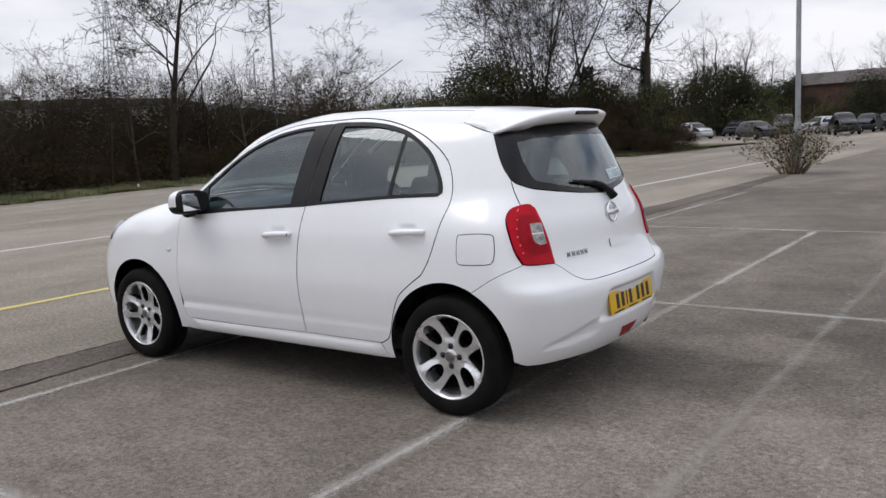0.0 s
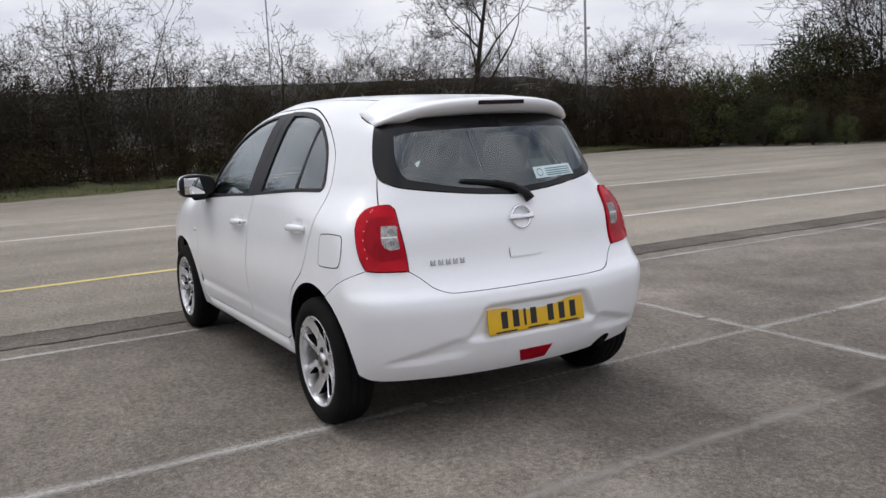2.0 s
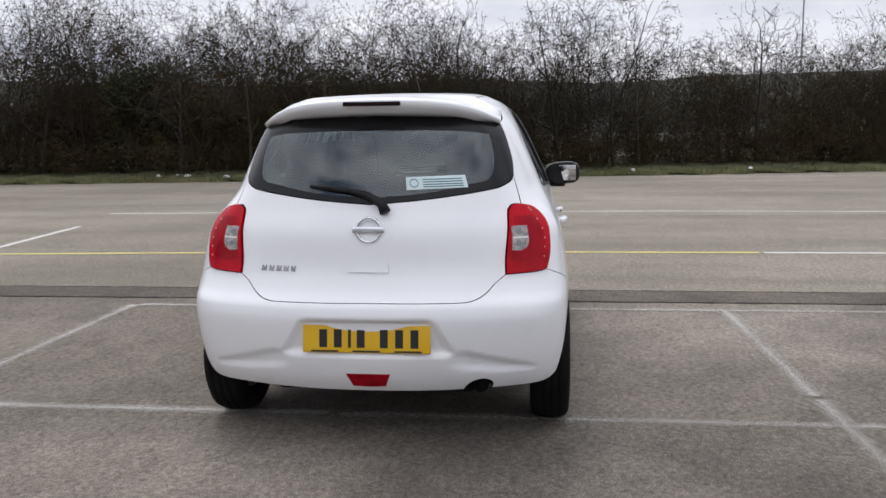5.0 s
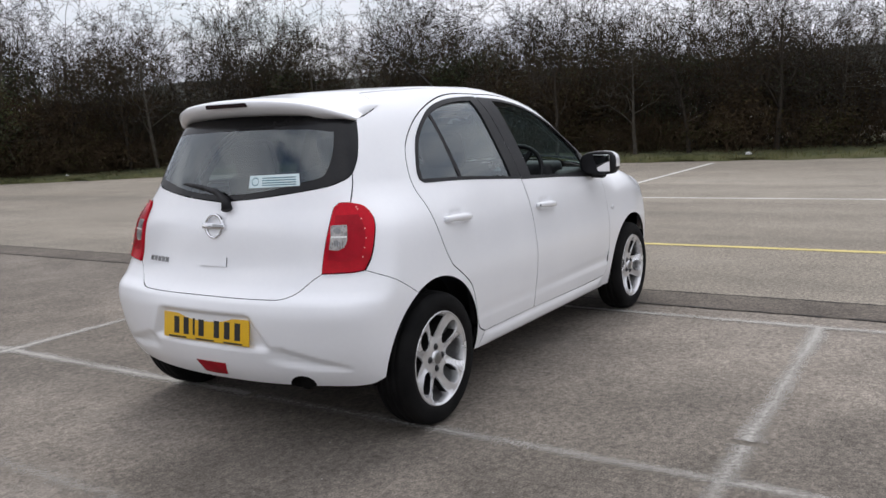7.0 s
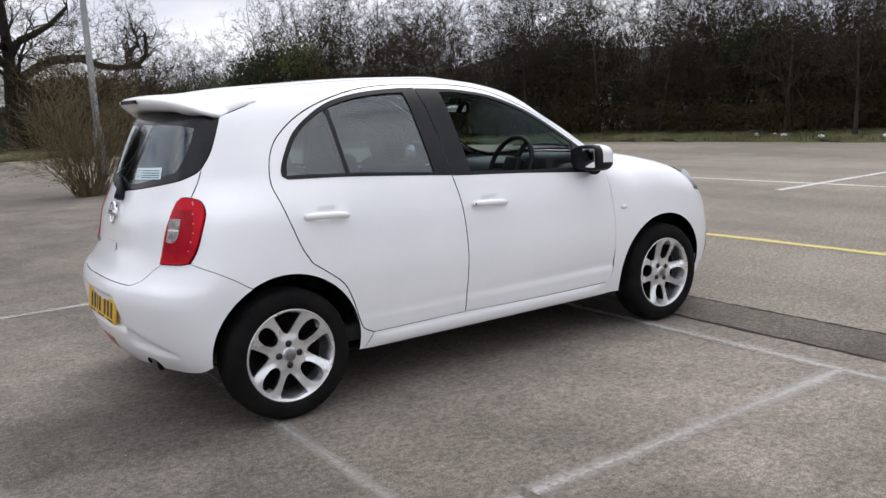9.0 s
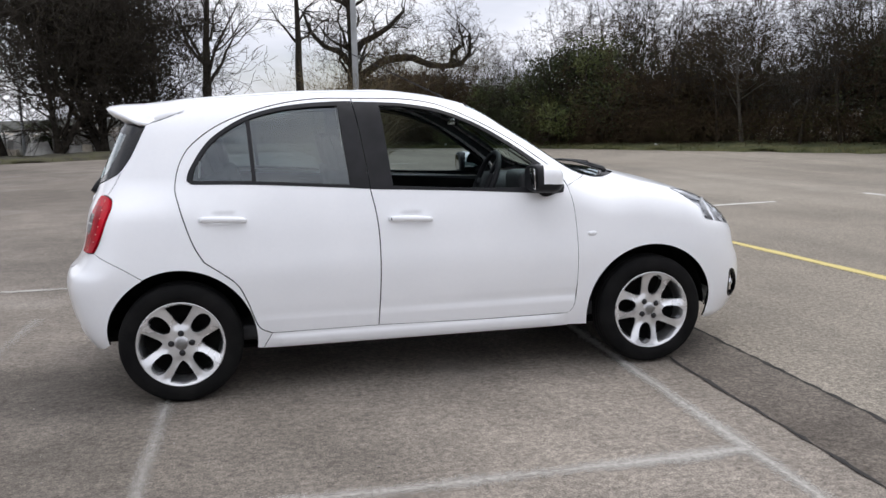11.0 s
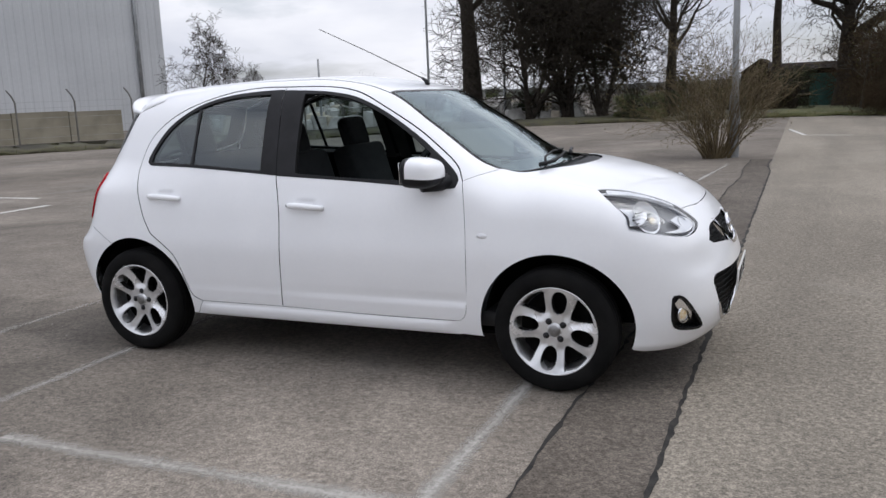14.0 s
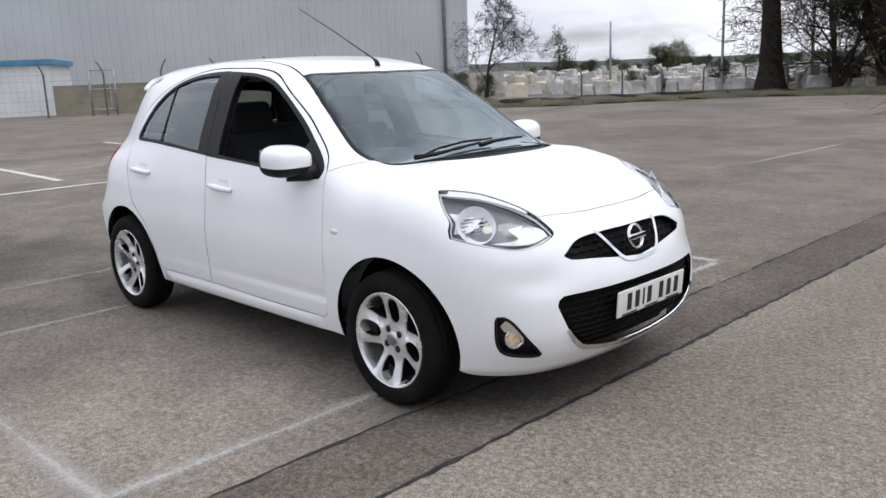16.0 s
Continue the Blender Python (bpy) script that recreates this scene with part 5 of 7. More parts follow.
for k, (tone, w, pts) in enumerate(MARKS):
    z = .004 + .0002 * k
    va, f = ribbon(pts, w * 1.65, z, .004, .12, seed=20 + k)
    n = len(va) // 2
    mid = [((p[0] + q[0]) / 2, (p[1] + q[1]) / 2, z) for p, q in zip(va[:n], va[n:])]
    v = va[:n] + mid + va[n:]
    f = [(r * n + i + n, r * n + i + n + 1, r * n + i + 1, r * n + i) for r in range(2) for i in range(n - 1)]
    line = quick("parking_line", v, f, kinds[tone], smooth=False)
    line.data.attributes.new("core", "FLOAT", "POINT").data.foreach_set("value", [0.0] * n + [1.0] * n + [0.0] * n)
    tagged(line, "yellow painted line on tarmac" if tone == "y" else "worn white painted bay line on tarmac", "road marking", kind="structure")
VERGE = [(-24.5, 11.0), (-20, 17.5), (-14.5, 20.5), (-11.0, 26.6), (-5.5, 29.2), (3.6, 31.4), (9.0, 26.5), (12.5, 20.8), (16.2, 15.0), (17.2, 7.0), (18.2, 0.0), (20.0, -10.0), (22.4, -22.0), (23.6, -29.5), (17.0, -30.6), (10.9, -29.7), (10.2, -37.0), (14.5, -44.0)]


def along(pts, step):
    p = np.array(pts, float)
    d = np.r_[0, np.cumsum(np.hypot(*np.diff(p, axis=0).T))]
    s = np.arange(0, d[-1], step)
    q = np.column_stack([np.interp(s, d, p[:, k]) for k in (0, 1)])
    t = np.gradient(q, axis=0)
    t /= np.linalg.norm(t, axis=1)[:, None]
    return q, np.stack([t[:, 1], -t[:, 0]], -1) * -1


edge, out = along(VERGE, .5)
rng = np.random.default_rng(8)
rows = []
slim = np.interp(edge[:, 0], [-9, -3], [.22, 1.0])[:, None]
slim[edge[:, 1] < 10] = 1.0
for off, z in ((0, .002), (.12, .07), (.9, .14), (2.4, .22), (6.0, .15), (14.0, .05), (30.0, -.6)):
    off = off if off < 3 else off * slim
    jit = rng.normal(size=(len(edge), 1)) * (.05 if z < .15 and z > .06 else .2)
    rows.append(np.column_stack([edge + out * (off + jit), np.full(len(edge), z) + rng.normal(size=len(edge)) * (.02 if .06 < z < .23 else 0)]))
n = len(edge)
tagged(quick("verge", np.vstack(rows), [(r * n + i, r * n + i + 1, (r + 1) * n + i + 1, (r + 1) * n + i) for r in range(6) for i in range(n - 1)], turf), "rough grass bank round the car park", "grass", kind="structure")
bank = bpy.data.objects["verge"].data
bank.materials.append(earth)
for p in bank.polygons:
    if p.center.x < 1 and p.center.y > 8:
        p.material_index = 1


# ---- plants ----
def mesh_fast(name, verts, quads):
    me = bpy.data.meshes.new(name)
    verts, quads = np.asarray(verts, np.float32), np.asarray(quads, np.int32)
    k = quads.shape[1]
    me.vertices.add(len(verts))
    me.vertices.foreach_set("co", verts.ravel())
    me.loops.add(quads.size)
    me.loops.foreach_set("vertex_index", quads.ravel())
    me.polygons.add(len(quads))
    me.polygons.foreach_set("loop_start", np.arange(0, quads.size, k, dtype=np.int32))
    me.update(calc_edges=True)
    me.validate()
    return me


def sticks(segs, sides=3):
    """Tapered bars for rows of (start, end, r0, r1)."""
    s = np.asarray(segs, float)
    a, b, r0, r1 = s[:, 0:3], s[:, 3:6], s[:, 6], s[:, 7]
    d = b - a
    d /= np.linalg.norm(d, axis=1)[:, None] + 1e-9
    ref = np.where(np.abs(d[:, 2:3]) < .9, [[0, 0, 1.]], [[1., 0, 0]])
    u = np.cross(d, ref)
    u /= np.linalg.norm(u, axis=1)[:, None]
    w = np.cross(d, u)
    ang = 2 * math.pi * np.arange(sides) / sides
    ring = u[:, None] * np.cos(ang)[None, :, None] + w[:, None] * np.sin(ang)[None, :, None]
    v = np.concatenate([a[:, None] + ring * r0[:, None, None], b[:, None] + ring * r1[:, None, None]], 1)
    base = (np.arange(len(s)) * 2 * sides)[:, None, None]
    i = np.arange(sides)
    f = np.stack([i, (i + 1) % sides, sides + (i + 1) % sides, sides + i], -1)[None] + base
    return v.reshape(-1, 3), f.reshape(-1, 4)


def leaves(points, size, rng, flat=.5):
    """Small folded leaves at the given places, four corners each."""
    n = len(points)
    d = rng.normal(size=(n, 3))
    d[:, 2] *= flat
    d /= np.linalg.norm(d, axis=1)[:, None]
    s = np.cross(d, rng.normal(size=(n, 3)))
    s /= np.linalg.norm(s, axis=1)[:, None]
    k = (size * rng.uniform(.6, 1.4, n))[:, None]
    up = np.cross(d, s) * k * .25
    v = np.stack([points, points + d * k * .5 + s * k * .3 + up, points + d * k, points + d * k * .5 - s * k * .3 + up], 1)
    return v.reshape(-1, 3), np.arange(n * 4).reshape(-1, 4)


def grow(rng, segs, tips, p, d, length, r, depth, bend=.22, up=.10, kids=(3, 5), spread=.75, shrink=.62, nodes=5, thin=.0022):
    """One limb and, from its nodes, the limbs that leave it."""
    p, d = np.array(p, float), np.array(d, float)
    step = length / nodes
    count = rng.integers(*kids) if depth > 0 else 0
    at = np.sort(rng.uniform(.25, 1.0, count)) * nodes
    for i in range(nodes):
        d = d + rng.normal(size=3) * bend + np.array([0, 0, up])
        d /= np.linalg.norm(d)
        q = p + d * step
        ra, rb = r * (1 - .75 * i / nodes), r * (1 - .75 * (i + 1) / nodes)
        segs.append((*p, *q, max(ra, thin), max(rb, thin)))
        for _ in range(int(((at >= i) & (at < i + 1)).sum())):
            side = rng.normal(size=3)
            side -= d * side.dot(d)
            side /= np.linalg.norm(side) + 1e-9
            k = d * (1 - spread * .55) + side * spread * rng.uniform(.7, 1.2)
            grow(rng, segs, tips, q, k / np.linalg.norm(k), length * shrink * rng.uniform(.7, 1.2), rb * .62, depth - 1, bend, up, kids, spread, shrink, max(3, nodes - 1), thin)
        p = q
    tips.append(p)


def plant(name, label, at, trunk_me, crown_me=None, crown_mat=None, wood=None, turn=0.0, size=1.0, group="", category="tree", limb_me=None):
    ob = tagged(new(name), label, category, group)
    ob.matrix_basis = pose(at[0], at[1], at[2] if len(at) > 2 else 0, 0, 0, turn) @ Matrix.Scale(size, 4)
    link_mesh("trunk" if category == "tree" else "stem_clump", trunk_me, wood or bark, ob)
    if limb_me:
        link_mesh("crown", limb_me, wood or bark, ob)
    if crown_me:
        link_mesh("foliage", crown_me, crown_mat, ob)
    return ob


def bare_tree(seed, height, radius, stems=1, fork=.35, depth=4, spread=.7, leafy=0, leaf_size=.05, kids=(3, 5), up=.08, shrink=.62, bend=.2, lean=0.0, thin=.0045, sway=1.0):
    """Trunk mesh, limb mesh and leaf mesh of a bare winter tree."""
    rng = np.random.default_rng(seed)
    trunk, segs, tips = [], [], []
    for s in range(stems):
        d = np.array([lean + rng.normal() * (.05 * sway if stems == 1 else .3), rng.normal() * (.05 * sway if stems == 1 else .3), 1.0])
        d /= np.linalg.norm(d)
        p = np.array([rng.normal() * .1 * (stems > 1), rng.normal() * .1 * (stems > 1), -.1])
        n = 9
        h = height * (.78 if stems == 1 else rng.uniform(.6, .85))
        r = radius if stems == 1 else radius * rng.uniform(.5, .9)
        for i in range(n):
            f0, f1 = i / n, (i + 1) / n
            flare = 1 + .5 * math.exp(-f0 * 14)
            q = p + d * h / n
            trunk.append((*p, *q, r * (1 - .8 * f0) * flare, r * (1 - .8 * f1)))
            d = d + rng.normal(size=3) * .035 * sway + np.array([0, 0, .05])
            d /= np.linalg.norm(d)
            if f1 > fork:
                for _ in range(rng.integers(1, 3) if depth > 2 else 1):
                    a = rng.uniform(0, 2 * math.pi)
                    k = d * .55 + np.array([math.cos(a), math.sin(a), .15]) * spread
                    grow(rng, segs, tips, q, k / np.linalg.norm(k), height * .34 * (1.15 - .6 * f1) * rng.uniform(.7, 1.2), r * (1 - .8 * f1) * .55, depth - 1, bend, up, kids, spread, shrink, 5, thin)
            p = q
        grow(rng, segs, tips, p, d, height * .25, r * .25, depth - 1, bend, up, kids, spread, shrink, 5, thin)
    tm = mesh_fast("trunk", *sticks(trunk, 9))
    tm.shade_smooth()
    lm = mesh_fast("limbs", *sticks(segs, 3))
    cm = None
    if leafy:
        pts = np.array([s[3:6] for s in segs])
        pick = pts[rng.integers(0, len(pts), leafy)] + rng.normal(size=(leafy, 3)) * .12
        cm = mesh_fast("leaves", *leaves(pick, leaf_size, rng))
    return tm, lm, cm


def shrub(seed, height, wide, stems, twigs, leafy, leaf_size=.055, thin=.0035):
    """Stem mesh and leaf mesh of one hedge plant."""
    rng = np.random.default_rng(seed)
    segs, tips = [], []
    for _ in range(stems):
        a = rng.uniform(0, 2 * math.pi)
        o = np.array([math.cos(a), math.sin(a), 0]) * rng.uniform(0, wide * .35) - (0, 0, .05)
        d = np.array([math.cos(a) * .3, math.sin(a) * .3, 1]) + rng.normal(size=3) * .12
        grow(rng, segs, tips, o, d / np.linalg.norm(d), height * rng.uniform(.6, 1.0), .022 * rng.uniform(.6, 1.3), 2, .2, .06, (5, 8), .8, .42, 6, thin)
    mid = np.column_stack([rng.normal(size=twigs) * wide * .45, rng.normal(size=twigs) * wide * .45, rng.uniform(0, 1, twigs) ** .8 * height * .72])
    d = rng.normal(size=(twigs, 3)) + (0, 0, .35)
    d /= np.linalg.norm(d, axis=1)[:, None]
    ln = rng.uniform(.25, .7, twigs)[:, None]
    extra = np.column_stack([mid, mid + d * ln, np.full(twigs, thin * 1.6), np.full(twigs, thin * .8)])
    tw = mesh_fast("stems", *sticks(np.vstack([np.array(segs), extra]), 3))
    pts = np.vstack([np.array([s[3:6] for s in segs]), mid])
    pick = pts[rng.integers(0, len(pts), leafy)] + rng.normal(size=(leafy, 3)) * .1
    pick[:, 2] = np.abs(pick[:, 2])
    return tw, mesh_fast("leaves", *leaves(pick, leaf_size, rng))


def bush(seed, rx, rz, n, size, clumps=16):
    """A leafy evergreen: stems, and leaves in clumps of uneven size."""
    rng = np.random.default_rng(seed)
    segs, pts = [], []
    for _ in range(clumps):
        a, e = rng.uniform(0, 2 * math.pi), rng.uniform(0.05, 1)
        rr = rng.uniform(.35, .8)
        c = np.array([rx * rr * math.cos(a) * math.sqrt(1 - .6 * e * e), rx * rr * math.sin(a) * math.sqrt(1 - .6 * e * e), rz * (.12 + .78 * e)])
        k = rx * rng.uniform(.22, .5)
        m = n // clumps
        d = rng.normal(size=(m, 3))
        d /= np.linalg.norm(d, axis=1)[:, None]
        q = c + d * k * rng.uniform(.5, 1.08, (m, 1)) ** .6 * (1, 1, .9)
        pts.append(q[q[:, 2] > 0])
        segs.append((0, 0, 0, *(c * (.3, .3, .6)), .06, .04))
        segs.append((*(c * (.3, .3, .6)), *c, .04, .015))
        for j in range(10):
            e2 = c + rng.normal(size=3) * k * .9
            segs.append((*c, *e2, .012, .004))
    return mesh_fast("stems", *sticks(segs, 5)), mesh_fast("leaves", *leaves(np.vstack(pts), size, rng, 1.0))


hedge_kit = [shrub(100 + k, 3.7 + .25 * (k % 3), 1.4, 7, 420, 1000 if k % 2 else 700, .056, .0042) for k in range(5)]
rng = np.random.default_rng(77)
edge, out = along(VERGE[5:], 1.35)
for row, (off, size, gap) in enumerate(((2.6, .86, 1), (3.6, .98, 1), (4.9, 1.05, 1))):
    for i in range(0, len(edge), gap):
        d = edge[i] + out[i] * (off + rng.normal() * .3) + rng.normal(size=2) * .2
        k = int(rng.integers(0, 5))
        tall = size * rng.uniform(.66, 1.14)
        if row == 2 and rng.uniform() < .2:
            continue
        x, y = edge[i]
        if y > 18:
            tall *= .78
        elif y > 1 and x > 10:
            tall *= 1.12
        elif y < -24 and x < 20:
            tall *= .8
        plant("hedge_shrub", "bare brown hedge shrub with a few dry leaves on the bank", (d[0], d[1], .1), hedge_kit[k][0], hedge_kit[k][1], (dry_leaf, dry_leaf, scrub_leaf, leaf_dark, ivy_leaf)[int(rng.integers(0, 5))], (twig_mat, twig_mat, bark)[int(rng.integers(0, 3))], rng.uniform(0, 360), tall, "hedge along the car park", "shrub")

low_kit = [shrub(150 + k, 1.5, 1.8, 5, 420, 800, .075, .0045) for k in range(3)]
for row, off in enumerate((2.3, 3.4)):
    for i in range(row % 2, len(edge), 1):
        d = edge[i] + out[i] * (off + rng.normal() * .25) + rng.normal(size=2) * .25
        k = int(rng.integers(0, 3))
        plant("bramble", "low dark tangle of brambles under the hedge", (d[0], d[1], .08), low_kit[k][0], low_kit[k][1], dry_leaf, twig_mat, rng.uniform(0, 360), rng.uniform(.7, 1.05), "brambles under the hedge", "shrub")

# stouter stems standing in the hedge
stem_kit = [bare_tree(340 + k, 4.6, .075, fork=.30, depth=3, spread=.8, kids=(3, 5), up=.06, bend=.26, lean=.12 * (k - 1), thin=.006) for k in range(3)]
spots_at, ways = along(VERGE[5:14], 1.7)
for k, (p, w) in enumerate(zip(spots_at, ways)):
    t, l, c = stem_kit[k % 3]
    q = p + w * (2.1 + rng.normal() * .35) + rng.normal(size=2) * .4
    plant("hedge_tree", "small bare tree with a grey stem in the hedge", (q[0], q[1], .1), t, None, None, bark_pale if k % 3 == 0 else bark, rng.uniform(0, 360), rng.uniform(.65, 1.05), "small trees in the hedge", "tree", l)

# taller bare saplings and trees in and behind the hedge
sap_kit = [bare_tree(300 + k, 6.0, .055, stems=4, fork=.25, depth=4, spread=.7, leafy=900, leaf_size=.05, kids=(2, 5), up=.06, shrink=.55, bend=.28, thin=.005) for k in range(4)]
for k, (x, y, s) in enumerate(((22.5, 11, .95), (21.8, 9, 1.05), (20.5, 13.6, 1.05), (19.8, 16.2, 1.1), (18.3, 18.4, 1.0), (21.5, 6.5, .9), (17.2, 20.6, 1.05), (15.6, 22.4, 1.0), (23, 3, .95), (24.6, -2.4, 1.12), (21.4, 1.2, .8),
                              (15.2, 25.6, 1.0), (20.0, 21.0, 1.2), (23.5, 15, 1.2), (24.5, 8.5, 1.15), (26.5, -12.0, .9), (25, -17.5, .85), (13.2, 27.2, .9), (25.4, -7.6, .8), (28.3, -27.9, 1.25), (33, -33, 1.1), (26.8, -30, .9))):
    t, l, c = sap_kit[k % 4]
    plant("sapling", "tall bare multi-stemmed sapling behind the hedge", (x, y), t, c, dry_leaf, bark, k * 77, s, "saplings behind the hedge", "tree", l)
t, l, c = bare_tree(41, 10.0, .15, fork=.26, depth=5, spread=.8, kids=(4, 6), up=.10, bend=.17, shrink=.58, thin=.007)
plant("tree", "tall bare tree with dark branches in the hedge", (22.6, -15.2), t, None, None, bark, 20, 1, "", "tree", l)
for k, (a, d, h) in enumerate(((70.5, 37, .72), (68, 36, .78), (66, 38, .92), (63.5, 36, 1.2), (61, 37, 1.3), (58.5, 36, 1.2), (55.5, 36, 1.15))):
    t, l, c = sap_kit[k % 4]
    plant("sapling", "tall bare multi-stemmed sapling behind the hedge", (-3.5 + d * math.cos(radians(a)), -3.5 + d * math.sin(radians(a))), t, c, dry_leaf, twig_mat, k * 70, h, "saplings behind the hedge", "tree", l)
t, l, c = bare_tree(42, 11.0, .11, stems=6, fork=.22, depth=4, spread=.7, kids=(3, 6), leafy=200, thin=.009)
plant("tree", "bare multi-stemmed tree above dark evergreens", (-3.53 + 42 * math.cos(radians(-60.3)), 3.96 + 42 * math.sin(radians(-60.3))), t, c, dry_leaf, bark, 0, 1, "", "tree", l)
t, l, c = bare_tree(43, 11.0, .21, fork=.36, depth=5, spread=1.25, up=.05, kids=(3, 6), shrink=.62, thin=.011)
plant("tree", "bare tree with a fine spreading crown and ivy on its trunk", (-3.53 + 40 * math.cos(radians(-67.8)), 3.96 + 40 * math.sin(radians(-67.8))), t, None, None, bark, 0, 1, "", "tree", l)
t, l, c = bare_tree(44, 8.6, .11, fork=.35, depth=4, spread=.6, kids=(4, 6), thin=.005)
plant("tree", "slender bare tree with ivy", (-3.53 + 41.5 * math.cos(radians(-64.0)), 3.96 + 41.5 * math.sin(radians(-64.0))), t, None, None, bark, 0, 1, "", "tree", l)

thicket = [bare_tree(320 + k, 6.0, .05, stems=5, fork=.12, depth=3, spread=.75, leafy=1500, leaf_size=.06, kids=(3, 6), up=.05, shrink=.56, bend=.28, thin=.007) for k in range(3)]
rng = np.random.default_rng(404)
spots_at, ways = along([(3.6, 31.4), (9.0, 26.5), (12.5, 20.8), (16.2, 15.0), (17.2, 7.0), (18.2, 0.0), (20.0, -10.0), (22.4, -22.0), (23.4, -28.0)], 1.45)
for k, (p, w) in enumerate(zip(spots_at, ways)):
    t, l, c = thicket[k % 3]
    q = p + w * (4.2 + 1.6 * (k % 2) + rng.normal() * .3)
    plant("sapling", "bare brown thicket tree with old leaves on the bank", (q[0], q[1]), t, c, dry_leaf, twig_mat, rng.uniform(0, 360), (.46 if k < 7 else .76 if k < 19 else .64) * rng.uniform(.85, 1.2), "thicket on the bank", "tree", l)

ever = [bush(500 + k, 1.9, 3.5, 9000, .080, 26) for k in range(4)]


scrub = [shrub(600 + k, 3.5, 1.7, 6, 1300, 1500, .06, .007) for k in range(3)]


def stand(az, dist):
    """A place by its bearing and distance from the first standpoint."""
    return -3.53 + dist * math.cos(radians(az)), 3.96 + dist * math.sin(radians(az))


def evergreen(at, high, k, mat, label, group=""):
    st, lf = scrub[k % 3] if mat is scrub_leaf else ever[k % 4]
    plant("bush", label, at, st, lf, mat, twig_mat if mat is scrub_leaf else bark, k * 50, high / 3.7, group, "bush")


for k, (a, d, h, m) in enumerate(((-53, 44, 3.2, 1), (-54.6, 43, 3.9, 0), (-56.2, 42.5, 5.5, 0), (-57.6, 42, 4.9, 0), (-58.9, 41.5, 4.4, 1), (-60.2, 41, 4.1, 1), (-61.6, 41, 4.0, 0), (-62.8, 40.6, 3.9, 1), (-64, 40.4, 3.7, 0),
                                  (-65.2, 40, 3.5, 1), (-66.3, 39.8, 3.3, 1), (-67.4, 40.2, 3.2, 0), (-68.5, 40.6, 2.8, 1), (-69.5, 41.4, 2.0, 1), (-70.4, 42.4, 1.2, 1), (-59.5, 38.6, 2.2, 1), (-62.3, 38.2, 2.0, 1), (-65.0, 37.8, 2.0, 1), (-67.6, 38.2, 1.5, 1), (-57, 39.6, 2.4, 1),
                                  (-69.0, 39.4, 1.0, 1), (-55, 40.5, 2.6, 1))):
    evergreen(stand(a, d), h, k, scrub_leaf if m else leaf_olive if k % 2 else leaf_dark, "olive-brown scrub bush on the bank" if m else "leafy green bush on the bank" if k % 2 else "dark evergreen bush on the bank", "scrub on the bank")
for k, (a, d, h) in enumerate(((-54.4, 37.6, 2.3), (-55.7, 37.3, 1.9), (-57.2, 37.0, 1.5), (-59.0, 37.2, 1.2))):
    evergreen(stand(a, d), h, k, leaf_lime, "lime green leafing bush at the edge of the bank")
mats = (scrub_leaf, leaf_dark, leaf_olive)
words = ("brown twiggy scrub bush on the bank", "dark evergreen bush on the bank", "olive-green leafy bush on the bank")
for k, (a, d, h, m) in enumerate(((84.0, 49.6, 5.2, 0), (82.6, 46.0, 5.0, 0), (81.3, 37.6, 4.4, 0), (80, 36.5, 4.1, 0), (78.4, 36, 3.6, 0), (83.2, 49.0, 5.2, 0), (81.0, 40.5, 4.6, 0), (76.8, 35.5, 2.9, 1), (75.2, 35, 2.9, 1), (73.6, 34.5, 3.1, 2), (72, 34, 4.1, 2), (70.5, 33.5, 4.6, 2), (69, 33, 4.3, 2),
                                  (67.5, 32.6, 4.0, 0), (66, 32.4, 3.4, 0), (64.4, 32.2, 3.7, 0), (62.6, 32, 3.3, 0), (60.8, 31.5, 3.7, 0), (82.5, 35.8, 1.8, 0), (79, 35, 1.8, 1), (76, 34, 1.9, 1), (73, 33, 2.0, 0), (70, 32, 2.0, 0), (67, 31.4, 2.0, 0), (64, 30.8, 2.0, 0))):
    evergreen((.23 + d * math.cos(radians(a)), -5.0 + d * math.sin(radians(a))), h, k + 2, mats[m], words[m], "thicket on the bank")
rng = np.random.default_rng(88)
spots_at, ways = along([(15.2, 16.6), (16.6, 12.0), (17.2, 7.0), (18.2, 0.0)], 1.5)
for k, (p, w) in enumerate(zip(spots_at, ways)):
    q = p + w * (3.6 + .9 * (k % 2)) + rng.normal(size=2) * .25
    evergreen((q[0], q[1]), rng.uniform(3.0, 3.9), k, scrub_leaf if k % 4 else leaf_olive, "brown twiggy scrub bush in the hedge" if k % 4 else "olive-green leafy bush in the hedge", "scrub in the hedge")
for k, (a, d, h) in enumerate(((-42.5, 39, 3.9), (-44, 38, 3.7), (-45.5, 38.5, 3.5), (-47, 38, 3.4), (-48.6, 39, 3.2), (-50.2, 38.5, 3.0), (-51.8, 39.5, 2.8), (-46.2, 41, 3.9), (-43.2, 41, 4.0))):
    evergreen((-5.1 + d * math.cos(radians(a)), 1.2 + d * math.sin(radians(a))), h, k, leaf_olive if k == 3 else scrub_leaf, "olive-green leafy bush in the hedge" if k == 3 else "brown twiggy scrub bush in the hedge", "scrub in the hedge")
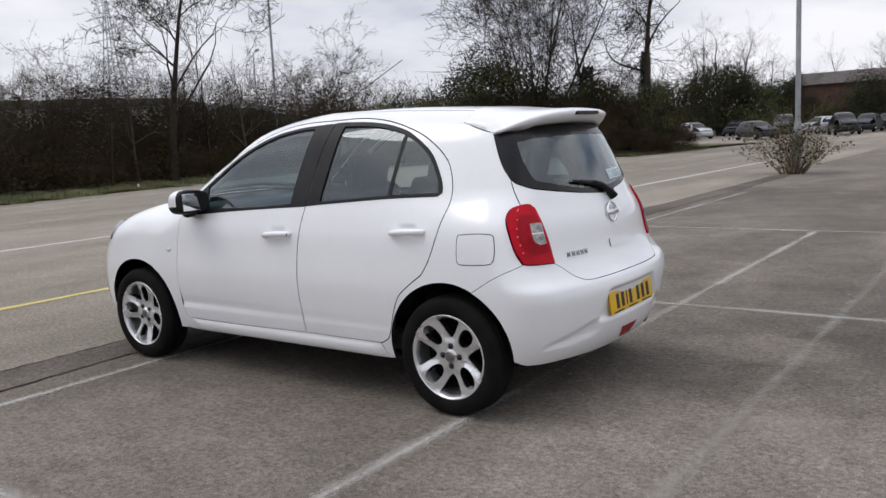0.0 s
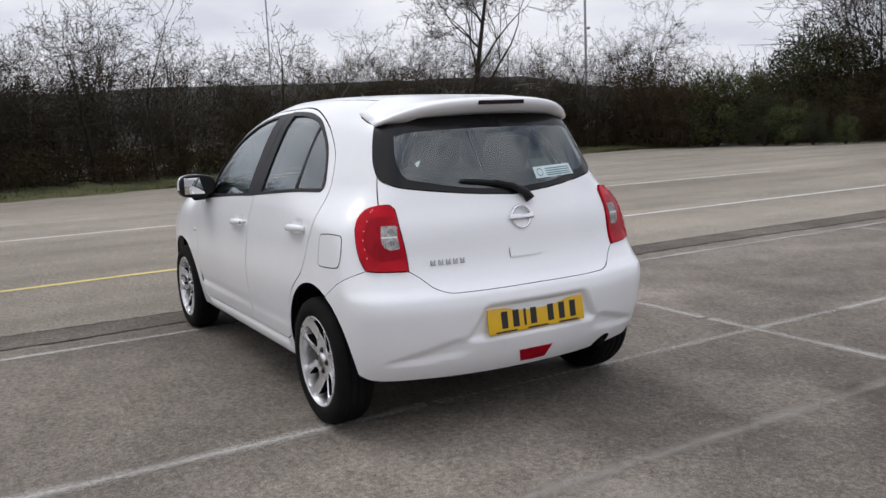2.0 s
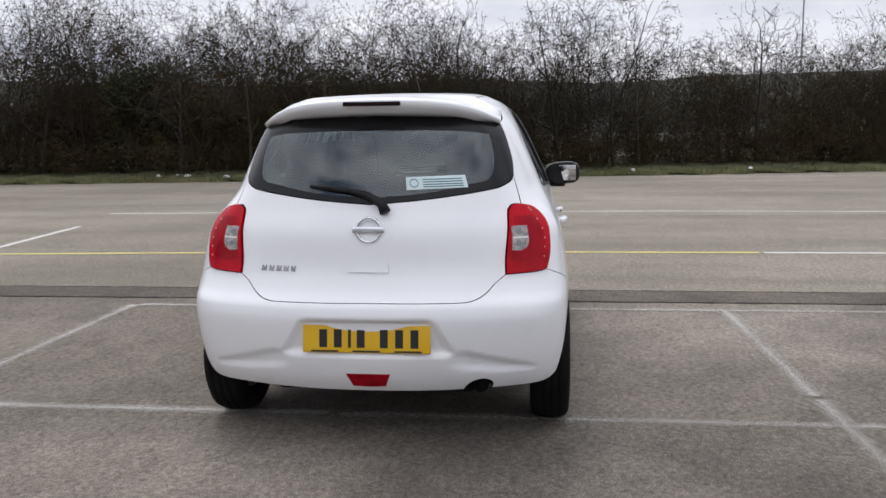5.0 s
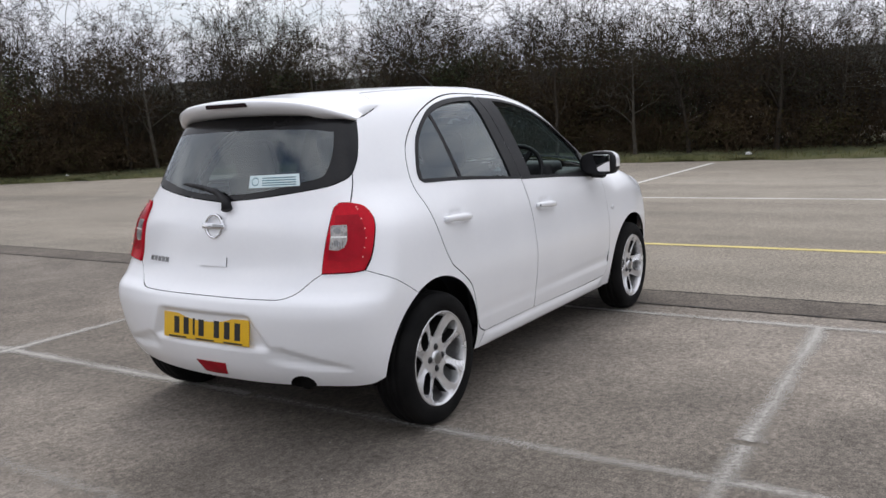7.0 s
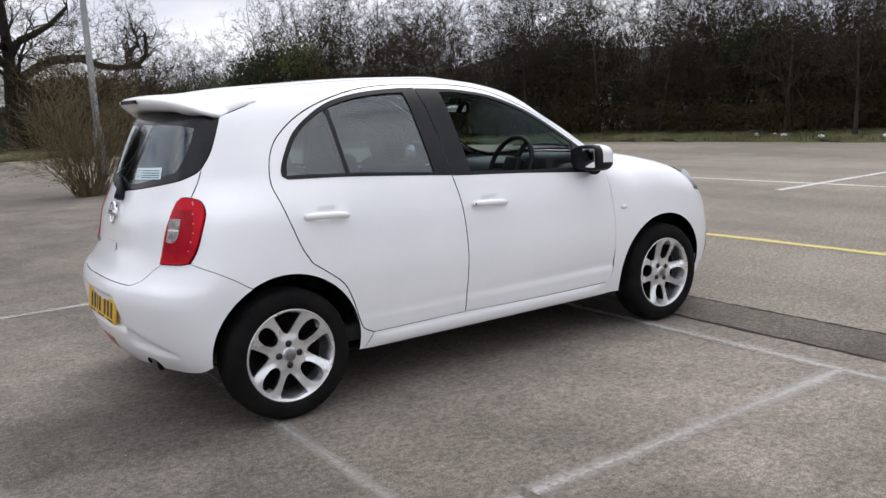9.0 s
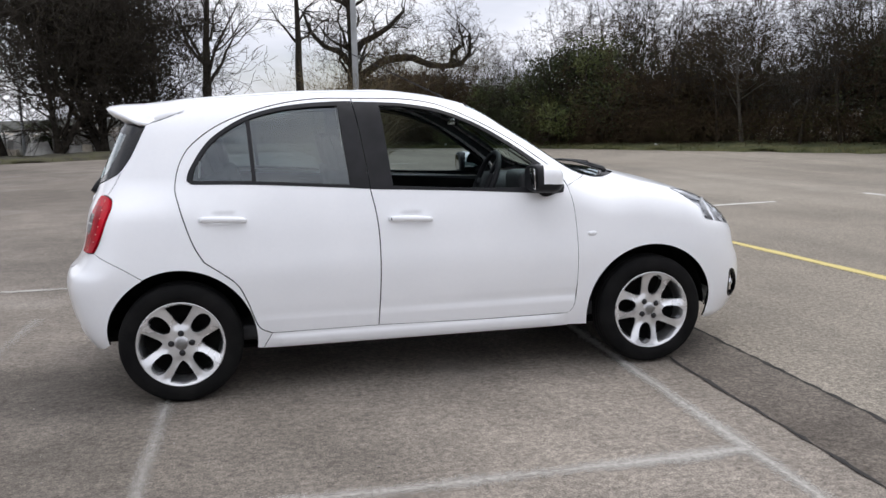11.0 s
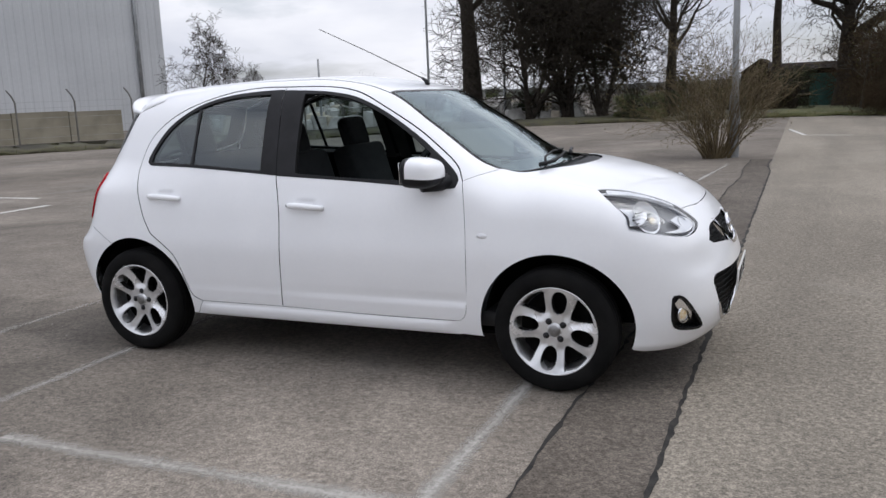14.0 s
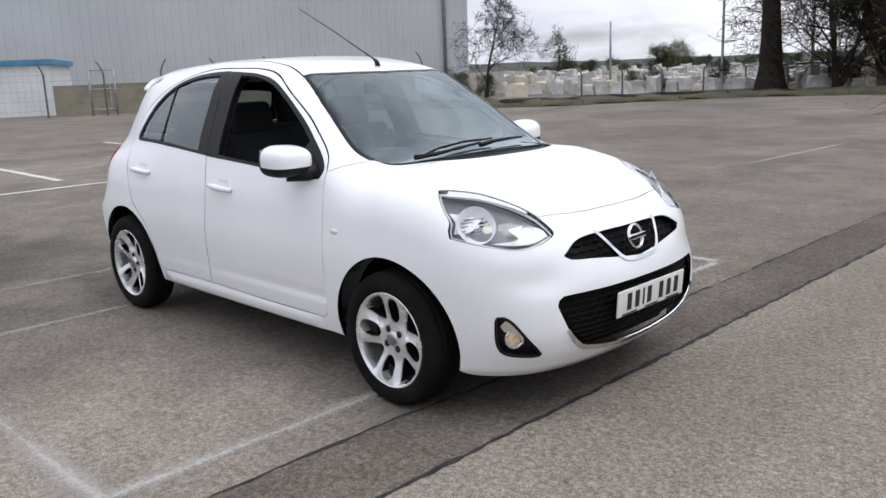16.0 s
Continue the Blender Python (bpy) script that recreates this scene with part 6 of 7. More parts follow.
# ivy round two trunks
for a, d, h, r in ((-67.75, 40.0, 4.6, .34), (-64.0, 41.5, 4.2, .5)):
    rng = np.random.default_rng(int(h * 10))
    n = 5200
    z = rng.uniform(0, 1, n) ** .8
    an = rng.uniform(0, 2 * math.pi, n)
    rr = r * (1.15 - .8 * z) * rng.uniform(.7, 1.25, n) * (1 + .35 * np.sin(an * 3 + z * 9))
    q = np.column_stack([rr * np.cos(an), rr * np.sin(an), z * h])
    x, y = stand(a, d)
    ob = tagged(link_mesh("ivy", mesh_fast("ivy", *leaves(q, .09, rng)), ivy_leaf), "dark ivy clothing a tree trunk", "ivy", kind="stuff")
    ob.matrix_basis = pose(x, y, 0)

# trees round the far side
big = [bare_tree(61, 15.0, .50, fork=.42, depth=5, spread=.8, kids=(3, 5), up=.04, sway=.3), bare_tree(62, 11.5, .28, fork=.3, depth=4, spread=.7, kids=(4, 6)), bare_tree(63, 11.5, .27, fork=.45, depth=4, spread=.7)]
for k, (x, y, s, tr) in enumerate(((-12.2, 33.2, 1.0, 10), (-3.6, 36.6, 1.0, 70), (1.0, 40.0, 1.05, 200))):
    t, l, c = big[k]
    plant("tree", "large bare tree with a thick trunk on the grass", (x, y), t, None, None, bark, tr, s, "big trees beyond the car park", "tree", l)
rng = np.random.default_rng(5)
trunk, segs, tips = [], [], []
path = np.array([(0, 0, -.1), (.05, 0, 1.2), (0, .05, 2.4), (.05, 0, 3.6), (.1, .1, 5.0), (0, .1, 7.4), (.3, 0, 10.2)])
for i in range(6):
    trunk.append((*path[i], *path[i + 1], .52 * (1 - .12 * i) * (1.25 if i == 0 else 1), .52 * (1 - .12 * (i + 1))))
low_limb = [(0, 2.7), (.5, 3.63), (1.1, 4.05), (1.7, 4.44), (2.5, 4.6), (3.4, 4.62), (4.0, 4.36), (4.5, 4.18), (5.15, 4.1), (5.7, 4.12), (6.1, 4.24), (6.4, 4.46), (6.65, 4.8), (6.7, 5.2), (6.7, 5.9)]
side_limb = [(5.66, 4.15), (5.58, 4.56), (5.6, 4.9), (6.3, 5.25), (6.2, 5.8)]
high_limb = [(0, 4.6), (.6, 5.5), (1.35, 5.85), (2.1, 6.3), (3.0, 7.2)]
left_limb = [(0, 4.2), (-.7, 5.0), (-1.5, 5.3), (-2.2, 6.1), (-2.6, 7.2)]
for line, r0, r1 in ((low_limb, .27, .08), (side_limb, .10, .05), (high_limb, .24, .09), (left_limb, .2, .07)):
    arm = np.array([(x, -.12 * x + .15 * math.sin(2 * x), z) for x, z in line])
    n = len(arm) - 1
    for i in range(n):
        ra, rb = r0 + (r1 - r0) * i / n, r0 + (r1 - r0) * (i + 1) / n
        trunk.append((*arm[i], *arm[i + 1], ra, rb))
        for _ in range(2 if line is low_limb else 4):
            d = rng.normal(size=3) + (0.2 if arm[-1][0] > 0 else -.2, 0, .45)
            grow(rng, segs, tips, arm[i + 1], d / np.linalg.norm(d), rng.uniform(.9, 2.1), .05, 3, .28, .03, (3, 5), .8, .6, 5, .007)
for i in range(3, 7):
    for _ in range(4):
        a = rng.uniform(0, 2 * math.pi)
        d = np.array([math.cos(a), math.sin(a), .6])
        grow(rng, segs, tips, path[i], d / np.linalg.norm(d), rng.uniform(2, 3.6), .12, 4, .26, .03, (3, 5), .8, .6, 5, .007)
tm = mesh_fast("trunk", *sticks(trunk, 10))
tm.shade_smooth()
plant("tree", "gnarled bare oak with one long crooked low limb", (4.1, 43.4), tm, None, None, bark, 0, 1, "", "tree", mesh_fast("limbs", *sticks(segs, 3)))
dense = [bare_tree(70 + k, 10.0, .2, stems=3, fork=.10, depth=4, spread=.75, kids=(5, 7), leafy=3200, leaf_size=.07, up=.03, thin=.010) for k in range(2)]
for k, (x, y, s) in enumerate(((-9.6, 33.6, 1.0), (-7.9, 34.6, 1.05), (-6.5, 35.0, .95), (-8.4, 37.6, 1.0))):
    t, l, c = dense[k % 2]
    plant("tree", "dense dark tree with a twiggy, ivy-clad crown", (x, y), t, c, leaf_dark if k == 1 else dry_leaf, bark, 40 * k, s, "", "tree", l)
small = bare_tree(81, 6.6, .11, fork=.2, depth=4, spread=.95, kids=(4, 7), thin=.010, up=.03)
for x, y, s, tr in ((-24.5, 28.5, .78, 0), (-38, 52, .62, 60)):
    plant("tree", "small bare rounded tree by the yard fence", (x, y), small[0], None, None, bark, tr, s, "", "tree", small[1])
for k, (x, y, s) in enumerate(((-23.2, 27.0, .32), (-25.5, 27.5, .4), (-17.9, 33.4, .34), (-19.4, 33.8, .30), (-14.8, 33.6, .4), (-13.0, 36, .35), (-1.0, 37.5, .6), (-3.2, 39, .55), (1.8, 38, .6), (5.9, 36.4, .8), (-10.5, 36.5, .45))):
    st, lf = ever[k % 4]
    plant("bush", "dark rounded evergreen shrub by the fence", (x, y), st, lf, leaf_dark, bark, k * 90, s, "", "bush")

for k, (a, d, h) in enumerate(((98.2, 36, 1.3), (99.2, 35.6, 1.35), (100.2, 36, 1.3), (101.0, 36.4, 1.2))):
    evergreen((2.25 + d * math.cos(radians(a)), -4.4 + d * math.sin(radians(a))), h, k, leaf_olive, "low green bush on the grass bank")
for k, (a, d, h) in enumerate(((86.6, 40, 1.9), (92.4, 40.5, 1.8), (91.5, 42, 1.6), (93, 45, 1.9), (94.8, 43, 1.7), (96.5, 44, 2.0), (98.6, 43, 2.1), (100.4, 44, 1.9), (102.4, 43, 1.8), (104.5, 42, 1.6), (106.5, 43, 1.7), (93.2, 42.5, 2.0), (86, 44, 2.4), (84.2, 43, 2.6))):
    evergreen((2.25 + d * math.cos(radians(a)), -4.4 + d * math.sin(radians(a))), h, k + 1, scrub_leaf, "brown undergrowth beneath the trees", "undergrowth")


def in_shed(x, y):
    """Whether a place lies within the warehouse or close by it."""
    return (x + 34.6) * -.47 + (y - 38) * -.883 > -3 and (x + 34.6) * -.883 + (y - 38) * .47 > -3


rng = np.random.default_rng(67)
for k in range(26):
    a, d = radians(107 + 22 * k / 25 + rng.normal() * .3), 84 + rng.uniform(-4, 6)
    at = (3.8 + d * math.cos(a), -3.0 + d * math.sin(a))
    if in_shed(*at):
        continue
    evergreen(at, rng.uniform(1.4, 2.2) * (1.7 if k in (14, 15, 16) else 1), k, leaf_olive if k % 3 else leaf_dark, "olive scrub on the ridge behind the yard", "scrub behind the yard")

# wild bushes round the lamp posts
for seed, at, h, wide, lab in ((7, (.74, 12.25), 1.80, 1.0, "straw-coloured wild bush round a lamp post"), (9, (1.45, -17.2), 1.15, 1.15, "low sprawling wild bush round a lamp post")):
    rng = np.random.default_rng(seed)
    segs, tips = [], []
    for _ in range(130 if h > 1.2 else 80):
        a = rng.uniform(0, 2 * math.pi)
        lean = rng.uniform(.1, .9 if h > 1.2 else 1.15)
        d = np.array([math.cos(a) * lean, math.sin(a) * lean, 1])
        o = np.array([math.cos(a), math.sin(a), 0]) * rng.uniform(0, .3)
        grow(rng, segs, tips, o, d / np.linalg.norm(d), h * rng.uniform(.45, 1.12), .010, 2, .12, .02, (3, 6), .55, .45, 6, .0022)
    pts = np.array([s[3:6] for s in segs])
    n = 3800 if h > 1.2 else 1100
    pick = pts[rng.integers(0, len(pts), n)] + rng.normal(size=(n, 3)) * .03
    ob = plant("wild_bush", lab, at, mesh_fast("stems", *sticks(segs, 3)), mesh_fast("leaves", *leaves(pick, .032 if h > 1.2 else .06, rng)), scrub_leaf if h > 1.2 else leaf_dark, straw_twig, 0, 1, "", "bush")

# grass on the verge
rng = np.random.default_rng(31)
edge, out = along(VERGE, .25)
n = 16000
i = rng.integers(0, len(edge), n)
i = i[(edge[i, 0] > 1) | (rng.uniform(size=n) < .25)]
n = len(i)
base = edge[i] + out[i] * (rng.uniform(0, 1, (n, 1)) ** 1.5 * 2.0 - .05) + rng.normal(size=(n, 2)) * .12
d = np.column_stack([rng.normal(size=(n, 2)) * .35, np.ones(n)])
h = rng.uniform(.06, .2, n)
seg = np.column_stack([base, np.full(n, .03), base + d[:, :2] * h[:, None], .03 + h, np.full(n, .012), np.full(n, .001)])
grass_mat = surface("grass_blade", [(.050, .060, .014), (.095, .100, .026), (.13, .118, .048)], .9, scale=.7, fine=6)
tagged(link_mesh("grass", mesh_fast("grass", *sticks(seg, 3)), grass_mat), "rough winter grass on the verge", "grass", kind="stuff")
n = 1400
base = np.column_stack([rng.uniform(-5, 7, n), rng.uniform(-6, 7, n)])
seg = np.column_stack([base, np.full(n, .0), base + rng.normal(size=(n, 2)) * .006, rng.uniform(.002, .005, n), rng.uniform(.0015, .0045, n), rng.uniform(.001, .003, n)])
tagged(link_mesh("loose_grit", mesh_fast("grit", *sticks(seg, 5)), stone_mat), "loose grit scattered on the tarmac", "grit", kind="stuff")
for k, (x, y) in enumerate(((18.0, 9.6), (17.9, 10.1), (17.4, 7.9), (17.8, 9.2), (19.3, -3.4), (20.0, -6.8), (18.6, 2.2), (17.7, 6.4), (21.0, -12.6), (8.4, 28.2), (6.5, 29.6), (12.6, 22.6))):
    bm = bmesh.new()
    bmesh.ops.create_icosphere(bm, subdivisions=1, radius=.07)
    for v in bm.verts:
        v.co = Vector((v.co.x * 1.5, v.co.y, v.co.z * .7)) * (1 + .35 * noise.noise(v.co * 20 + Vector((k, 0, 0))))
    ob = flat_part("litter", bm, litter_mat)
    ob.matrix_basis = pose(x, y, .14, 0, 0, k * 40)
    tagged(ob, "scrap of white litter on the grass", "litter", "litter on the verge")


# ---- posts, fences and buildings ----
def lamp_post(x, y, h, arm=0.0, turn=0.0):
    ob = tagged(new("lamp_post"), "grey galvanised steel lamp post", "lamp post")
    part("column", lathe([(.095, 0), (.095, 1.1), (.085, 1.15), (.062, 1.3), (.050, h)], 16), galv, ob)
    part("base_door", block(-.04, .04, -.098, -.088, .45, .95, .004), galv, ob)
    part("bracket", tube([(0, 0, h - .05), (.1, 0, h + .12), (.45 + arm, 0, h + .2)], .025, 8), galv, ob)
    head = part("lantern", block(.35 + arm, 1.0 + arm, -.11, .11, h + .13, h + .26, .03), galv, ob)
    flat_part("lens", block(.42 + arm, .92 + arm, -.085, .085, h + .115, h + .132), clear_lens, head)
    ob.matrix_basis = pose(x, y, 0, 0, 0, turn)


lamp_post(1.05, 12.45, 8.0, 0, 90)
lamp_post(1.37, -17.25, 8.0, 0, 90)
lamp_post(26.0, -23.7, 10.5, 0, 150)
lamp_post(46, -40.5, 8.0, .6, 150)
lamp_post(52, -17.5, 11.0, 0, 90)
lamp_post(-14.6, 33.5, 7.0, .5, 0)
for x, y, h in ((-11.5, 35.8, 8.5), (-13.2, 36.0, 8.5), (-22.4, 36.2, 3.6)):
    tagged(part("pole", lathe([(.07, 0), (.06, h * .5), (.05, h), (.001, h + .01)], 10, m=pose(x, y, 0)), galv), "thin grey pole by the yard", "pole")


def fence(name, pts, step, label, tall=1.0):
    """Cranked concrete posts with wires."""
    q, o = along(pts, step)
    ob = tagged(new(name), label, "fence")
    bm = tube([(0, 0, -.1), (0, 0, 1.75), (.10, 0, 2.0), (.28, 0, 2.25)], [.042, .04, .036, .03], 6)
    me = None
    for k, (p, w) in enumerate(zip(q, o)):
        if me is None:
            post = flat_part("post", bm, post_grey, ob)
            me = post.data
        else:
            post = link_mesh("post", me, None, ob)
        post.matrix_basis = pose(p[0], p[1], 0, 0, 0, math.degrees(math.atan2(w[1], w[0])) + 62 + 180 * (k % 7 == 3)) @ Matrix.Diagonal((1, 1, tall, 1))
    for z in (.3, .7, 1.1, 1.5, 1.75):
        part("wire", tube([(x, y, z * tall) for x, y in q], .006, 4), galv, ob)


fence("yard_fence", [(-17.2, 26.3), (-15.2, 30.0), (-12.0, 33.9), (-6.0, 36.5), (0, 38.5)], 1.9, "wire fence with cranked posts round the yard", .58)
fence("wall_fence", [(-33.6, 8.2), (-31.4, 12.4), (-26.2, 22.2), (-24.2, 25.0)], 2.3, "cranked fence posts in front of the concrete wall")


def slab(name, a, b, thick, z0, z1, material, label, category="wall", kind="structure"):
    """An upright slab from a to b in plan."""
    a, b = Vector(a), Vector(b)
    d = b - a
    ob = flat_part(name, block(0, d.length, -thick / 2, thick / 2, z0, z1), material)
    ob.matrix_basis = pose(a.x, a.y, 0, 0, 0, math.degrees(math.atan2(d.y, d.x)))
    return tagged(ob, label, category, kind=kind)


a, b = Vector((-34.1, 11.15)), Vector((-26.6, 25.6))
for k in range(7):
    p, q = a.lerp(b, k / 7), a.lerp(b, (k + .985) / 7)
    slab("concrete_wall", p, q, .2, -.1, 1.30 + .02 * (k % 3), concrete, "weathered olive-grey concrete panel wall", "wall", "structure")
# warehouse
wh = tagged(new("warehouse"), "huge grey profiled-steel warehouse", "building")
c, along_w, deep = Vector((-34.6, 38.0, 0)), Vector((-.47, -.883, 0)), Vector((-.883, .47, 0))
ang = math.degrees(math.atan2(along_w.y, along_w.x))
wm = pose(c.x, c.y, 0, 0, 0, ang)
vs, fs = [], []
pitch, length, high = .5, 62.0, 14.0
n = int(length / pitch)
for i in range(n):
    for dx, dy in ((0, 0), (.30, 0), (.34, -.016), (.46, -.016)):
        for z in (0, high):
            vs.append((i * pitch + dx, dy, z))
for i in range(n * 4 - 1):
    fs.append((2 * i, 2 * i + 2, 2 * i + 3, 2 * i + 1))
w = quick("clad_wall", vs, fs, cladding, wh, "", smooth=False)
w.matrix_basis = wm
w = flat_part("end_wall", block(-.02, .0, -40, 0, 0, high), cladding, wh)
w.matrix_basis = wm
w = flat_part("roof", block(-.2, length + .2, -40, .25, high, high + .4), cladding, wh)
w.matrix_basis = wm
w = part("downpipe", tube([(1.6, .10, 0), (1.6, .10, high)], .12, 8), galv, wh)
w.matrix_basis = wm
shed = tagged(new("shed"), "low white steel-clad shed with a blue eaves trim", "building")
sa = Vector((-35.4, 11.5))
sm = pose(sa.x, sa.y, 0, 0, 0, math.degrees(math.atan2(-.86, -.5)))
vs, fs = [], []
for i in range(34):
    for dx, dy in ((0, 0), (.16, 0), (.19, -.03), (.26, -.03)):
        for z in (0, 2.25):
            vs.append((i * .29 + dx, dy, z))
for i in range(34 * 4 - 1):
    fs.append((2 * i, 2 * i + 2, 2 * i + 3, 2 * i + 1))
for o in (quick("clad_wall", vs, fs, clad_white, shed, smooth=False), flat_part("eaves", block(-.2, 10, -6, .15, 2.25, 2.47), blue_trim, shed), flat_part("end_wall", block(-.03, -.001, -6, 0, 0, 2.25), clad_white, shed)):
    o.matrix_basis = sm
gate_ob = tagged(new("gate"), "rusty steel gate frame in the fence", "gate")
for y in (0, 1.0):
    part("gate_post", tube([(0, y, 0), (0, y, 2.0)], .05, 8), galv, gate_ob)
for z in (.25, 1.1, 1.9):
    part("gate_bar", tube([(0, 0, z), (0, 1.0, z)], .03, 6), galv, gate_ob)
gate_ob.matrix_basis = pose(-32.3, 12.0, 0, 0, 0, -30)

# white wrapped stacks in the yard
rng = np.random.default_rng(55)
stack_kit = []
for k in range(5):
    bm = block(-.55, .55, -.5, .5, 0, 1.0, .07, 3)
    for v in bm.verts:
        v.co += Vector([noise.noise(v.co * 3 + Vector((k * 7, j * 5, 0))) * .12 for j in range(3)]) * (1 if v.co.z > .1 else .2)
    for v in bm.verts:
        if v.co.z > .5:
            v.co.x, v.co.y = v.co.x * (.62 + .08 * k), v.co.y * (.6 + .07 * k)
            v.co.z += .25 * noise.noise(Vector((v.co.x * 4, v.co.y * 4, k * 3)))
    me = bpy.data.meshes.new("stack")
    bm.to_mesh(me)
    bm.free()
    stack_kit.append(me)
made = 0
for r in range(15):
    for cidx in range(30):
        a = math.radians(106.5 + 23.8 * (cidx + rng.uniform(-.4, .4)) / 29)
        dist = 40 + r * 2.6 + rng.uniform(-1, 1)
        x, y = 3.8 + dist * math.cos(a), -3.0 + dist * math.sin(a)
        if rng.uniform() < .2 or in_shed(x, y):
            continue
        ob = link_mesh("wrapped_pallet", stack_kit[made % 5], (white_wrap, white_wrap, cream_wrap, white_wrap, white_wrap, brown_wrap, white_wrap, white_wrap, cream_wrap, white_wrap, white_wrap)[made % 11])
        tall = rng.uniform(.30, .72) * (1.45 if rng.uniform() < .2 else 1) + .02 * r
        ob.matrix_basis = pose(x, y, -.02, 0, 0, rng.uniform(0, 360)) @ Matrix.Diagonal((rng.uniform(.4, 1.0), rng.uniform(.4, .8), tall, 1))
        tagged(ob, ("cream paper-wrapped pallet of goods in the yard" if made % 11 in (2, 8) else "brown boxed pallet of goods in the yard" if made % 11 == 5 else "white plastic-wrapped pallet of goods in the yard"), "pallet", "wrapped pallets in the yard")
        made += 1


def house(x, y, turn, w, d, h, ridge, wall, roofing, label):
    ob = tagged(new("building"), label, "building")
    flat_part("wall", block(-w / 2, w / 2, -d / 2, d / 2, 0, h), wall, ob)
    vs = [(-w / 2 - .3, -d / 2 - .3, h), (w / 2 + .3, -d / 2 - .3, h), (w / 2 + .3, d / 2 + .3, h), (-w / 2 - .3, d / 2 + .3, h), (-w / 2 - .3, 0, h + ridge), (w / 2 + .3, 0, h + ridge)]
    quick("roof", vs, [(0, 1, 5, 4), (2, 3, 4, 5), (0, 4, 3), (1, 2, 5), (3, 2, 1, 0)], roofing, ob, smooth=False)
    for k in (-.28, .28):
        win = flat_part("window", block(k * w - .6, k * w + .6, -d / 2 - .03, -d / 2 + .02, h * .35, h * .75), dark_panel, ob)
        flat_part("window_sill", block(k * w - .7, k * w + .7, -d / 2 - .1, -d / 2 + .02, h * .35 - .08, h * .35), concrete, win)
    ob.matrix_basis = pose(x, y, 0, 0, 0, turn)
    return ob


house(11.0, -80.5, 172, 10, 7, 4.1, 1.2, brick_far, roof_tile, "long low red-brick building with a tiled roof")
hut = house(3.3, 48.2, 3, 5.4, 3.4, 2.0, .40, shaded_brick, shaded_brick, "small brick outbuilding with a green door")
flat_part("door", block(-.9, .9, -1.75, -1.69, 0, 1.75), green_door, hut, "green painted door")
house(-3.0, 120, 84, 5, 5, 2.6, 1.9, shaded_brick, shaded_brick, "distant house with a pitched roof")


def depot(x, y, turn, w, d, h, doors_n, label):
    """A long low pale shed with roller doors."""
    ob = tagged(new("building"), label, "building")
    flat_part("wall", block(-w / 2, w / 2, -d / 2, d / 2, 0, h), clad_white, ob)
    flat_part("roof", block(-w / 2 - .2, w / 2 + .2, -d / 2 - .2, d / 2 + .2, h, h + .25), cladding, ob)
    flat_part("plinth", block(-w / 2 - .04, w / 2 + .04, -d / 2 - .04, -d / 2, 0, .6), concrete, ob)
    for k in range(doors_n):
        c = -w / 2 + w * (k + .5) / doors_n
        flat_part("door", block(c - 1.4, c + 1.4, -d / 2 - .03, -d / 2 + .02, .05, h * .72), cladding if k % 2 else dark_panel, ob)
    ob.matrix_basis = pose(x, y, 0, 0, 0, turn)


# pale sheds added as stand-ins for the white gaps low in the hedge
for az, dist, w, h, n in ((-30.0, 72, 15, 4.3, 4), (-23.5, 80, 7, 3.8, 2), (4.5, 74, 9, 3.3, 3), (14.0, 70, 6, 2.4, 2)):
    depot(-5.2 + dist * math.cos(radians(az)), .7 + dist * math.sin(radians(az)), az - 90, w, 8, h, n, "long low pale shed added for the white gaps in the hedge")

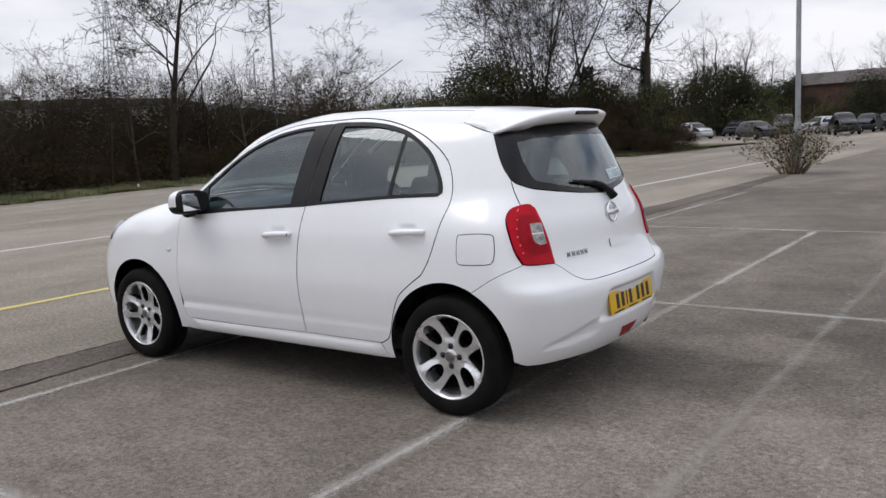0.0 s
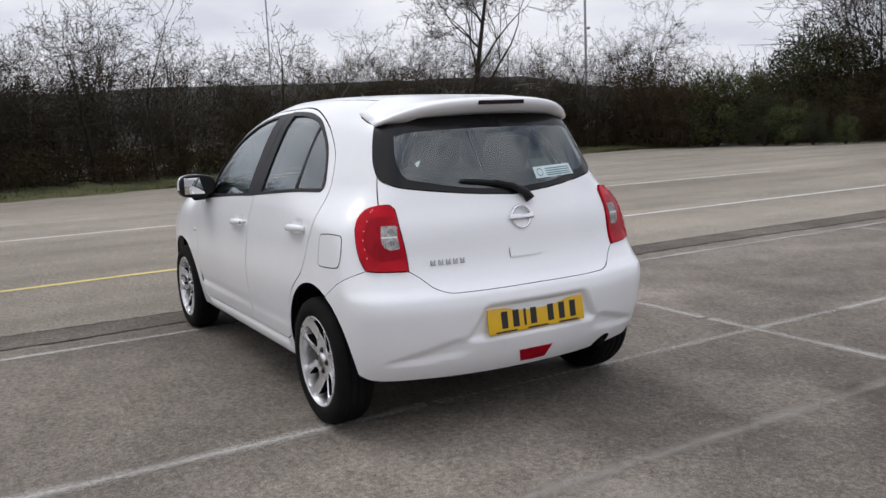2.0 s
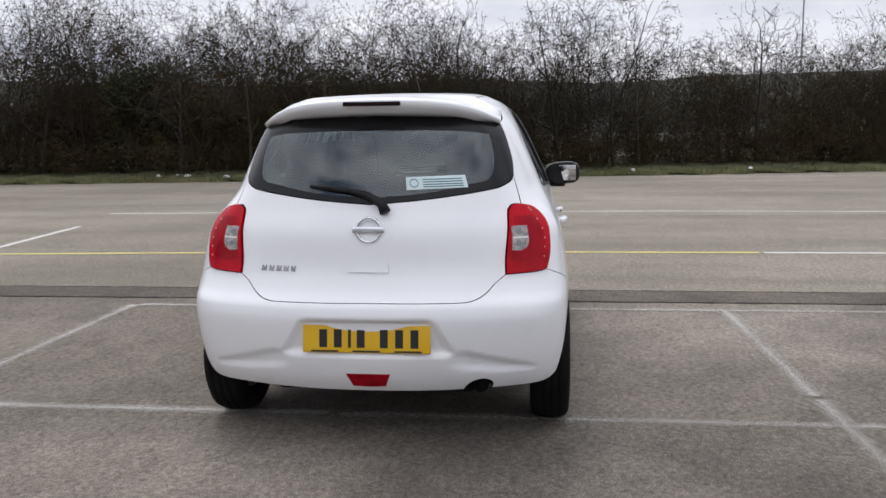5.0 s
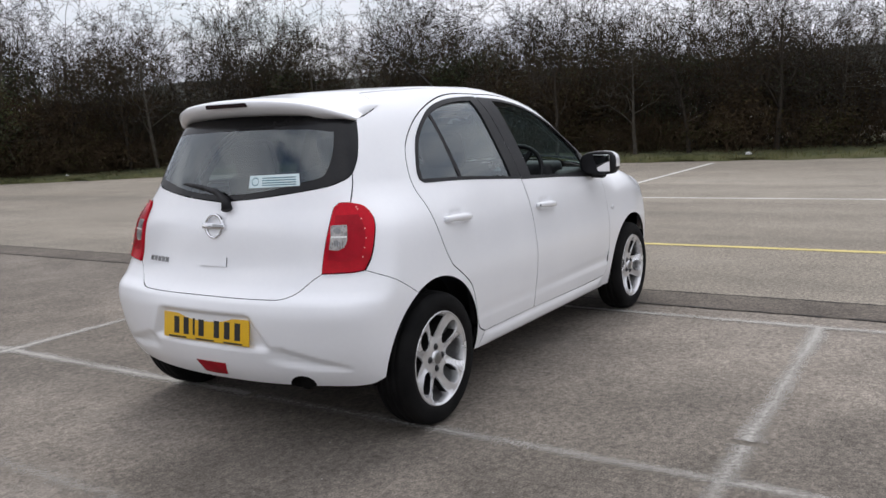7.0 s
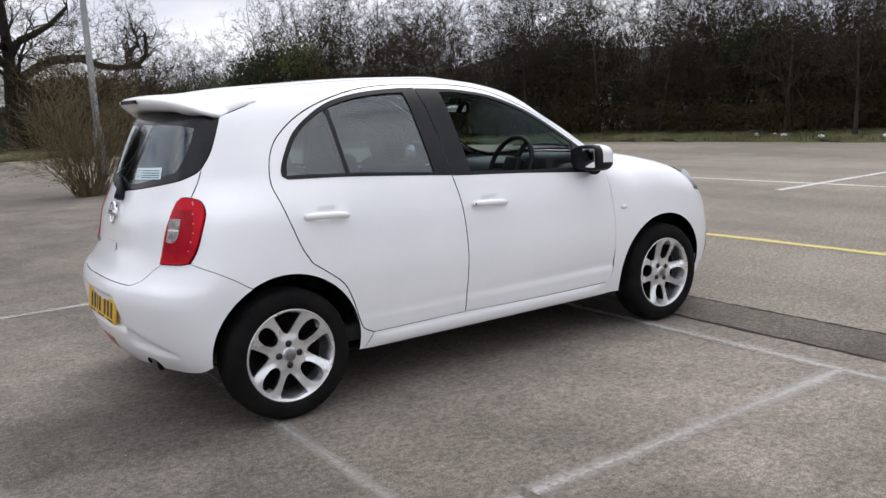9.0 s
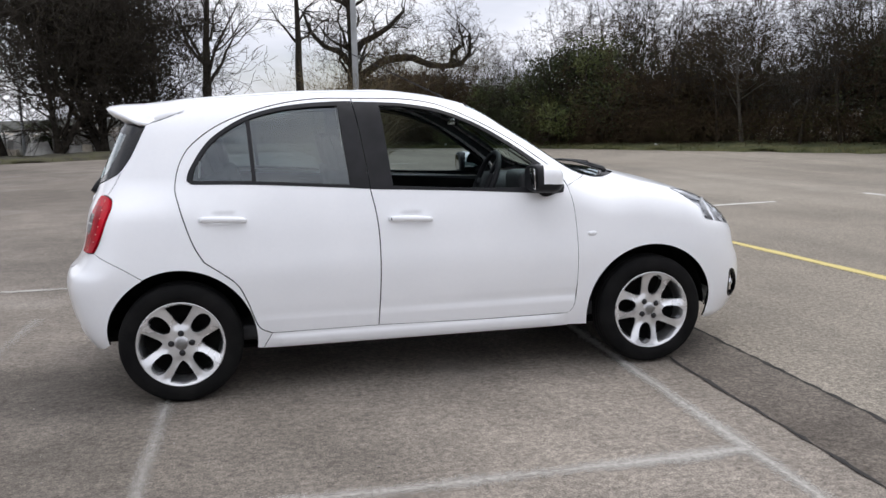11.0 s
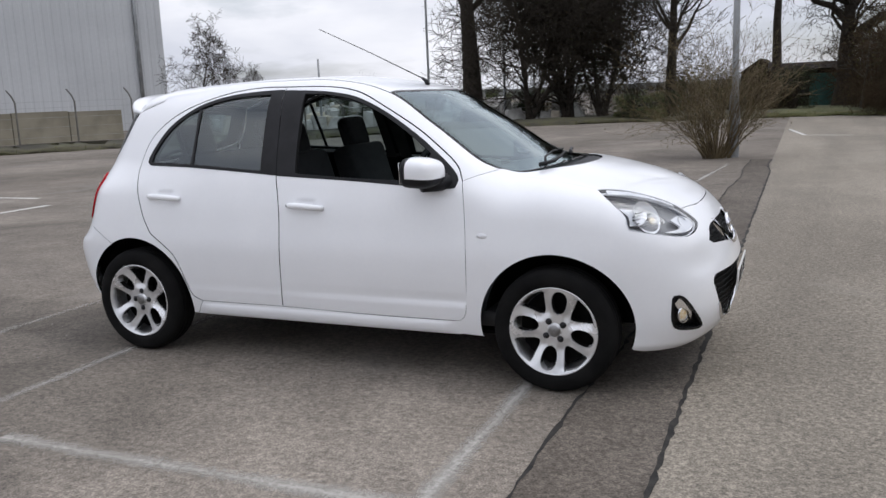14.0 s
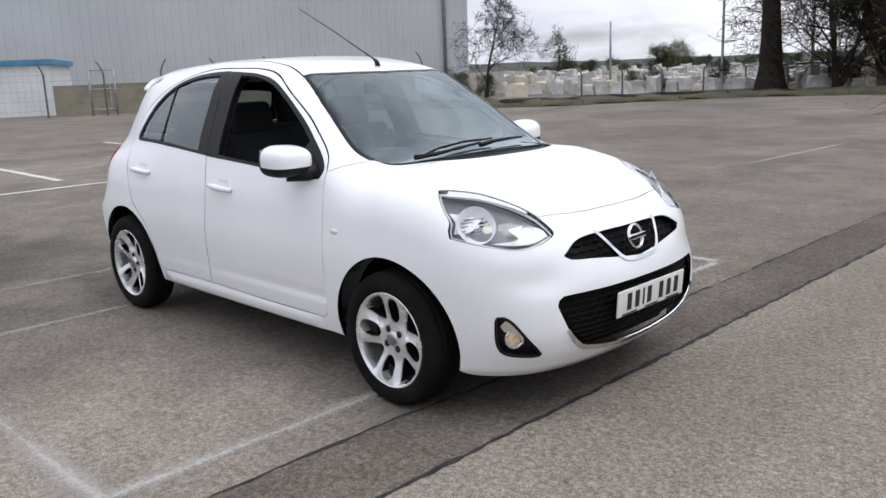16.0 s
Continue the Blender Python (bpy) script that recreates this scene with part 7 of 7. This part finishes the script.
# ---- parked cars far off ----
def far_car(at, turn, coat, label, scale=(1, 1, 1)):
    ob = tagged(new("parked_car"), label, "car", "cars parked across the car park")
    n, k = 54, 12
    us, zs = np.linspace(REAR, FRONT, n), np.linspace(.24, .98, k)
    for name, grid, way in (("body", None, "side"), ("roof", None, "top")):
        vs, fs = [], []
        for s in (1, -1):
            if way == "side":
                u, z = np.meshgrid(us, zs, indexing="ij")
                z = np.minimum(z, np.where(u > .9, .70 + .0 * u, z))
                p, _ = on_body(np.column_stack([u.ravel(), z.ravel()]), "side")
            else:
                u, z = np.meshgrid(np.linspace(-1.45, 1.84, n), np.linspace(0, .60, k), indexing="ij")
                p, _ = on_body(np.column_stack([u.ravel(), z.ravel()]), "top")
            o = len(vs)
            vs += (p * (1, s, 1)).tolist()
            fs += [(o + i * k + j, o + (i + 1) * k + j, o + (i + 1) * k + j + 1, o + i * k + j + 1)[::s] for i in range(n - 1) for j in range(k - 1)]
        quick(name, vs, fs, coat, ob)
    side_glass = loop(curve((-1.15, 1.0), (-.9, 1.38), (-.2, 1.43), (.3, 1.32), (.72, 1.0)), curve((.72, .98), (-1.15, .98)))
    for s in (1, -1):
        panel("pillars", [loop(curve((-1.3, .96), (-1.25, 1.40), (-.3, 1.46), (.35, 1.37), (.85, .98)), curve((.85, .96), (-1.3, .96)))], coat, ob, side=s, rim=0, step=.2)
        panel("window", [side_glass], gloss_black, ob, side=s, lift=.006, rim=0, step=.2)
    panel("windscreen", [screen_loop[::6]], gloss_black, ob, way="top", lift=.006, rim=0, step=.2)
    panel("rear_window", [back_loop[::6]], gloss_black, ob, lift=.006, rim=0, step=.2)
    for x in (-1.225, 1.225):
        for s in (1, -1):
            tyre = link_mesh("wheel", WM["tyre"], rubber, ob)
            tyre.matrix_basis = pose(x, s * .755, .295, 90)
            rim_ob = link_mesh("rim", WM["hub"], silver, tyre)
            rim_ob.matrix_basis = pose(0, 0, .02 * -s, 0 if s < 0 else 180) @ Matrix.Scale(2.6, 4)
    ob.matrix_basis = pose(at[0], at[1], 0, 0, 0, turn) @ Matrix.Diagonal((*scale, 1))
    return ob


coat_dark = surface("dark_car_paint", [(.008, .010, .014), (.016, .020, .027)], .3, coat=.1, spec=.3)
coat_silver = surface("silver_car_paint", [(.42, .43, .44), (.5, .51, .52)], .3, metal=.5, coat=.6)
coat_black = surface("black_car_paint", [(.005, .005, .006), (.010, .010, .011)], .3, coat=.1, spec=.3)
for a, d, tr, coat, lab, sc in ((-70.8, 68, 140, coat_silver, "silver car parked far across the car park", (1, 1, .95)), (-73.3, 75, 95, coat_dark, "dark blue car parked far off", (1, 1, .98)), (-74.6, 58.5, 135, coat_dark, "dark blue saloon car facing the car park", (1.05, 1.02, .9)),
                                (-76.2, 61, 100, coat_black, "black van-like car parked far off", (1.1, 1.02, 1.15)), (-78.3, 70, 60, coat_silver, "silver car parked far off", (1, 1, .95)), (-79.6, 62.5, 110, coat_black, "black off-road car parked far off", (1.1, 1.05, 1.1)),
                                (-80.9, 69, 85, coat_dark, "dark car parked far off", (1, 1, 1)), (-82.0, 73, 85, coat_black, "black car parked far off", (1, 1, 1)), (-69.3, 64, 150, coat_dark, "dark car half hidden by the bank", (1, 1, .92))):
    far_car(stand(a, d), tr, coat, lab, tuple(.9 * k for k in sc))

# wood behind the parked cars
rng = np.random.default_rng(91)
for k, (a, d, h) in enumerate(((-68.5, 80, 5.5), (-69.6, 79, 6.0), (-70.6, 80, 5.0), (-71.6, 79, 6.4), (-72.5, 78, 6.6), (-73.4, 79, 5.6), (-74.4, 80, 5.2), (-75.3, 79, 4.8), (-76.2, 80, 5.0), (-77.0, 80, 4.4), (-77.8, 79, 2.6), (-78.7, 79, 2.4), (-79.6, 79, 2.6), (-80.6, 79, 3.8), (-81.4, 78, 5.2), (-82.4, 79, 5.6), (-83.6, 80, 5.2), (-85, 80, 5.0))):
    evergreen(stand(a, d), h, k, leaf_dark if k % 3 else scrub_leaf, "dark evergreen at the far edge of the car park", "far wood")
for k, (a, d, h) in enumerate(((-70.3, 84, 8.0), (-71.4, 82, 8.6), (-72.3, 84, 9.4), (-73.2, 83, 8.6), (-74.3, 85, 8.2), (-75.3, 84, 7.0), (-76.2, 86, 6.2), (-79.6, 95, 7.6), (-81.4, 92, 7.8), (-83, 90, 8))):
    t, l, c = big[1 + k % 2]
    plant("tree", "bare tree in the wood beyond the parked cars", stand(a, d), t, None, None, bark, k * 40, h / 11.0, "far wood", "tree", l)

# hills all round
vs, fs = [], []
n = 240
rng = np.random.default_rng(17)
for i in range(n):
    a = 2 * math.pi * i / n
    deg = math.degrees(a) if a < math.pi else math.degrees(a) - 360
    high = 24 if -48 < deg < 62 else 3
    if -48 < deg < 62:
        high *= min(1, (deg + 48) / 12, (62 - deg) / 12) * .65 + .35
    high *= 1 + .10 * noise.noise(Vector((math.cos(a) * 6, math.sin(a) * 6, 0)))
    high += .8 * noise.noise(Vector((math.cos(a) * 60, math.sin(a) * 60, 3)))
    for r, z in ((230, -1.0), (330, high * .45), (400, high), (520, -2)):
        vs.append((r * math.cos(a), r * math.sin(a), z))
for i in range(n):
    for j in range(3):
        p, q = i * 4 + j, ((i + 1) % n) * 4 + j
        fs.append((p, p + 1, q + 1, q))
tagged(quick("hills", vs, fs, far_green), "low wooded hills on the horizon", "hill", kind="structure")
# lattice mast
mast = tagged(new("pylon"), "faint lattice electricity pylon in the distance", "pylon")
for sx in (-1, 1):
    for sy in (-1, 1):
        part("leg", tube([(sx * 3, sy * 3, 0), (sx * 1, sy * 1, 22), (sx * .3, sy * .3, 34)], .12, 4), galv, mast)
for z in range(4, 34, 4):
    w = 3 - 2 * min(z, 22) / 22 if z < 22 else 1 - .7 * (z - 22) / 12
    part("brace", tube([(-w, -w, z), (w, -w, z), (w, w, z), (-w, w, z), (-w, -w, z)], .07, 4), galv, mast)
for z in (20, 25, 30):
    part("cross_arm", tube([(-5, 0, z), (0, 0, z + 1), (5, 0, z)], .1, 4), galv, mast)
mast.matrix_basis = pose(168, -108, 0, 0, 0, 30)
